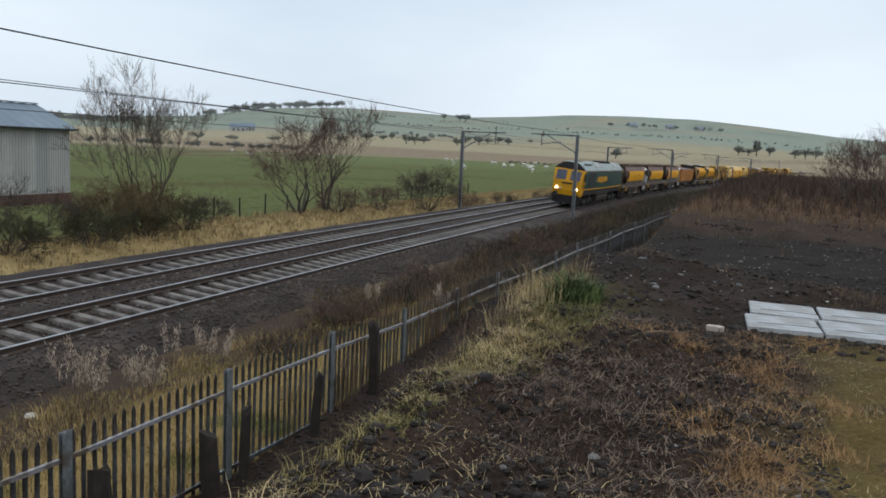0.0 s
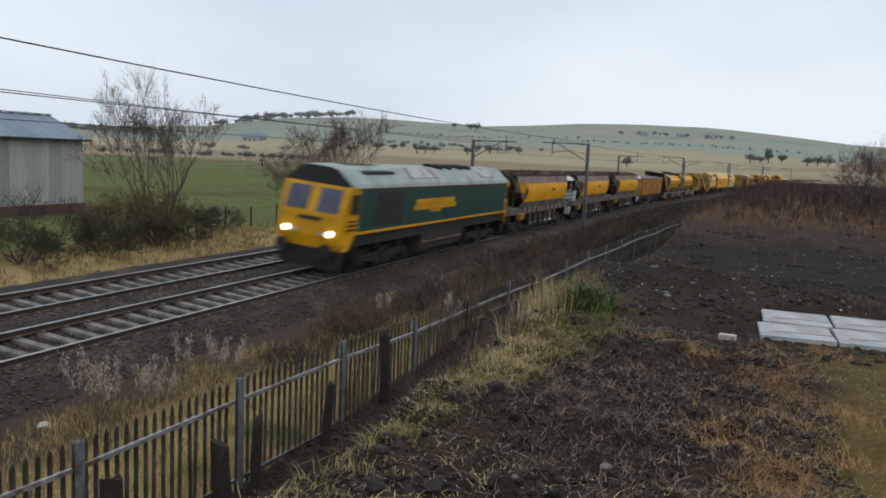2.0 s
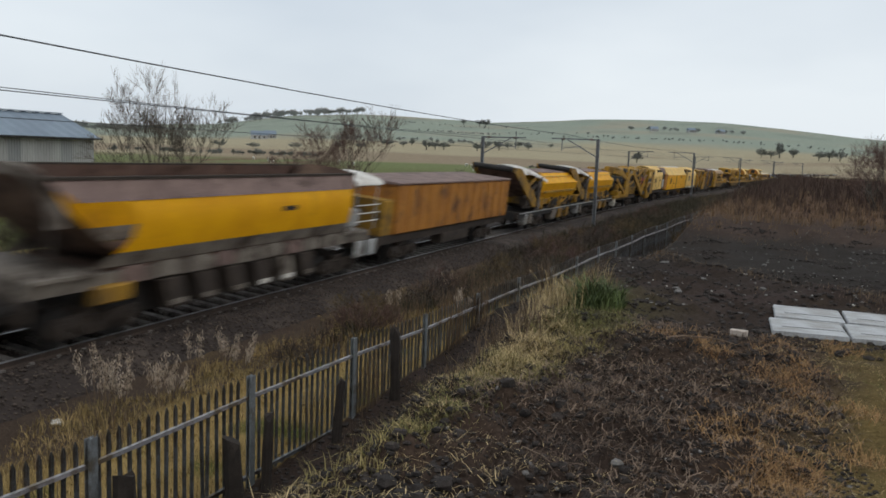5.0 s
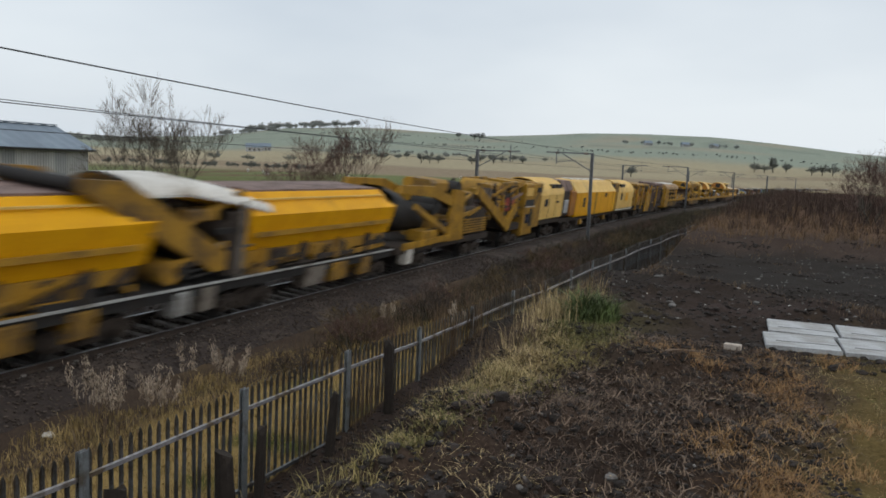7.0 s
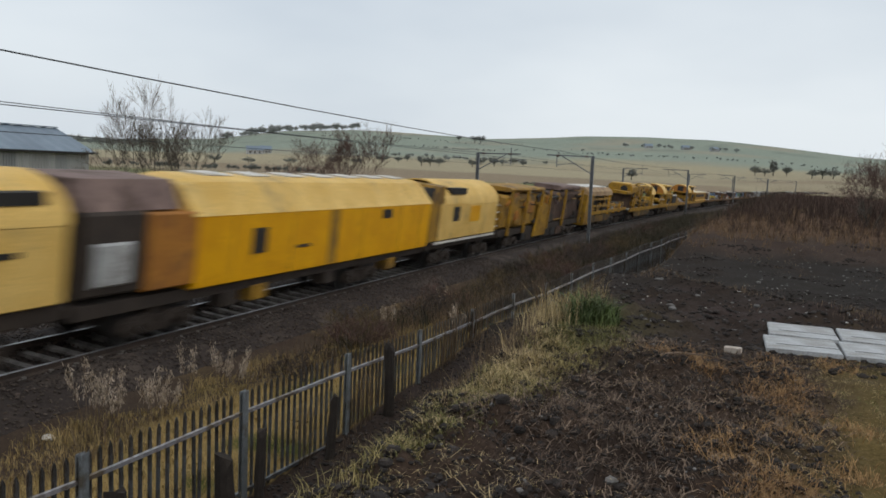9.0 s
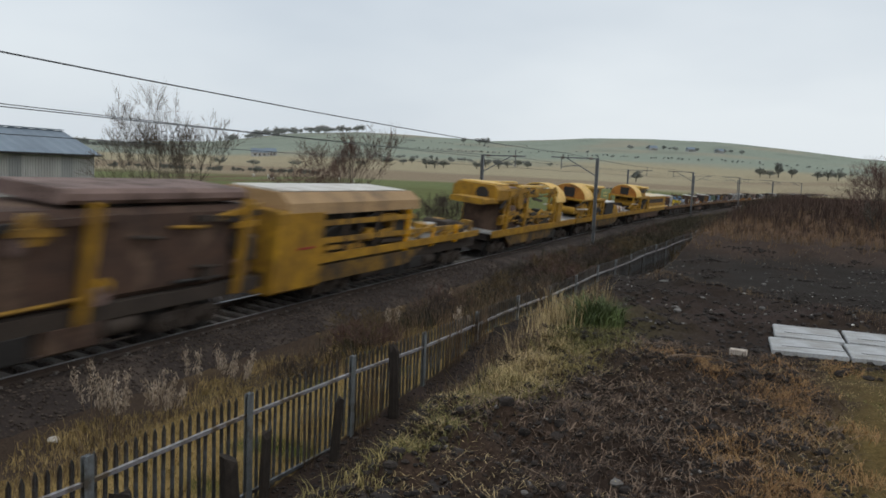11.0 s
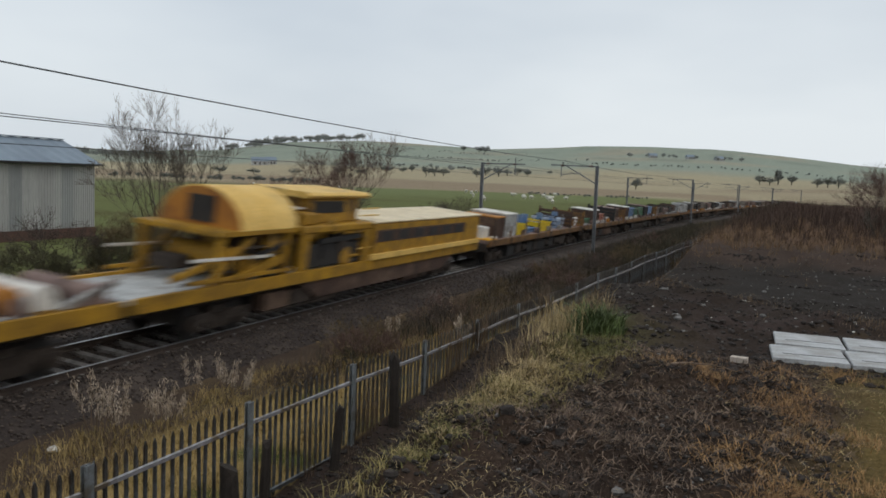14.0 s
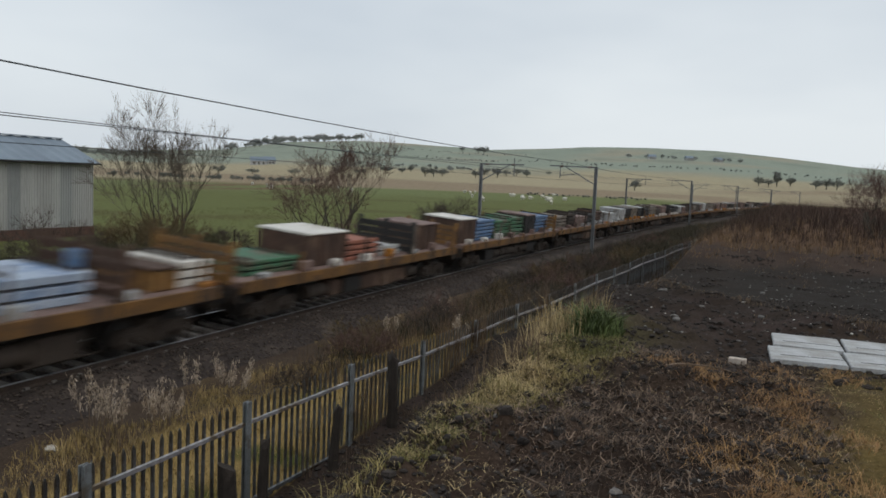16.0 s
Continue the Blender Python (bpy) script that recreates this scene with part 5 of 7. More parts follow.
    for u, w in ((u0 + 0.9, 1.4), (u0 + 13.9, 1.3)):
        rl.put("platform", Shape().box(u - 0.4, u + w, -1.3, 1.3, 1.6, 1.68), grey_frame)
    rl.put("yellow_box", Shape().bevel_box(u0 + 2.2, u0 + 3.2, -1.36, -1.1, 0.95, 1.35), yellow_dirty, "dirty yellow equipment box")
    for i in range(6):
        u = u0 + 4.6 + i * 1.25
        ch = Shape()
        ch.slab([(u, 0.52), (u + 0.75, 0.52), (u + 0.45, 1.25), (u - 0.3, 1.25)], -1.32, -0.85)
        rl.put("discharge_chute", ch, grey_frame if i == 4 else grime, "rusty slanted ballast chute")
        # Pale bars paint the highlights along the chutes' lips.
        lip = Shape().beam((u + 0.02, -1.34, 0.66), (u + 0.6, -1.34, 0.66), 0.03, 0.12)
        rl.put("chute_lip", lip, white_steel if i in (3, 4) else grey_frame)
    if hood:
        canopy = Shape()
        vault(canopy, u0 + 14.1, u0 + 16.2, 3.35, 3.72, 1.25, 10, 0.04)
        rl.put("canopy", canopy, white_steel, "off-white arched canopy over the end platform")
        for u in (u0 + 14.3, u0 + 15.9):
            for y in (-1.15, 1.15):
                rl.put("canopy_post", Shape().rod((u, y, 1.66), (u, y, 3.4), 0.03, 6), grey_steel)
        rl.put("generator", Shape().bevel_box(u0 + 14.4, u0 + 15.6, -0.7, 0.8, 1.68, 2.35, 0.06), grey_steel, "grey generator on the end platform")
        for z in (2.0, 2.3, 2.6):
            rl.put("hand_rail", Shape().rod((u0 + 14.2, -1.22, z), (u0 + 16.0, -1.22, z), 0.025, 6), white_steel)
        for u in (u0 + 14.2, u0 + 15.2):
            rl.put("step_plate", Shape().bevel_box(u, u + 0.6, -1.38, -1.28, 0.75, 1.3, 0.02), grey_steel, "pale end step plate")
    else:
        for k in range(4):
            rl.put("pipe", Shape().rod((u0 + 0.5 + k * 0.3, -1.2, 1.7), (u0 + 0.7 + k * 0.3, -1.15, 2.5), 0.05, 6), grey_steel)
        rl.put("valve_box", Shape().bevel_box(u0 + 0.7, u0 + 1.6, -1.2, -0.5, 1.7, 2.35), grey_steel, "pale grey valve box")
    for u in (u0 + 2.5, u0 + 13.6):
        add_bogie(rl, u, 2, 1.8, 0.46)
    add_buffers(rl, u0 + 0.45, -1)
    add_buffers(rl, u0 + 15.55, 1)


def build_box_wagon():
    rl = Rolling("box_wagon", "rusty orange steel box wagon with a flat pale lid", "box wagon", 69.3, 85.3)
    rl.put("body", Shape().bevel_box(70.6, 85.0, -1.34, 1.34, 1.3, 3.3, 0.05), orange_box, "rust-stained orange box")
    rl.put("lid", Shape().bevel_box(70.5, 85.1, -1.38, 1.38, 3.3, 3.4, 0.03), rust_rim, "flat pale lid")
    for i in range(13):
        u = 71.6 + i * 1.08
        rl.put("rib", Shape().box(u, u + 0.07, -1.37, -1.335, 1.35, 3.28), orange_box)
    rl.put("end_cabinet", Shape().bevel_box(69.6, 70.55, -1.2, 1.2, 1.25, 2.7, 0.06), yellow_dirty, "dirty yellow end cabinet")
    rl.put("underframe", Shape().box(69.5, 85.2, -1.2, 1.2, 0.95, 1.3), grime)
    rl.put("side_tank", Shape().bevel_box(76, 79.5, -1.25, -0.7, 0.5, 0.95), grime)
    for u in (72.2, 82.4):
        add_bogie(rl, u)
    add_buffers(rl, 69.45, -1)
    add_buffers(rl, 85.2, 1)


# Hopper conveyor units
def build_conveyor_unit(o, u1):
    rl = Rolling("conveyor_wagon", "yellow ballast conveyor wagon with a humped hopper and raised belt", "conveyor wagon", o - 2.6, u1, "conveyor wagons of the cleaning train")
    h0, h1 = o + 3.8, o + 13.6
    prof = [(-1.1, 1.9), (1.1, 1.9), (1.24, 2.3), (1.40, 2.98), (0.95, 3.6), (-0.95, 3.6), (-1.40, 2.98), (-1.24, 2.3)]
    sh = Shape()
    rings = [[(h0, y, z) for y, z in prof], [(h1 - 0.9, y, z) for y, z in prof], [(h1, y * 0.96, z if z < 3 else z - 0.45) for y, z in prof]]
    sh.shell(rings, closed=True, smooth=False, flip=True)
    sh.add(rings[0], [tuple(range(8))])
    sh.add(rings[-1], [tuple(reversed(range(8)))])
    rl.put("hopper", sh, yellow, "yellow hopper body with chamfered top")
    rl.put("hopper_top", Shape().box(h0 + 0.4, h1 - 1.0, -0.9, 0.9, 3.602, 3.66), rust_rim, "brown belt cover")
    for y in (-1, 1):
        rl.put("top_rail", Shape().beam((h0 + 0.2, y * 1.17, 3.42), (h1 - 0.9, y * 1.17, 3.42), 0.05, 0.05), yellow_pale)
        rl.put("waist_rail", Shape().beam((h0 + 0.2, y * 1.40, 2.42), (h1 - 0.6, y * 1.38, 2.42), 0.06, 0.14), yellow_dirty)
    # white-roofed head with the raised belt
    n = 8
    roof = Shape()
    rings = []
    for u, z, w in ((o - 0.3, 4.0, 1.1), (o + 1.4, 4.02, 1.2), (o + 3.2, 3.78, 1.3), (o + 4.8, 3.5, 1.38)):
        rings.append([(u, w * math.cos(math.pi * i / n), z - 0.42 + 0.42 * math.sin(math.pi * i / n)) for i in range(n + 1)])
    roof.shell(rings)
    roof.shell([[(x, y, z - 0.05) for x, y, z in r] for r in rings], flip=True)
    rl.put("head_roof", roof, white_steel, "white curved roof over the belt head")
    for y in (-1, 1):
        belt = Shape()
        belt.slab([(o - 2.3, 3.72), (o + 2.4, 1.5), (o + 2.9, 1.5), (o + 2.9, 2.0), (o - 1.0, 3.95), (o - 2.3, 4.0)][::-1], y * 1.22 - 0.06, y * 1.22 + 0.06)
        rl.put("belt_frame", belt, yellow_dirty, "dirty yellow sloping belt frame")
        rl.put("brace", Shape().beam((o + 0.6, y * 1.1, 2.6), (o + 3.6, y * 1.1, 3.6), 0.12, 0.2), yellow_dirty)
        rl.put("post", Shape().beam((o + 3.5, y * 1.25, 1.25), (o + 3.5, y * 1.25, 3.4), 0.16, 0.16), grey_frame)
    belt = Shape().slab([(o - 2.4, 3.86), (o + 2.6, 1.62), (o + 2.6, 1.75), (o - 2.4, 3.98)][::-1], -1.1, 1.1)
    rl.put("belt", belt, rust_rim, "brown rubber belt")
    clutter(rl, o + 0.2, o + 4.2, (1.3, 3.2), int(o), [yellow_dirty, grime, dark_steel, grey_frame], 18)
    clutter(rl, o + 4.0, o + 13.0, (1.25, 1.85), int(o) + 1, [yellow_dirty, grime, dark_steel, machine_yellow], 22)
    rl.put("drum", Shape().rod((o - 2.3, -1.15, 3.86), (o - 2.3, 1.15, 3.86), 0.16, 12), dark_steel)
    rl.put("engine_box", Shape().bevel_box(o + 3.0, o + 3.75, -1.25, 1.25, 1.3, 3.1), grime, "grimy machinery casing")
    rl.put("lower_belt", Shape().bevel_box(h0 + 0.2, h1 - 0.4, -1.1, 1.1, 1.5, 1.9), yellow_dirty)
    for i in range(4):
        u = h0 + 0.8 + i * 2.3
        rl.put("support", Shape().beam((u, -1.2, 1.25), (u + 0.3, -1.15, 1.95), 0.18, 0.3), grime if i % 2 else yellow_dirty)
    rl.put("frame", Shape().box(o - 0.3, u1 - 0.2, -1.25, 1.25, 0.92, 1.18), dark_steel)
    for y in (-1, 1):
        rl.put("sill", Shape().box(o - 0.3, u1 - 0.2, y * 1.3 - 0.03, y * 1.3 + 0.03, 1.18, 1.23), grey_steel, "pale grey sill edge")
    for i, (u, w, mt) in enumerate(((o + 1.0, 0.5, grey_steel), (o + 2.0, 0.5, grey_frame), (o + 7.2, 1.3, grey_frame), (o + 9.0, 1.1, yellow_dirty), (o + 11.2, 0.7, yellow_dirty))):
        rl.put("side_box", Shape().bevel_box(u, u + w, -1.3, -0.8, 0.48, 1.1), mt)
    for u in (o + 4.3, u1 - 1.6):
        add_bogie(rl, u)
    add_buffers(rl, o - 0.3, -1)


def build_chute_unit():
    rl = Rolling("chute_wagon", "dirty yellow transfer wagon with a dark swivelling chute", "transfer wagon", 115.9, 128.2)
    sh = Shape()
    n = 10
    rings = []
    for u, r, z in ((116.0, 0.95, 2.75), (117.8, 0.85, 2.5), (119.6, 0.55, 2.1), (120.6, 0.4, 1.9)):
        rings.append([(u, 1.15 * r / 0.95 * math.cos(2 * math.pi * i / n), z + r * math.sin(2 * math.pi * i / n)) for i in range(n)])
    sh.shell(rings, closed=True)
    sh.shell([[(x, y * 0.93, 2.3 + (z - 2.3) * 0.93) for x, y, z in r] for r in rings], closed=True, flip=True)
    rl.put("chute", sh, dark_steel, "black rubber-lined chute")
    for y in (-1, 1):
        rl.put("upper_arm", Shape().slab([(115.9, 3.5), (119.5, 3.25), (123, 2.6), (123, 3.0), (119.6, 3.75), (116.0, 3.8)], y * 1.2 - 0.08, y * 1.2 + 0.08), machine_yellow, "yellow jib arm")
        rl.put("lower_arm", Shape().beam((117.5, y * 1.25, 2.9), (121.5, y * 1.25, 1.6), 0.12, 0.26), yellow_dirty)
        rl.put("sill_beam", Shape().beam((116.8, y * 1.28, 1.2), (123, y * 1.28, 1.32), 0.12, 0.26), machine_yellow, "yellow side beam")
        rl.put("column", Shape().slab([(121.6, 1.1), (123.8, 1.1), (123.3, 3.5), (122.0, 3.6)], y * 1.22 - 0.1, y * 1.22 + 0.1), machine_yellow, "yellow column plate")
        for i in range(6):
            rl.put("slat", Shape().box(123.9, 127.2, y * 1.28 - 0.03, y * 1.28 + 0.03, 1.35 + i * 0.13, 1.42 + i * 0.13), yellow_dirty)
    rl.put("engine_cover", Shape().bevel_box(124.0, 127.3, -1.2, 1.2, 1.3, 2.5, 0.15), grime)
    rl.put("top_motor", Shape().bevel_box(120.5, 122.6, -0.7, 0.7, 3.3, 3.95, 0.15), yellow_dirty)
    rl.put("hose_drum", Shape().rod((123.5, -0.9, 3.5), (123.5, 0.9, 3.5), 0.42, 14), dark_steel, "dark hose drum")
    rl.put("turntable", Shape().rod((121.4, 0, 1.2), (121.4, 0, 2.3), 0.8, 16), yellow_dirty)
    clutter(rl, 119.5, 126.5, (1.3, 3.4), 15, [yellow_dirty, machine_yellow, grime, dark_steel], 30)
    rl.put("toolbox", Shape().bevel_box(118.6, 120.4, -1.28, -0.6, 1.3, 1.75), machine_yellow)
    rl.put("frame", Shape().box(116.3, 128.0, -1.2, 1.2, 0.9, 1.2), grime)
    rl.put("step_box", Shape().bevel_box(117.2, 117.8, -1.32, -0.9, 0.45, 1.1), white_steel)
    for u in (118.5, 125.8):
        add_bogie(rl, u)


def build_excavating_unit():
    rl = Rolling("cleaning_machine", "yellow ballast-cleaning machine with a sloping chain boom and cab", "track machine", 125.0, 144.2)
    for y in (-1, 1):
        boom = Shape().slab([(125.2, 3.3), (131.2, 1.05), (132.6, 2.3), (132.2, 2.7), (130.9, 1.75), (125.5, 3.75)], y * 1.25 - 0.09, y * 1.25 + 0.09)
        rl.put("boom", boom, machine_yellow, "yellow V-shaped chain boom")
        rl.put("upper_frame", Shape().slab([(129.6, 3.7), (133.8, 3.75), (133.8, 3.95), (129.6, 3.9)], y * 1.15 - 0.08, y * 1.15 + 0.08), yellow_dirty)
        for i in range(4):
            rl.put("strut", Shape().beam((128.2 + i * 1.45, y * 1.15, 3.8), (128.9 + i * 1.3, y * 1.2, 2.4 - 0.25 * (i % 2)), 0.14, 0.22), yellow_dirty if i % 2 else grime)
    rl.put("drive_housing", Shape().rod((129.9, -1.15, 2.95), (129.9, 1.15, 2.95), 0.95, 18), yellow_dirty, "round chain drive housing")
    rl.put("red_core", Shape().bevel_box(130.6, 132.3, -1.22, 1.1, 2.2, 3.1, 0.1), red_paint, "dull red hydraulic motor")
    rl.put("pale_disc", Shape().rod((127.6, -1.2, 3.2), (127.6, -0.6, 3.2), 0.42, 16), grey_frame)
    clutter(rl, 127.5, 133.6, (1.8, 3.8), 14, [yellow_dirty, machine_yellow, grime, dark_steel, rust_rim], 34)
    rl.put("machinery", Shape().bevel_box(131.6, 134.0, -1.0, 1.0, 1.6, 3.7, 0.12), dark_steel)
    # lower cab block reaching close to the rail
    rl.put("cab_block", Shape().bevel_box(133.9, 136.2, -1.36, 1.36, 0.62, 3.85, 0.06), machine_yellow, "tall yellow control cab")
    rl.put("cab_rear", Shape().bevel_box(136.2, 137.8, -1.34, 1.34, 1.0, 3.9, 0.06), yellow_dirty)
    for (a, b, z0, z1, mt) in ((134.4, 135.2, 1.35, 1.95, glass_dark), (135.3, 135.9, 1.15, 2.25, dark_steel), (134.1, 136.0, 2.45, 2.85, dark_steel), (134.2, 135.5, 3.1, 3.6, yellow_pale), (136.5, 137.5, 3.3, 3.6, dark_steel)):
        rl.put("panel", Shape().box(a, b, -1.385, -1.355, z0, z1), mt)
    rl.put("handrail", Shape().beam((133.9, -1.42, 2.42), (136.2, -1.42, 2.42), 0.03, 0.04), white_steel)
    # van with a rounded roof
    rl.put("van_body", Shape().bevel_box(137.8, 143.9, -1.35, 1.35, 1.42, 3.1, 0.03), yellow_pale, "pale yellow machine van")
    roof = Shape()
    vault(roof, 137.6, 143.95, 3.1, 4.12, 1.36, 12)
    rl.put("van_roof", roof, yellow_pale, "faded curved roof")
    for a, b, z0, z1 in ((138.8, 139.6, 2.3, 2.8), (142.0, 142.7, 2.5, 2.62)):
        rl.put("window", Shape().box(a, b, -1.37, -1.345, z0, z1), dark_steel)
    for a, b in ((140.6, 141.6), (142.0, 143.4)):
        rl.put("roof_vent", Shape().slab([(a, 3.52), (b, 3.52), (b, 3.78), (a, 3.78)], -1.27, -1.0), dark_steel, "dark roof vent")
    for u in (139.9, 141.8):
        rl.put("door_seam", Shape().box(u, u + 0.03, -1.362, -1.345, 1.5, 3.05), grime)
    rl.put("frame", Shape().box(131.5, 144.1, -1.2, 1.2, 1.05, 1.42), grime)
    for u in (132.6, 141.6):
        add_bogie(rl, u)


def build_power_van():
    rl = Rolling("power_van", "long yellow machine van with a pale sloping roof", "track machine", 144.3, 163.9)
    rl.put("grey_unit", Shape().bevel_box(144.5, 146.4, -1.2, 1.2, 1.35, 3.3, 0.08), grime, "grimy cooling unit")
    rl.put("cooler", Shape().bevel_box(144.8, 145.9, -1.3, -0.9, 1.6, 2.6, 0.05), grey_steel, "pale grey cooler")
    rl.put("duct", Shape().prism([(-1.1, 3.3), (1.1, 3.3), (0.8, 4.0), (-0.8, 4.0)], 144.4, 147.6), rust_rim, "brown duct cover")
    rl.put("door_section", Shape().bevel_box(146.4, 148.1, -1.33, 1.33, 1.35, 3.25, 0.04), orange_box)
    rl.put("body", Shape().bevel_box(148.1, 163.7, -1.36, 1.36, 1.2, 3.15, 0.03), yellow, "yellow side panels")
    roof = Shape()
    prof = [(-1.38, 3.12), (1.38, 3.12), (0.85, 3.95), (0.5, 4.05), (-0.5, 4.05), (-0.85, 3.95)]
    rings = [[(147.9, y, z - (0.12 if z > 3.5 else 0)) for y, z in prof], [(148.6, y, z) for y, z in prof], [(163.3, y, z) for y, z in prof], [(163.8, y, z - (0.2 if z > 3.5 else 0)) for y, z in prof]]
    roof.shell(rings, closed=True, smooth=False, flip=True)
    roof.add(rings[0], [tuple(range(6))])
    roof.add(rings[-1], [tuple(reversed(range(6)))])
    rl.put("roof", roof, yellow_pale, "faded pale yellow roof")
    for i in range(7):
        u = 149.5 + i * 2.0
        rl.put("roof_hatch", Shape().bevel_box(u, u + 1.1, -0.4, 0.4, 4.04, 4.11), white_steel)
    for a, b, z0, z1 in ((150.5, 151.2, 1.95, 2.7), (158.9, 159.7, 2.65, 3.0)):
        rl.put("window", Shape().box(a, b, -1.385, -1.352, z0, z1), dark_steel, "small dark window")
    # A recess drawn by a strip of darker colour; the side stays flat.
    rl.put("recess", Shape().box(154.9, 155.5, -1.38, -1.352, 1.25, 3.1), yellow_dirty)
    for u in (149.6, 152.6, 157.4, 160.6, 162.6):
        rl.put("door_seam", Shape().box(u, u + 0.025, -1.372, -1.352, 1.28, 3.08), yellow_dirty)
    rl.put("data_panel", Shape().box(152.9, 153.7, -1.38, -1.352, 1.95, 2.05), grime)
    rl.put("frame", Shape().box(144.4, 163.8, -1.15, 1.15, 0.9, 1.2), grime)
    for i, u in enumerate((149.6, 151.0, 155.2, 160.2)):
        rl.put("side_box", Shape().bevel_box(u, u + 0.7, -1.2, -0.7, 0.5, 0.95), yellow_dirty if i % 2 else grime)
    for u in (147.2, 158.2):
        add_bogie(rl, u)
    rl2 = Rolling("control_van", "pale yellow control van with dark roof windows", "track machine", 163.9, 174.2)
    rl2.put("body", Shape().bevel_box(165.0, 173.2, -1.35, 1.35, 1.35, 3.05, 0.03), yellow_pale, "pale yellow panels")
    roof = Shape()
    vault(roof, 165.4, 173.3, 3.04, 4.06, 1.35, 12)
    rl2.put("roof", roof, yellow_pale)
    nose = Shape()
    nose.slab([(163.9, 1.35), (165.0, 1.35), (165.4, 3.9), (164.7, 3.85), (163.95, 2.6)], -1.3, 1.3)
    rl2.put("cab_end", nose, yellow_dirty)
    rl2.put("windscreen", Shape().slab([(163.9, 2.65), (164.0, 2.65), (164.66, 3.75), (164.56, 3.75)], -1.1, 1.1), dark_steel)
    for a, b, z0, z1 in ((166.2, 168.2, 3.5, 3.78), (166.6, 167.4, 2.2, 2.9), (169.0, 170.4, 2.1, 2.9)):
        rl2.put("window", Shape().slab([(a, z0), (b, z0), (b, z1), (a, z1)], -1.37 if z0 < 3 else -1.3, -1.3 if z0 < 3 else -1.0), dark_steel if z0 > 3 or a < 168 else yellow)
    for i in range(4):
        rl2.put("rail", Shape().beam((173.3, -1.2, 1.6 + i * 0.4), (174.1, -1.2, 1.6 + i * 0.4), 0.05, 0.05), white_steel)
    rl2.put("frame", Shape().box(164.0, 174.1, -1.15, 1.15, 0.95, 1.35), grime)
    rl2.put("sill", Shape().box(164.6, 173.2, -1.36, -1.3, 1.2, 1.3), white_steel)
    for u in (166.2, 171.8):
        add_bogie(rl2, u)


def clutter(rl, u0, u1, zs, seed, mats, count, names=("casing", "beam", "pipe", "drum"), half=1.2):
    """Closely packed machinery: casings, beams, pipes and drums, each a part."""
    rnd = random.Random(seed)
    for i in range(count):
        kind = names[i % len(names)]
        u = rnd.uniform(u0, u1)
        z0 = rnd.uniform(zs[0], zs[1] - 0.3)
        y = rnd.uniform(-half, half * 0.4)
        mt = rnd.choice(mats)
        sh = Shape()
        if kind == "casing":
            w, h, d = rnd.uniform(0.5, 1.6), rnd.uniform(0.3, 0.8), rnd.uniform(0.3, 0.8)
            sh.bevel_box(u, min(u1, u + w), max(-half, y - d / 2), min(half, y + d / 2), z0, min(zs[1], z0 + h), 0.05)
        elif kind == "beam":
            a = rnd.uniform(1.0, 3.0)
            sh.beam((u, -half, z0), (min(u1, u + a), -half, min(zs[1], z0 + rnd.uniform(-0.2, 0.7))), 0.1, 0.16)
        elif kind == "pipe":
            a = rnd.uniform(0.8, 2.6)
            sh.rod((u, -half + 0.05, z0), (min(u1, u + a), -half + 0.05, z0 + rnd.uniform(-0.1, 0.1)), 0.05, 8)
        else:
            r = rnd.uniform(0.18, 0.36)
            sh.rod((u, -half, max(z0, zs[0] + r)), (u, half * 0.6, max(z0, zs[0] + r)), r, 14)
        rl.put(kind, sh, mt)


def build_screening_unit():
    rl = Rolling("screening_machine", "dirty yellow and brown screening machine full of steelwork", "track machine", 174.4, 196.0)
    rl.put("body", Shape().bevel_box(174.8, 184.6, -1.1, 1.1, 1.3, 3.3, 0.15), yellow_dirty)
    rl.put("dark_body", Shape().bevel_box(185.2, 195.4, -1.05, 1.05, 1.25, 3.4, 0.15), rust_in)
    rl.put("roof", Shape().bevel_box(176.0, 183.6, -1.2, 1.2, 3.5, 3.75, 0.1), yellow_dirty)
    rl.put("white_cover", Shape().bevel_box(188.6, 195.0, -1.0, 1.0, 3.5, 3.85, 0.1), rust_rim)
    for u in (176.0, 179.2, 182.6, 184.7, 189.0, 194.5):
        rl.put("post", Shape().beam((u, -1.28, 0.95), (u + 0.2, -1.28, 3.6), 0.14, 0.22), machine_yellow)
    rl.put("lower_plate", Shape().slab([(181.5, 0.6), (184.4, 0.6), (184.6, 2.6), (182.2, 2.6)], -1.33, -1.25), machine_yellow)
    clutter(rl, 175, 184.4, (1.3, 3.6), 3, [yellow_dirty, machine_yellow, orange_box, grime, dark_steel], 28)
    clutter(rl, 185, 195.4, (1.2, 3.5), 4, [yellow_dirty, rust_rim, grime, dark_steel, rust_in], 28)
    rl.put("frame", Shape().box(174.6, 195.8, -1.15, 1.15, 0.9, 1.25), grime)
    add_shading_undergear(rl, 179.4, 190.9, 1)
    for u in (177.5, 192.8):
        add_bogie(rl, u)


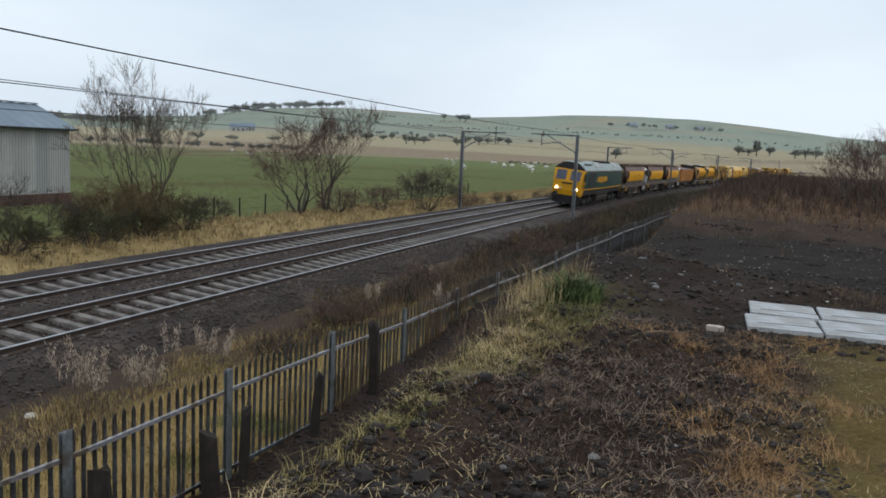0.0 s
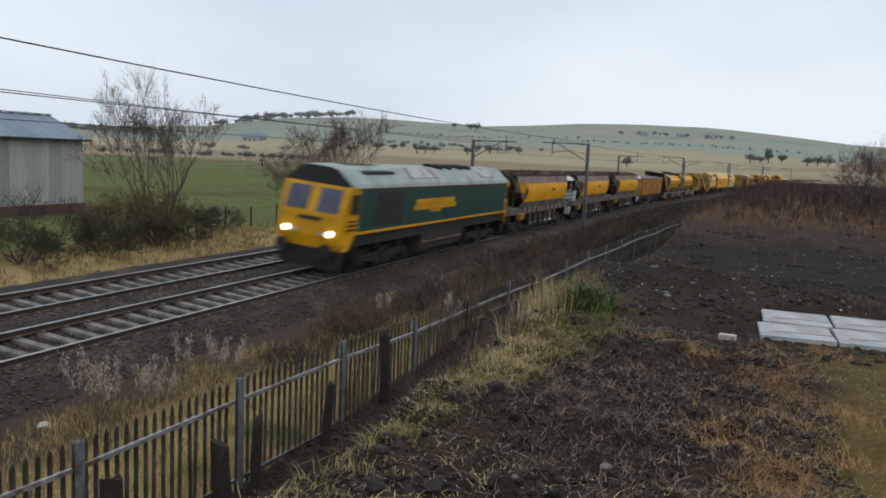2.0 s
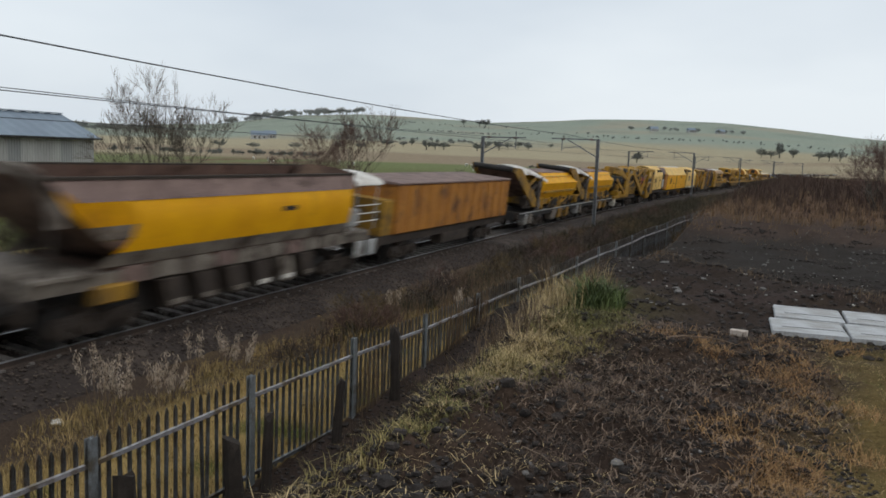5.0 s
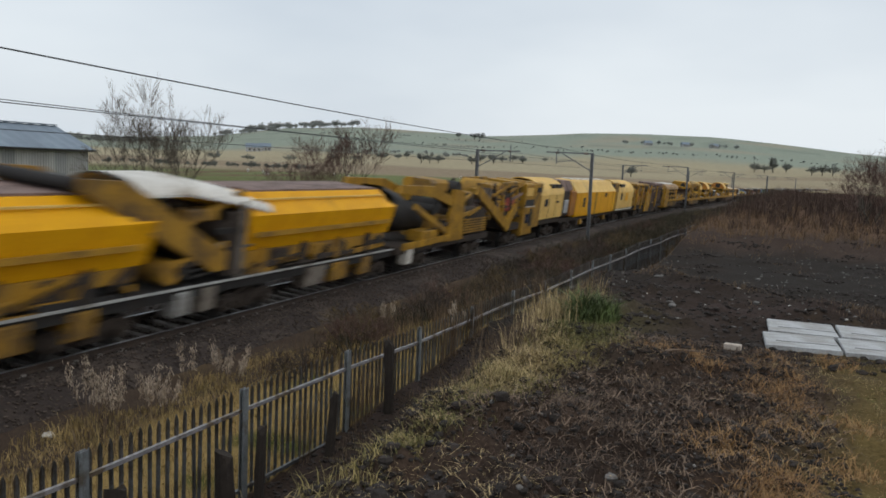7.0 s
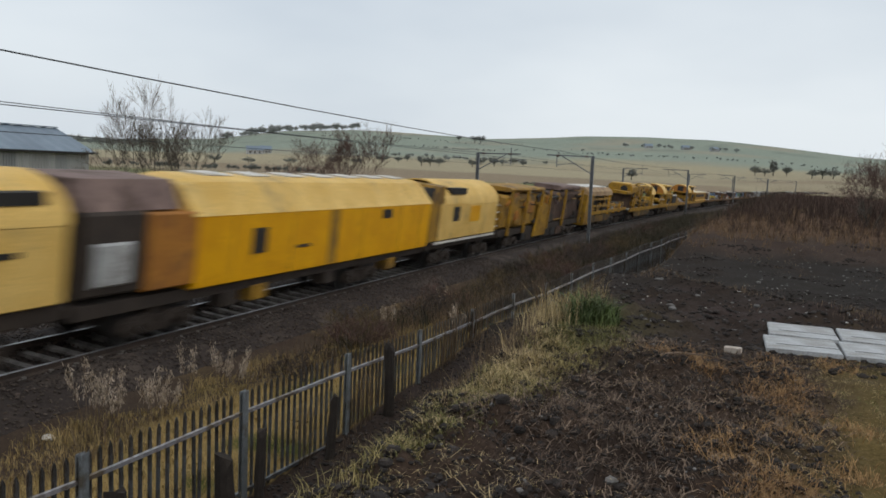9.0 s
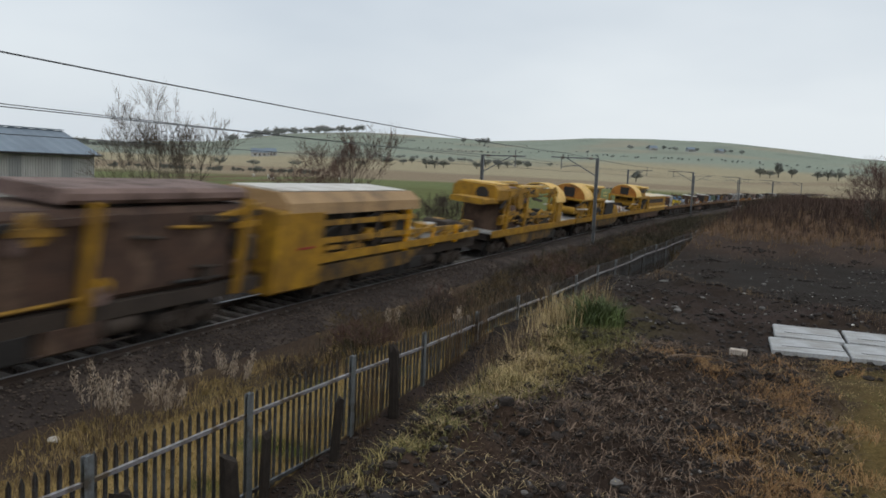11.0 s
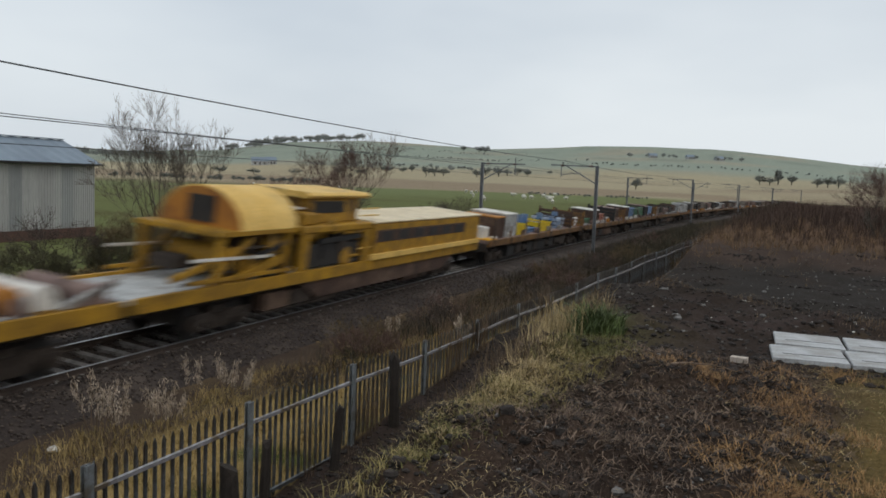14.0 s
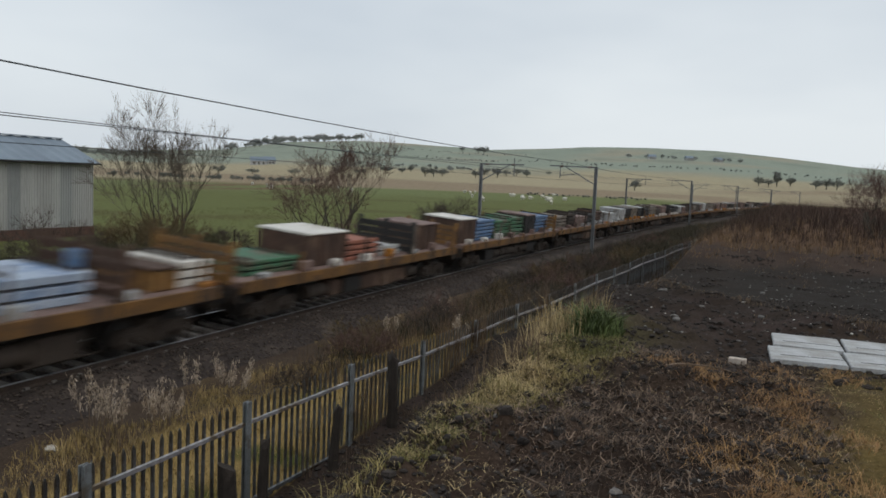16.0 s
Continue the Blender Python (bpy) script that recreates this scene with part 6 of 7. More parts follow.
def build_covered_unit():
    rl = Rolling("belt_machine", "yellow machine with a tan covered belt and open frame", "track machine", 196.0, 215.0, rise=0.88)
    rl.put("block", Shape().bevel_box(196.2, 198.9, -1.36, 1.36, 0.65, 3.35, 0.08), machine_yellow, "tall yellow side block")
    rl.put("block_line", Shape().box(197.4, 198.4, -1.38, -1.35, 2.0, 2.08), red_paint)
    rl.put("cover", Shape().prism([(-1.36, 3.2), (1.36, 3.2), (1.3, 3.6), (0.9, 3.92), (-0.9, 3.92), (-1.3, 3.6)], 196.8, 206.6), material("tan cover sheet", (0.36, 0.235, 0.12), (0.28, 0.18, 0.09), 0.8, 0.7, third=(0.18, 0.12, 0.07)), "tan sheet-metal cover")
    rl.put("cover_top", Shape().bevel_box(197.0, 206.0, -0.85, 0.85, 3.922, 3.98, 0.02), white_steel)
    for y in (-1, 1):
        rl.put("side_beam", Shape().beam((198.9, y * 1.3, 1.55), (214.6, y * 1.3, 1.6), 0.12, 0.3), machine_yellow, "yellow side beam")
        rl.put("middle_beam", Shape().beam((198.9, y * 1.25, 2.2), (211.0, y * 1.25, 2.1), 0.1, 0.2), yellow_dirty)
        rl.put("upper_beam", Shape().beam((198.9, y * 1.25, 2.85), (206.4, y * 1.25, 2.85), 0.1, 0.2), yellow_dirty)
        for u in (200.6, 203.0, 205.8, 208.6, 211.5):
            rl.put("post", Shape().beam((u, y * 1.25, 1.3), (u, y * 1.25, 3.2 if u < 206 else 2.2), 0.12, 0.22), yellow if u > 205 else grime)
        rl.put("belly_beam", Shape().slab([(199.0, 0.75), (206.0, 0.75), (207.6, 1.3), (199.0, 1.3)], y * 1.25 - 0.06, y * 1.25 + 0.06), shaded_grimy_yellow)
    # Solid dark block in place of the shade in the openings below the cover.
    rl.put("dark_core", Shape().bevel_box(199.0, 206.0, -0.9, 0.9, 1.3, 3.15, 0.1), dark_steel)
    for i in range(6):
        u = 206.4 + i * 1.35
        rl.put("roller", Shape().rod((u, -1.15, 1.9 - 0.04 * i), (u, 1.15, 1.9 - 0.04 * i), 0.17, 14), white_steel if i % 2 else grey_steel, "pale steel roller")
    rl.put("belt", Shape().box(206.2, 214.2, -0.95, 0.95, 1.62, 1.75), grey_steel)
    clutter(rl, 206.5, 214, (1.4, 2.3), 8, [yellow_dirty, machine_yellow, grime, grey_steel], 26)
    clutter(rl, 199.0, 206.5, (1.4, 3.1), 9, [yellow_dirty, machine_yellow, grime, dark_steel], 26)
    rl.put("frame", Shape().box(196.2, 214.8, -1.1, 1.1, 0.9, 1.3), grime)
    add_shading_undergear(rl, 202.1, 209.9, 2)
    for u in (200.2, 211.8):
        add_bogie(rl, u)


def hooded_section(rl, a, b, ztop=4.08):
    """A barrel hood with a plated face, on legs with hand rails."""
    roof = Shape()
    vault(roof, a + 3.5, b, 2.95, ztop, 1.36, 12)
    rl.put("hood", roof, yellow_pale, "faded yellow barrel hood")
    face = Shape()
    pts = [(1.33 * math.cos(math.pi * i / 12), 2.95 + (ztop - 3.0) * math.sin(math.pi * i / 12)) for i in range(13)]
    face.prism(pts, a + 3.45, a + 3.52)
    rl.put("hood_face", face, orange_box, "orange-yellow end plate")
    rl.put("opening", Shape().box(a + 3.40, a + 3.46, -0.5, 0.35, 3.05, 3.8), dark_steel)
    rl.put("skirt", Shape().box(a + 2.6, b, -1.36, 1.36, 2.82, 2.95), machine_yellow)
    for y in (-1, 1):
        for u in (a + 2.8, b - 0.3):
            rl.put("leg", Shape().beam((u, y * 1.22, 1.2), (u, y * 1.22, 2.85), 0.14, 0.2), machine_yellow)
        rl.put("hand_rail", Shape().beam((a + 1.6, y * 1.3, 2.25), (b - 1.2, y * 1.3, 2.15), 0.05, 0.08), white_steel)
        rl.put("lower_rail", Shape().beam((a + 1.6, y * 1.3, 1.65), (b, y * 1.3, 1.65), 0.06, 0.1), machine_yellow)
        rl.put("diagonal", Shape().beam((a + 2.0, y * 1.22, 1.3), ((a + b) / 2 + 1, y * 1.22, 2.7), 0.08, 0.14), yellow_dirty)
    clutter(rl, a + 1.0, b, (1.4, 2.8), int(a) + 1, [yellow_dirty, machine_yellow, grime, dark_steel], 20)
    rl.put("winch", Shape().rod((b - 1.4, -0.9, 2.2), (b - 1.4, 0.9, 2.2), 0.5, 16), grime)
    rl.put("dark_box", Shape().bevel_box(b - 1.0, b - 0.2, -1.1, 1.1, 1.2, 2.7, 0.06), dark_steel)


def upper_cab(rl, a, b, ztop=4.0):
    rl.put("cab_roof", Shape().bevel_box(a + 0.6, b, -1.1, 1.1, ztop - 0.2, ztop, 0.08), yellow_pale, "pale cab roof")
    rl.put("cab_shell", Shape().bevel_box(a + 0.9, b - 0.6, -0.95, 0.95, 2.95, ztop - 0.2, 0.05), yellow_dirty)
    rl.put("cab_window", Shape().box(a + 1.2, b - 1.6, -0.97, -0.94, 3.3, ztop - 0.3), dark_steel)
    clutter(rl, a, b, (1.4, 3.1), int(a), [yellow_dirty, machine_yellow, grime, dark_steel], 22)
    rl.put("deck", Shape().bevel_box(a, b, -1.33, 1.33, 2.7, 2.95, 0.04), machine_yellow, "yellow upper deck")
    rl.put("seat_box", Shape().bevel_box(a + 0.2, a + 1.1, -1.2, 0.2, 2.95, 3.35, 0.05), machine_yellow)
    rl.put("pale_lid", Shape().bevel_box(a + 0.3, a + 1.3, -0.8, 0.4, 3.4, 3.47, 0.02), white_steel)
    for u in (a + 0.3, b - 0.3):
        rl.put("leg", Shape().beam((u, -1.22, 1.2), (u, -1.22, 2.7), 0.2, 0.4), machine_yellow)
        rl.put("leg", Shape().beam((u, 1.22, 1.2), (u, 1.22, 2.7), 0.2, 0.4), machine_yellow)
    for z in (2.0, 3.2, 3.45):
        rl.put("rail", Shape().beam((b - 0.8, -1.25, z), (b + 0.5, -1.25, z), 0.04, 0.05), yellow_pale)
    rl.put("brown_panel", Shape().bevel_box(a + 0.7, b - 0.6, -1.15, -0.5, 1.5, 2.3, 0.05), dark_steel)


def gantry_base(rl, a, b, deep0, deep1, belly=shaded_grimy_yellow):
    rl.put("deck_plate", Shape().box(a, b, -1.25, 1.25, 1.32, 1.42), grey_steel, "pale grey deck plate")
    for y in (-1, 1):
        rl.put("edge_beam", Shape().box(a, b, y * 1.3 - 0.06, y * 1.3 + 0.06, 1.14, 1.5), machine_yellow, "yellow edge beam")
        rl.put("belly_beam", Shape().slab([(deep0, 0.56), (deep1, 0.56), (deep1 + 1.6, 1.14), (deep0 - 1.2, 1.14)], y * 1.22 - 0.05, y * 1.22 + 0.05), belly, "deep lower beam")
    rl.put("frame", Shape().box(a + 0.2, b - 0.2, -1.0, 1.0, 0.95, 1.32), grime)


def build_gantries():
    rl = Rolling("gantry_machine", "yellow track-handling machine with a long open gantry", "track machine", 215.0, 236.4, "gantry machines of the cleaning train")
    gantry_base(rl, 217.0, 236.2, 220.5, 229.0)
    rl.put("head", Shape().bevel_box(217.2, 219.6, -1.25, 1.25, 2.95, 4.0, 0.25), machine_yellow, "yellow machine head")
    rl.put("head_top", Shape().bevel_box(217.6, 220.0, -1.0, 1.0, 4.0, 4.08, 0.03), yellow_pale)
    rl.put("head_port", Shape().rod((217.12, -0.4, 3.5), (217.3, -0.4, 3.5), 0.36, 14), dark_steel)
    rl.put("jib", Shape().bevel_box(215.2, 217.6, -1.2, 0.6, 3.0, 3.3, 0.05), machine_yellow)
    rl.put("collar", Shape().rod((221.5, -1.28, 3.2), (221.5, 1.28, 3.2), 0.6, 18), machine_yellow, "round yellow drive collar")
    # Solid dark fill below the machine head.
    rl.put("dark_core", Shape().bevel_box(218.4, 222.6, -0.95, 0.95, 1.4, 3.0, 0.1), rust_in)
    for y in (-1, 1):
        rl.put("top_girder", Shape().beam((219.0, y * 1.15, 3.72), (230.0, y * 1.15, 3.72), 0.14, 0.22), yellow_dirty)
        rl.put("top_rail", Shape().beam((222.0, y * 1.0, 3.95), (227.5, y * 1.0, 3.95), 0.3, 0.1), yellow_pale)
        rl.put("mid_rail", Shape().beam((222.4, y * 1.2, 2.1), (230.0, y * 1.2, 1.9), 0.1, 0.14), machine_yellow)
        for u in (219.4, 223.0, 229.8):
            rl.put("leg", Shape().beam((u, y * 1.2, 1.4), (u, y * 1.2, 3.7), 0.2, 0.34), machine_yellow)
    clutter(rl, 218.5, 229.5, (1.45, 2.4), 21, [yellow_dirty, machine_yellow, grime, dark_steel], 44)
    clutter(rl, 220.0, 229.5, (3.2, 3.9), 23, [yellow_dirty, machine_yellow, grime], 18, ("beam", "pipe", "beam", "casing"))
    clutter(rl, 217.5, 223.5, (2.0, 3.9), 22, [yellow_dirty, machine_yellow, rust_rim, dark_steel], 26)
    roof = Shape()
    vault(roof, 229.6, 232.2, 2.9, 4.1, 1.37, 12)
    rl.put("hood", roof, yellow_pale, "faded yellow barrel hood")
    for y in (-1, 1):
        rl.put("hood_leg", Shape().bevel_box(230.4, 231.6, y * 1.25 - 0.1, y * 1.25 + 0.1, 1.4, 2.95, 0.03), machine_yellow)
    rl.put("white_panel", Shape().bevel_box(231.2, 231.9, -1.32, -1.1, 1.45, 2.1, 0.02), white_steel)
    add_shading_undergear(rl, 220.7, 231.4, 3)
    for u in (218.8, 233.4):
        add_bogie(rl, u)
    rl = Rolling("gantry_machine", "yellow hooded gantry carrier with a cab and white-topped box", "track machine", 234.4, 257.4, "gantry machines of the cleaning train")
    gantry_base(rl, 236.6, 257.2, 244.0, 252.0)
    hooded_section(rl, 234.9, 241.2)
    upper_cab(rl, 241.6, 246.4)
    rl.put("box", Shape().bevel_box(247.0, 250.4, -1.3, 1.1, 1.45, 2.55, 0.04), dark_steel, "black box")
    rl.put("box_lid", Shape().bevel_box(246.9, 250.5, -1.33, 1.13, 2.55, 2.66, 0.03), white_steel, "white lid")
    rl.put("ramp", Shape().slab([(250.5, 1.5), (253.0, 1.5), (252.6, 1.9), (250.6, 2.4)], -1.3, 1.2), machine_yellow)
    for i in range(4):
        rl.put("hoop", Shape().rod((252.8 + i * 0.8, -1.15, 1.9 - i * 0.05), (252.8 + i * 0.8, 1.15, 1.9 - i * 0.05), 0.3, 16), white_steel if i % 2 else orange_box)
    clutter(rl, 250, 257, (1.45, 1.95), 31, [yellow_dirty, rust_rim, grey_steel], 10)
    add_shading_undergear(rl, 240.9, 252.7, 4)
    for u in (239.0, 254.6):
        add_bogie(rl, u)
    rl = Rolling("gantry_machine", "yellow hooded gantry carrier with a long white-topped cabin", "track machine", 257.4, 282.0, "gantry machines of the cleaning train")
    # rust_in darkens this belly beam to stand for the shadow below the ledge.
    gantry_base(rl, 257.6, 281.6, 266.0, 277.0, rust_in)
    hooded_section(rl, 257.9, 264.2)
    upper_cab(rl, 264.6, 269.4)
    rl.put("cabin", Shape().bevel_box(269.6, 281.4, -1.33, 1.33, 1.5, 2.88, 0.04), machine_yellow, "long low yellow cabin")
    rl.put("cabin_roof", Shape().bevel_box(269.5, 281.5, -1.36, 1.36, 2.88, 2.97, 0.03), cream_roof, "cream cabin roof")
    rl.put("ledge", Shape().box(269.4, 281.5, -1.44, -1.33, 1.52, 1.72), yellow_pale, "pale yellow ledge")
    rl.put("window_band", Shape().box(269.8, 279.4, -1.345, -1.325, 2.15, 2.62), rust_in)
    for i in range(6):
        rl.put("window", Shape().box(270.2 + i * 1.55, 271.2 + i * 1.55, -1.355, -1.335, 2.2, 2.56), dark_steel, "dark window")
    add_shading_undergear(rl, 263.1, 275.7, 5)
    for u in (261.2, 277.6):
        add_bogie(rl, u)


# Flat wagons and what lies on them
def build_flat(u0, u1):
    rl = Rolling("flat_wagon", "long low flat wagon with rusty brown side beams", "flat wagon", u0, u1, "flat wagons of the train")
    rl.put("deck", Shape().box(u0 + 0.4, u1 - 0.4, -1.3, 1.3, 1.28, 1.44), rust_rim, "worn timber deck")
    for y in (-1, 1):
        rl.put("side_beam", Shape().box(u0 + 0.4, u1 - 0.4, y * 1.34 - 0.05, y * 1.34 + 0.05, 1.14, 1.46), side_rust, "rusty brown side beam")
    for k in range(8):
        u = u0 + 1.2 + k * (u1 - u0 - 2.4) / 7
        for y in (-1, 1):
            h = 1.62 + 1.0 * (math.sin(u * 12.9 + y) > 0.2) * abs(math.sin(u * 3.7 + y))
            rl.put("stake", Shape().box(u - 0.05, u + 0.05, y * 1.33 - 0.035, y * 1.33 + 0.035, 1.46, h), (grime, side_rust, grey_frame)[k % 3])
        rl.put("strap_plate", Shape().box(u - 0.05, u + 0.05, -1.41, -1.385, 1.1, 1.5), grime)
        w = 0.35 + 0.3 * abs(math.sin(u * 5.1))
        rl.put("chock", Shape().bevel_box(u + 0.3, u + 0.3 + w, -1.2, -0.95, 1.44, 1.56 + 0.2 * abs(math.sin(u * 2.3)), 0.02), (orange_box, white_steel, rust_rim, grey_steel)[int(u * 7) % 4])
    add_shading_undergear(rl, u0 + 4.3, u1 - 4.3, int(u0))
    for u in (u0 + 2.4, u1 - 2.4):
        add_bogie(rl, u)
    add_buffers(rl, u0 + 0.4, -1)
    add_buffers(rl, u1 - 0.4, 1)


def load_box(name, label, category, a, b, h, mat, lid=None, half=0.9, z0=1.44):
    rl = Rolling(name, label, category, a, b)
    rl.put("body", Shape().bevel_box(a, b, -half, half, z0, z0 + h, 0.04), mat)
    n = max(2, int((b - a) / 0.7))
    for i in range(n + 1):
        u = a + 0.05 + i * (b - a - 0.1) / n
        rl.put("rib", Shape().box(u - 0.03, u + 0.03, -half - 0.04, -half, z0, z0 + h * 0.96), mat)
    rl.put("lid", Shape().bevel_box(a - 0.04, b + 0.04, -half - 0.05, half + 0.05, z0 + h, z0 + h + 0.07, 0.02), lid or mat)


def load_bin(label, a, b, h, mat, fill, half=0.95, z0=1.44):
    rl = Rolling("load_bin", label, "bin", a, b)
    for y in (-1, 1):
        rl.put("side", Shape().slab([(a + 0.15, z0), (b - 0.15, z0), (b, z0 + h), (a, z0 + h)], y * half - 0.04, y * half + 0.04), mat)
    for u in (a + 0.06, b - 0.06):
        rl.put("end", Shape().box(u - 0.04, u + 0.04, -half + 0.04, half - 0.04, z0, z0 + h), mat)
    rl.put("rim", Shape().box(a - 0.03, b + 0.03, -half - 0.07, -half - 0.04, z0 + h - 0.1, z0 + h + 0.02), mat)
    rl.put("fill", Shape().bevel_box(a + 0.12, b - 0.12, -half + 0.05, half - 0.05, z0 + 0.05, z0 + h * 0.8, 0.05), fill)


def load_stack(label, a, b, h, mat, layers, half=0.88, z0=1.44):
    rl = Rolling("load_stack", label, "stack", a, b)
    rnd = random.Random(int(a * 10))
    t = h / layers
    for i in range(layers):
        s = rnd.uniform(-0.08, 0.08)
        rl.put("layer", Shape().bevel_box(a + s, b + s, -half + rnd.uniform(0, 0.1), half, z0 + i * t, z0 + (i + 0.72) * t, 0.02), mat)
        for u in (a + 0.3, b - 0.4):
            rl.put("batten", Shape().box(u, u + 0.1, -half + 0.12, half, z0 + (i + 0.72) * t, z0 + (i + 1) * t), wood_dark)


def load_bulkhead(label, u, h, mat, z0=1.44):
    rl = Rolling("bulkhead", label, "bulkhead", u - 0.3, u + 0.3)
    for y in (-1.2, 0, 1.2):
        rl.put("post", Shape().box(u - 0.08, u + 0.08, y - 0.07, y + 0.07, z0, z0 + h + 0.15), mat)
    for i in range(4):
        rl.put("board", Shape().box(u - 0.04, u + 0.04, -1.28, 1.28, z0 + 0.05 + i * h / 4, z0 + (i + 0.92) * h / 4), mat)


def build_flats():
    starts = [283.0, 306.1, 324.1, 343.1, 362.1, 381.1, 400.1, 419.1, 438.1, 457.1, 476.1, 495.1, 514.1, 533.1, 552.1]
    for a, b in zip(starts, starts[1:]):
        build_flat(a, b - 0.3)
    load_box("container", "grey steel container with a white top", "container", 286.8, 289.0, 1.3, grey_steel, white_steel, 1.0)
    load_box("cabinet", "dark rusty cabinet beside a grey container", "cabinet", 285.3, 286.7, 1.15, rust_in, orange_box, 1.0)
    rl = Rolling("equipment_case", "pale equipment case at a wagon end", "case", 283.6, 285.0)
    rl.put("case", Shape().bevel_box(283.8, 284.7, -0.8, 0.6, 1.44, 2.1, 0.06), white_steel)
    rl.put("stand", Shape().bevel_box(283.6, 285.0, -1.2, 1.0, 1.44, 1.5, 0.02), yellow)
    load_bin("bright yellow open bin with scrap inside", 289.2, 291.6, 0.62, bright_yellow, grime)
    load_stack("stack of blue steel sections with pale sheeting", 291.8, 294.2, 0.35, blue_paint, 2)
    load_bin("bright yellow open bin filled with pale stone", 294.0 + 0.3, 297.1, 0.6, bright_yellow, stone_mat)
    load_stack("pale sheeted stack on blue bearers", 299.0, 301.4, 0.8, pale_blue, 3)
    load_bulkhead("dark rusty bulkhead of a flat wagon", 302.0, 1.2, rust_in)
    load_box("tool_crate", "tan wooden tool crate with rusty lid", "crate", 303.3, 304.2, 0.55, timber_tan, rust_in)
    load_stack("pale grey bags stacked on a pallet", 304.4, 305.6, 0.75, white_steel, 3)
    load_bulkhead("tall tan timber bulkhead of a flat wagon", 306.0, 1.05, timber_tan)
    load_stack("green painted steel sections in a low stack", 307.3, 310.1, 0.5, green_paint, 3)
    load_box("scrap_box", "dark brown steel box with a pale lid", "box", 310.5, 313.1, 1.1, rust_in, white_steel)
    load_stack("stack of salmon-red slatted pallets", 313.3, 315.9, 0.8, salmon, 4)
    load_stack("low stack of pale grey steel bars", 316.1, 317.9, 0.45, grey_steel, 2)
    load_bulkhead("dark rusty bulkhead with white posts", 318.3, 1.2, dark_steel)
    load_box("scrap_box", "dark brown box beside a bulkhead", "box", 319.3, 321.7, 1.1, rust_in, rust_rim)
    load_bulkhead("tan timber bulkhead near a coupling", 323.3, 1.0, timber_tan)
    load_box("scrap_box", "brown box with a white lid", "box", 324.6, 327.0, 1.2, rust_in, white_steel)
    load_stack("stack of pale blue slatted pallets", 327.2, 330.1, 1.15, blue_paint, 6)
    load_stack("stack of green slatted pallets", 330.4, 333.1, 1.05, green_paint, 5)
    load_stack("taller stack of green slatted pallets", 333.3, 335.9, 1.15, green_paint, 5)
    load_box("scrap_box", "dark box with a short pipe on top", "box", 336.1, 338.3, 1.15, dark_steel, rust_rim)
    load_stack("stack of mid blue slatted pallets", 338.5, 341.5, 1.15, blue_paint, 5)
    load_bulkhead("tan timber bulkhead at the wagon end", 342.3, 1.0, timber_tan)
    for u in (292.6, 294.0, 297.6, 301.7):
        st = Rolling("blue_stanchion", "upright blue steel stanchion on a flat wagon", "stanchion", u, u + 0.2, "blue stanchions on the flat wagon")
        st.put("post", Shape().bevel_box(u, u + 0.16, -0.2, 0.2, 1.44, 2.5, 0.02), blue_paint)
        st.put("foot", Shape().box(u - 0.15, u + 0.3, -0.35, 0.35, 1.44, 1.5), grime)
    rnd = random.Random(12)
    dull = [(grey_steel, "pale grey"), (rust_in, "rusty brown"), (grime, "grimy dark"), (dark_steel, "dark steel"), (rust_rim, "mauve-brown"), (grey_frame, "dusty grey")]
    for a, b in zip(starts[3:], starts[4:]):
        u = a + 0.8
        while u < b - 3.0:
            w = rnd.uniform(2.2, 4.6)
            w = min(w, b - 1.2 - u)
            mt, word = rnd.choice(dull)
            if rnd.random() < 0.55:
                load_stack("stack of " + word + " steel track panels on a wagon", u, u + w, rnd.uniform(0.8, 1.3), mt, rnd.choice((3, 4, 5)))
            else:
                load_box("scrap_box", word + " steel box standing on a wagon", "box", u, u + w, rnd.uniform(0.9, 1.3), mt, rnd.choice((rust_rim, grey_steel, mt)))
            u += w + 0.35


build_locomotive()
build_hopper(20.7, True)
build_hopper(37.0, False)
build_hopper(53.1, True)
build_box_wagon()
build_conveyor_unit(88.3, 101.9)
build_conveyor_unit(101.9, 115.9)
build_chute_unit()
build_excavating_unit()
build_power_van()
build_screening_unit()
build_covered_unit()
build_gantries()
build_flats()


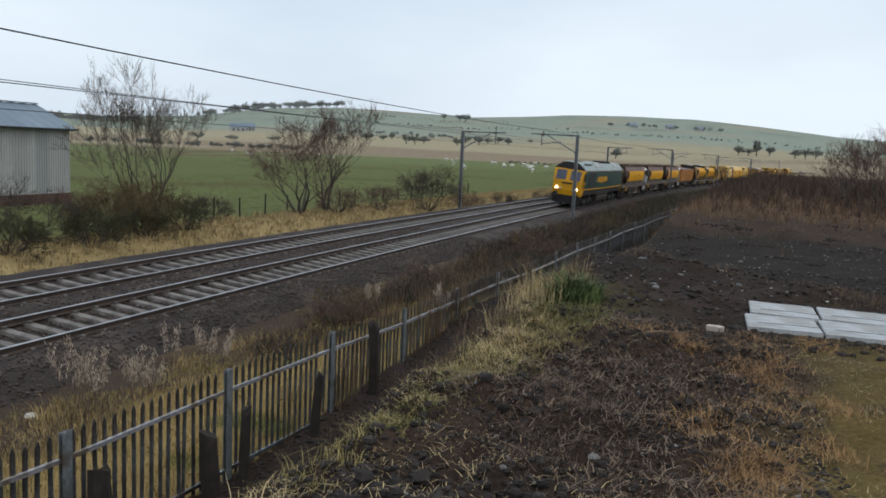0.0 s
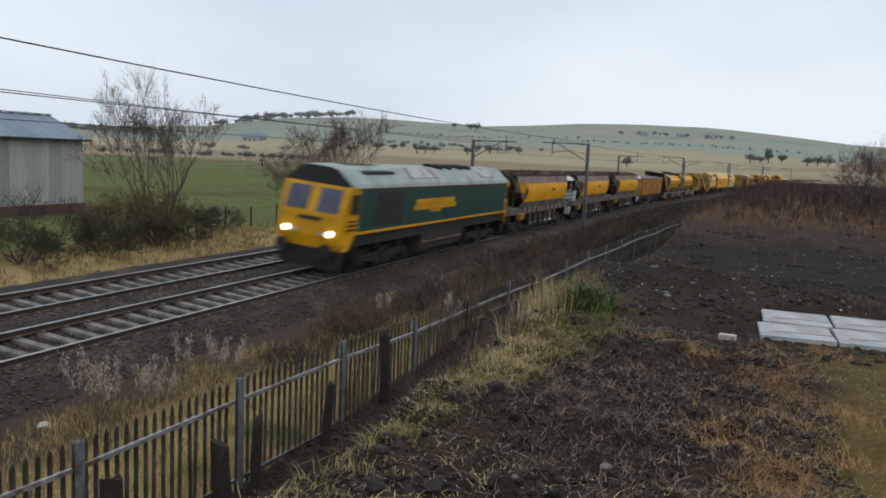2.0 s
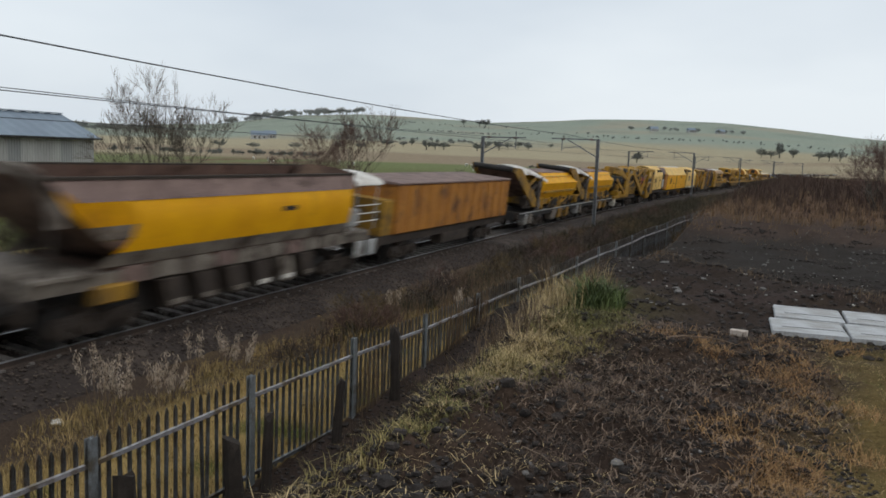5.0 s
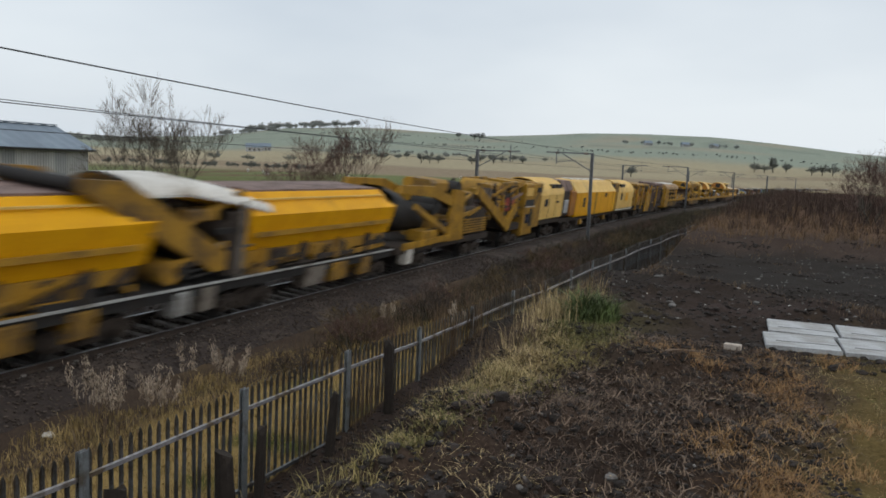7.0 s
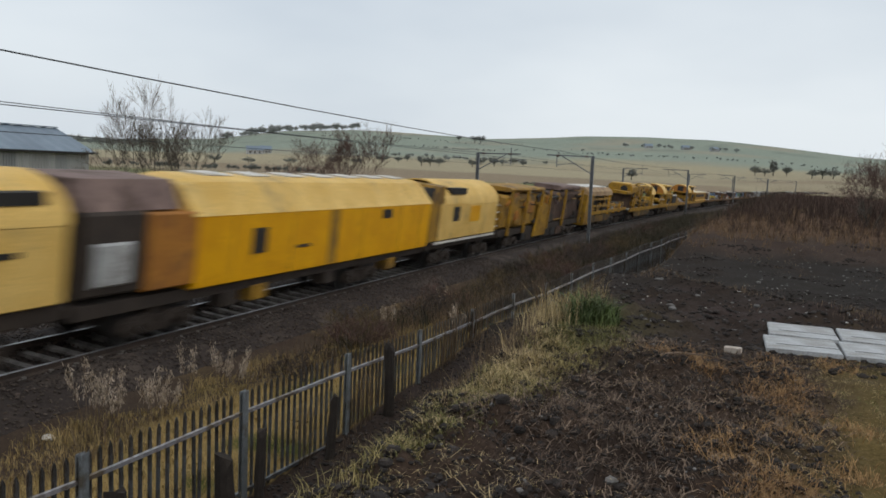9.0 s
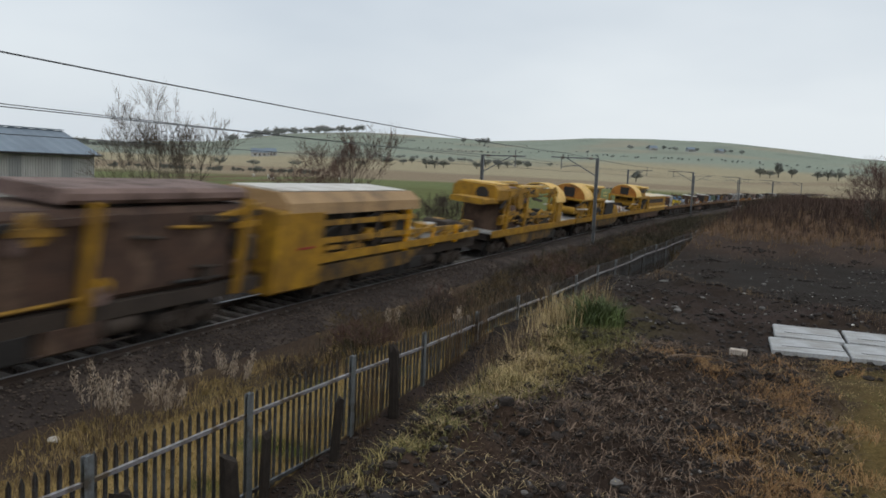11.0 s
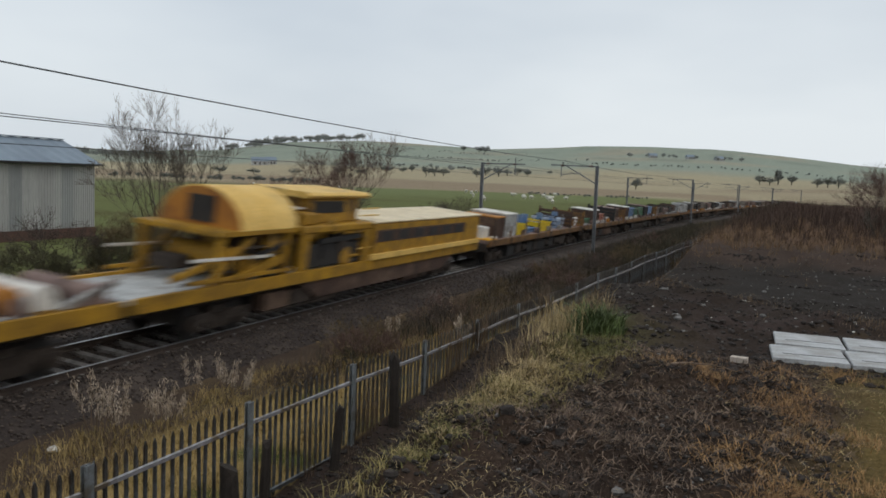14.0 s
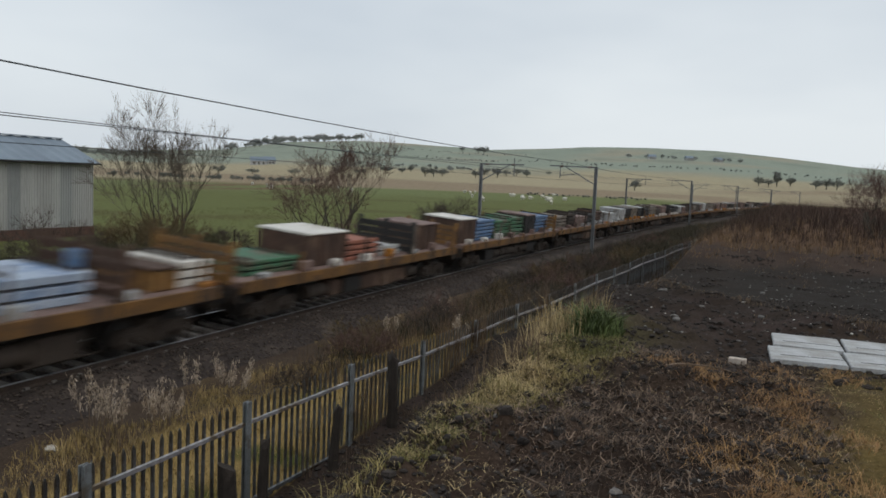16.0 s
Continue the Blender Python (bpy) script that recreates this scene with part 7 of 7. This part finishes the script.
# ---- ground cover: grass, stalks, scrub, litter and loose stones ----
def blades(name, mat, label, category, places, tall, wide, bend, seed, lift=0.0, droop=0.35, parent=None):
    """Many tapered, bent blades: places is a list of (x, y, scale)."""
    rg = np.random.default_rng(seed)
    n = len(places)
    pl = np.array(places, float)
    base = np.stack([pl[:, 0], pl[:, 1], np.array([height(x, y) for x, y, _ in places]) - 0.03 + lift], 1)
    a = rg.uniform(0, 2 * np.pi, n)
    h = rg.uniform(tall[0], tall[1], n) * pl[:, 2]
    w = rg.uniform(0.6, 1.2, n) * wide
    out = rg.uniform(0.1, 1.0, n) * bend * h
    side = np.stack([-np.sin(a), np.cos(a), np.zeros(n)], 1) * w[:, None] / 2
    # turn the flat of the blade in a random direction of its own
    b = a + rg.uniform(-1.2, 1.2, n)
    side = np.stack([-np.sin(b), np.cos(b), np.zeros(n)], 1) * w[:, None] / 2
    away = np.stack([np.cos(a), np.sin(a), np.zeros(n)], 1)
    up = np.array([0, 0, 1.0])
    mid = base + away * (out * 0.35)[:, None] + up * (h * 0.6)[:, None]
    tip = base + away * out[:, None] + up * (h * (1 - droop * rg.uniform(0, 1, n)))[:, None]
    v = np.stack([base - side, base + side, mid + side * 0.75, mid - side * 0.75, tip], 1).reshape(-1, 3)
    i = np.arange(n)[:, None] * 5
    tri = np.concatenate([i + np.array([0, 1, 2]), i + np.array([0, 2, 3]), i + np.array([3, 2, 4])], 1).reshape(-1, 3)
    me = bpy.data.meshes.new(name)
    me.vertices.add(len(v))
    me.vertices.foreach_set("co", v.ravel())
    me.loops.add(len(tri) * 3)
    me.loops.foreach_set("vertex_index", tri.ravel().astype(np.int32))
    me.polygons.add(len(tri))
    me.polygons.foreach_set("loop_start", np.arange(0, len(tri) * 3, 3, dtype=np.int32))
    me.polygons.foreach_set("loop_total", np.full(len(tri), 3, dtype=np.int32))
    me.update(calc_edges=True)
    me.validate()
    me.materials.append(mat)
    ob = new(name, me)
    return tagged(ob, label, category, kind="stuff")


def scatter(seed, count, box, keep, clump=0):
    """Places in a box (x0, x1, y0, y1) that keep(x, y, k) wants, in tufts if clump is set."""
    rn = random.Random(seed)
    out = []
    tries = 0
    while len(out) < count and tries < count * 12:
        tries += 1
        x, y = rn.uniform(box[0], box[1]), rn.uniform(box[2], box[3])
        k = noise.noise((x * 0.6, y * 0.6, seed * 1.7))
        s = keep(x, y, k)
        if s <= 0:
            continue
        if clump:
            for _ in range(clump):
                out.append((x + rn.gauss(0, 0.10), y + rn.gauss(0, 0.10), s * rn.uniform(0.6, 1.1)))
        else:
            out.append((x, y, s))
    return out


def off_line(x, y):
    return y - line_y(x)


# far verge of long dead grass
blades("verge_grass", material("dull verge straw", (0.37, 0.28, 0.14), (0.23, 0.17, 0.085), 0.7, 0.9, spread=0.35, fine=0.1), "long pale dead grass along the far verge", "grass",
       scatter(1, 42000, (8, 130, 2, 28), lambda x, y, k: (0.7 + 0.5 * k) * step(130, 30, x) ** 0.3 if 7.0 < off_line(x, y) < 12.2 + 2 * k else 0, 7), (0.28, 0.62), 0.035, 0.8, 1)
blades("pasture_grass", grass_green, "short green pasture grass", "grass",
       scatter(2, 26000, (20, 95, 20, 60), lambda x, y, k: 0.6 + 0.4 * k if off_line(x, y) > 12 else 0, 3), (0.10, 0.22), 0.05, 0.8, 2)
# strip between the palisade and the ballast
blades("strip_grass", material("yellow-green rank grass", (0.40, 0.285, 0.125), (0.25, 0.19, 0.075), 1.0, 0.9, spread=0.35, fine=0.1), "rank yellow-green grass between fence and ballast", "grass",
       scatter(3, 56000, (3, 34, 5, 12), lambda x, y, k: (0.6 + 0.5 * k) if y > fence_y(x) + 0.15 and off_line(x, y) < -3.25 + 0.7 * k else 0, 6), (0.14, 0.42), 0.012, 1.0, 3)
blades("strip_stalks", straw_brown, "brown dead weed stalks between fence and ballast", "weeds",
       scatter(4, 10000, (4, 48, 2, 11.5), lambda x, y, k: (0.5 + 0.7 * step(0, 0.4, k) + 0.35 * step(14, 24, x)) if y > fence_y(x) + 0.1 and off_line(x, y) < -3.6 and (k > 0.18 or x > 17) else 0, 6), (0.2, 0.6), 0.012, 0.55, 4)
dark_brush = material("dark heathery brush", (0.055, 0.047, 0.028), (0.035, 0.032, 0.02), 1.0, 0.95, spread=0.4, fine=0.1)
blades("trackside_brush", dark_brush, "dark heathery brush on the railway bank", "scrub",
       scatter(5, 70000, (17, 120, -6, 11.5), lambda x, y, k: (0.75 + 0.5 * k + 0.3 * step(30, 46, x)) if y > fence_y(x) + 0.1 - 3 * step(50, 60, x) and off_line(x, y) < -3.4 + 0.6 * step(28, 40, x) and x > 19 + 5 * k else 0, 8), (0.4, 1.15), 0.022, 0.7, 5)
blades("trackside_stalks", straw_brown, "reddish dead stalks among the bank's brush", "weeds",
       scatter(6, 26000, (16, 100, -4, 11), lambda x, y, k: (0.7 + 0.6 * k) if y > fence_y(x) + 0.1 and off_line(x, y) < -3.8 and k > -0.1 else 0, 7), (0.45, 1.2), 0.013, 0.5, 6)
# tall feathery weeds in front of the near track
seed_mat = material("pale dead seed heads", (0.46, 0.38, 0.30), (0.32, 0.26, 0.20), 2.0, 0.9, spread=0.3)


def build_weed(x, y, stems, tall, seed):
    rn = random.Random(seed)
    we = thing("dead_weed", "tall pale dead weed with feathery seed heads", "weed", "dead weeds beside the ballast", pose(x, y, height(x, y) - 0.03))
    for i in range(stems):
        a, ln, h = rn.uniform(0, 6.3), rn.uniform(0.05, 0.4), tall * rn.uniform(0.7, 1.1)
        tip = Vector((ln * math.cos(a), ln * math.sin(a), h))
        b = Vector((0.08 * math.cos(a), 0.08 * math.sin(a), 0))
        part("stem", Shape().rod(b, tip, 0.008, 4, 0.004, caps=False), straw_brown, we)
        sh = Shape()
        for k in range(95):
            p = b.lerp(tip, rn.uniform(0.5, 1.02))
            o = Vector((rn.gauss(0, 0.04), rn.gauss(0, 0.04), rn.gauss(0.02, 0.04)))
            s = Vector((rn.uniform(-1, 1), rn.uniform(-1, 1), rn.uniform(0.6, 2.4))).normalized() * rn.uniform(0.03, 0.065)
            w = Vector((rn.uniform(-1, 1), rn.uniform(-1, 1), rn.uniform(-1, 1))).normalized() * 0.0095
            q = p + o
            sh.add([q - s - w * 0.3, q + w, q + s, q - w], [(0, 1, 2), (0, 2, 3)])
        tagged(part("seed_head", sh, seed_mat, we), kind="stuff")


for _i, (_x, _y, _n, _h) in enumerate(((11.6, 10.65, 6, 1.3), (11.85, 10.45, 5, 1.0), (12.4, 9.95, 5, 0.95), (12.75, 9.9, 3, 0.6), (14.1, 10.4, 2, 1.15), (15.0, 10.2, 4, 0.95), (15.3, 10.1, 3, 0.7), (21.2, 9.0, 3, 0.8), (24.5, 8.6, 3, 0.8), (17.8, 6.0, 3, 0.9))):
    build_weed(_x, _y, _n, _h, 500 + _i)


# crest of the bank on the camera's side
def crest(x):
    return lerp_table([(2, 2.15), (4.2, 2.2), (6.5, 2.1), (8.2, 2.1), (10, 2.2), (12, 2.4), (16, 2.6), (24, 2.9)], x)


def turf_edge(x):
    """Where the crest's grass gives way to the bare soil of the heap."""
    return lerp_table([(2, 2.2), (4.3, 2.08), (5.2, 1.9), (6.5, 1.62), (8.2, 1.3), (10.2, 1.15), (11, 1.3), (13, 2.0), (16, 2.3)], x) + 0.22 * noise.noise((x * 1.7, 4.0, 2.0)) + 0.12 * noise.noise((x * 5.0, 1.0, 7.0))


def on_crest(x, y):
    """0 at the heap's bare soil, 1 at the crest, more beyond it."""
    a = turf_edge(x)
    return (y - a) / max(0.15, crest(x) - a)


olive_grass = material("olive dry grass", (0.27, 0.215, 0.09), (0.16, 0.135, 0.05), 1.0, 0.9, spread=0.4)
blades("crest_straw", straw, "pale dead grass hanging over the crest of the heap", "grass",
       scatter(7, 9000, (2.5, 12.5, 1.2, 3.2), lambda x, y, k: (0.6 + 0.8 * k) if 0.3 + 0.4 * step(6.5, 8, x) < on_crest(x, y) + 0.8 * k < 1.25 and k > -0.1 - 0.25 * step(8, 6.5, x) else 0, 12), (0.07, 0.25), 0.007, 1.8, 7, droop=0.9)
blades("crest_green", grass_green, "rough green grass on the crest", "grass",
       scatter(8, 13000, (4.5, 11.6, 0.9, 2.8), lambda x, y, k: (0.6 + 0.7 * k) * (0.55 + 0.5 * step(8, 10, x)) if 0.0 < on_crest(x, y) < 0.95 and k > -0.12 - 0.3 * step(7.5, 9, x) else 0, 10), (0.06, 0.24), 0.008, 1.5, 8, droop=0.6)
blades("crest_mixed", olive_grass, "olive dry grass tufts on the crest", "grass",
       scatter(26, 11000, (3.5, 12, 0.9, 2.9), lambda x, y, k: (0.55 + 0.8 * k) if -0.12 < on_crest(x, y) < 1.2 and k > -0.15 - 0.3 * step(8, 6.5, x) else 0, 12), (0.06, 0.26), 0.007, 1.6, 26, droop=0.7)
blades("tall_stalks", straw, "fan of tall pale dead stalks", "weeds",
       scatter(9, 520, (8.8, 14.0, 2.0, 2.8), lambda x, y, k: (0.7 + 0.5 * k) if k > -0.05 else 0, 7), (0.4, 1.0), 0.008, 0.75, 9)
blades("brown_stalks", straw_brown, "thin brown dead stalks among the crest's grass", "weeds",
       scatter(27, 700, (7.5, 14.5, 1.9, 3.0), lambda x, y, k: (0.7 + 0.5 * k) if k > -0.2 else 0, 6), (0.25, 0.8), 0.009, 0.8, 27)
blades("bank_stalks", straw_brown, "brown weed stalks on the bank below the crest", "weeds",
       scatter(10, 5200, (11, 40, 1.5, 6), lambda x, y, k: (0.5 + 0.5 * k) if crest(x) + 0.2 < y < fence_y(x) - 0.3 and x < 23 and (x > 13.5 or k > 0.2) and k > -0.1 else 0, 5), (0.15, 0.5), 0.009, 0.7, 10)
blades("dark_shrub", material("dark green leaves", (0.085, 0.115, 0.035), (0.045, 0.065, 0.02), 2.0, 0.7, spread=0.45), "low dark green shrub in the crest grass", "shrub",
       scatter(11, 900, (11.0, 12.6, 1.4, 2.3), lambda x, y, k: 1.2 - 0.5 * ((x - 11.7) ** 2 / 0.5 + (y - 1.85) ** 2 / 0.16) if (x - 11.7) ** 2 / 0.5 + (y - 1.85) ** 2 / 0.16 < 1 else 0), (0.12, 0.5), 0.022, 1.3, 11)
blades("fence_ivy", straw_brown, "brown dead creeper stems hanging on the palisade", "weeds",
       scatter(25, 800, (11.0, 24, 4.2, 6.4), lambda x, y, k: 1.0 if abs(y - fence_y(x) + 0.12) < 0.1 and noise.noise((x * 0.8, 3.0, 1.0)) > 0.05 else 0), (0.8, 1.5), 0.012, 0.25, 25)
# turf and straw on the heap and beside it
blades("turf", grass_green, "short worn turf beside the heap", "grass",
       scatter(12, 60000, (3.2, 12, -5, 0.2), lambda x, y, k: 0.55 + 0.5 * k if y + 0.11 * (x - 6) + 0.5 * k < -0.55 else 0, 4), (0.035, 0.11), 0.006, 1.3, 12)
blades("turf_straw", straw, "dry straw blades in the worn turf", "grass",
       scatter(13, 40000, (3.2, 12, -5, 0.4), lambda x, y, k: 0.5 + 0.6 * k if y + 0.11 * (x - 6) < -0.25 and k > -0.25 else 0, 6), (0.03, 0.12), 0.006, 1.8, 13)
orange_grass = material("orange dead grass", (0.36, 0.215, 0.095), (0.23, 0.13, 0.06), 1.5, 0.9, spread=0.35)
tuft_rnd = random.Random(314)
blades("orange_straw", orange_grass, "tufts of orange dead grass on the heap", "grass",
       [(cx + tuft_rnd.gauss(0, 0.17), cy + tuft_rnd.gauss(0, 0.13), tuft_rnd.uniform(0.6, 1.2)) for cx, cy, m in (
           (8.7, 0.2, 900), (8.2, -0.48, 900), (7.7, -0.6, 600), (5.2, -0.33, 800), (5.5, -0.4, 500), (6.3, 0.0, 500), (6.0, -0.15, 350), (9.3, 0.35, 700), (9.1, 0.65, 600), (9.6, -0.3, 600), (8.9, -0.7, 500),
           (6.9, -0.5, 400), (7.8, -0.3, 300), (4.7, -0.45, 300), (10.6, -0.6, 500), (10.9, -1.3, 500), (11.0, -2.2, 400), (7.4, -1.1, 300), (6.2, -0.9, 300)) for _ in range(m)], (0.04, 0.17), 0.006, 2.0, 14, droop=0.9)
# root litter lying on the heap
dark_litter = material("dark root litter", (0.095, 0.063, 0.045), (0.045, 0.031, 0.023), 3.0, 0.95, spread=0.55)


def littered(x, y):
    return -0.9 < y < turf_edge(x) + 0.25 and math.hypot(x, y) < 11.3


blades("root_litter", dark_litter, "dark brown roots and dead stems littering the heap", "litter",
       scatter(15, 12000, (2.6, 11.2, -0.9, 2.6), lambda x, y, k: (0.5 + 1.0 * step(-0.1, 0.5, k)) if littered(x, y) and k > (0.12 if math.hypot(x, y) < 6.6 else -0.2) else 0, 4), (0.02, 0.075), 0.009, 3.4, 15, lift=0.035, droop=1.0)
blades("grey_litter", soil_litter, "grey-brown broken roots on the heap", "litter",
       scatter(28, 5200, (2.8, 11.2, -0.9, 2.4), lambda x, y, k: (0.5 + 1.0 * step(0, 0.5, k)) if littered(x, y) and k > (0.2 if math.hypot(x, y) < 6.6 else 0.0) else 0, 3), (0.02, 0.07), 0.010, 3.8, 28, lift=0.04, droop=1.0)
blades("pale_litter", straw, "pale broken stalks littering the heap", "litter",
       scatter(16, 5200, (2.6, 11, -0.8, 2.6), lambda x, y, k: 0.4 + 0.9 * step(0, 0.5, k) if littered(x, y) and k > -0.02 else 0, 3), (0.01, 0.055), 0.006, 3.6, 16, lift=0.04, droop=1.0)
# scrub bank beyond the yard
blades("bank_scrub", scrub_mat, "brown leafless scrub covering the far bank", "scrub",
       scatter(17, 110000, (38, 150, -55, 4.5), lambda x, y, k: (0.7 + 0.55 * k) * (0.4 + 0.6 * step(38, 52, x)) if y < fence_y(x) - 0.2 and math.hypot(x, y) > 38.5 + 3 * k else 0, 9), (0.6, 2.0), 0.028, 0.6, 17)
blades("bank_straw", material("dull brown bank grass", (0.20, 0.13, 0.075), (0.13, 0.085, 0.05), 1.0, 0.9, spread=0.35), "dull brown dead grass along the yard's edge", "grass",
       scatter(18, 22000, (34, 70, -40, 3.5), lambda x, y, k: 0.6 + 0.6 * k if y < fence_y(x) and 34.6 + 2.5 * k < math.hypot(x, y) < 56 + 8 * k else 0, 8), (0.3, 0.95), 0.022, 0.8, 18)
blades("yard_weeds", straw_brown, "sparse dead weeds on the dark yard", "weeds",
       scatter(19, 11000, (13, 40, -26, 3), lambda x, y, k: (0.5 + 0.5 * k) * (1 + 1.2 * step(26, 34, x)) if y < fence_y(x) - 1 and k > 0.12 - 0.35 * step(26, 33, x) else 0, 7), (0.05, 0.2), 0.012, 1.2, 19)


# clods and stones on the heap and the yard
def stones(name, mat, label, category, places, size, seed):
    rn = random.Random(seed)
    kinds = [pebble(rn, 1.0) for _ in range(6)]
    sh = Shape()
    for x, y, s in places:
        k = kinds[rn.randint(0, 5)]
        r = rn.uniform(*size) * s
        a = rn.uniform(0, 6.3)
        c, d = math.cos(a), math.sin(a)
        z = height(x, y) if "ballast" not in name else None
        if z is None:
            m = rail_frame(x)
            for p in k.v:
                sh.v.append(tuple(m @ Vector((r * (c * p[0] - d * p[1]), y + r * (d * p[0] + c * p[1]), ballast_top(y) + r * p[2]))))
        else:
            sh.v += [(x + r * (c * p[0] - d * p[1]), y + r * (d * p[0] + c * p[1]), z + r * (p[2] + 0.1)) for p in k.v]
        o = len(sh.v) - len(k.v)
        sh.f += [tuple(o + i for i in f) for f in k.f]
        sh.s += [False] * len(k.f)
        sh.m += [0] * len(k.f)
    return tagged(part(name, sh, mat), label, category, kind="stuff")


clod = material("dark soil clod", (0.042, 0.034, 0.03), (0.024, 0.02, 0.018), 6.0, 1.0, bump=0.6, spread=0.35)
stones("soil_clods", clod, "dark crumbled soil clods on the heap", "soil",
       scatter(21, 15000, (2.4, 12, -0.9, 3.4), lambda x, y, k: 0.5 + 0.7 * max(0, k) if y < crest(x) + 0.4 else 0), (0.008, 0.045), 21)
stones("large_clods", clod, "larger dark lumps of tipped soil on the heap", "soil",
       scatter(29, 650, (3.0, 11.5, -0.8, 2.2), lambda x, y, k: 0.6 + 0.8 * max(0, k) if y < turf_edge(x) + 0.2 else 0), (0.03, 0.085), 29)
stones("heap_stones", stone_mat, "small grey stones in the heap's soil", "stones",
       scatter(30, 420, (3.0, 11, -0.8, 2.4), lambda x, y, k: 0.6 + 0.6 * max(0, k) if y < turf_edge(x) else 0), (0.008, 0.032), 30)
stones("bank_clods", clod, "dark soil clods on the slope above the fence", "soil",
       scatter(31, 5200, (6, 22, 2.3, 6.4), lambda x, y, k: 0.6 + 0.7 * max(0, k) if crest(x) < y < fence_y(x) - 0.1 else 0), (0.012, 0.07), 31)
stones("yard_stones", white_steel, "small white stones and scraps scattered on the yard", "stones",
       scatter(22, 120, (11, 24, -9, 3), lambda x, y, k: 0.5 + 0.9 * max(0, k) if y < fence_y(x) - 1.5 else 0), (0.010, 0.038), 22)
stones("yard_rubble", stone_mat, "grey rubble scattered on the yard", "stones",
       scatter(32, 1500, (10.5, 36, -18, 3.4), lambda x, y, k: 0.6 + 0.9 * max(0, k) if y < fence_y(x) - 1.2 else 0), (0.012, 0.055), 32)
stones("yard_clods", clod, "dark rough soil clods on the yard", "soil",
       scatter(23, 13000, (10.5, 36, -16, 3.6), lambda x, y, k: (0.6 + 0.9 * max(0, k)) if y < fence_y(x) - 0.8 and (x < 23 or k > 0.2) else 0), (0.014, 0.075), 23)
# dead tufts along the ragged edge of the tipped plateau
blades("edge_tufts", straw_brown, "dry tufts along the plateau's ragged edge", "grass",
       scatter(33, 3000, (12.5, 26, -9, 2.2), lambda x, y, k: 0.6 + 0.7 * k if -1.3 < x - (20 + 1.32 * (min(y, 1.6) - 0.3)) < 0.6 and k > 0.0 else 0, 9), (0.06, 0.24), 0.012, 1.2, 33)


def ballast_top(o):
    return lerp_table([(-3.15, -0.83), (-2.45, -0.40), (-1.75, -0.12), (-0.95, -0.13), (-0.6, -0.24), (0.6, -0.24), (0.95, -0.14), (1.91, -0.13)], o)


rnd = random.Random(66)
stones("ballast_stones", material("loose ballast stone", (0.085, 0.065, 0.055), (0.045, 0.036, 0.031), 8.0, 0.95, spread=0.45), "loose brown-grey ballast stones on the near shoulder", "ballast",
       [(rnd.uniform(8, 42), rnd.uniform(-3.0, 1.9), 1.0) for _ in range(16000)], (0.018, 0.045), 24)


# ---- what moves: the whole train along the near track ----
def motions():
    for ob, mid in MOVING:
        walk(ob, [(t, rail_frame(START + mid - SPEED * t)) for t in range(17)])


motions()
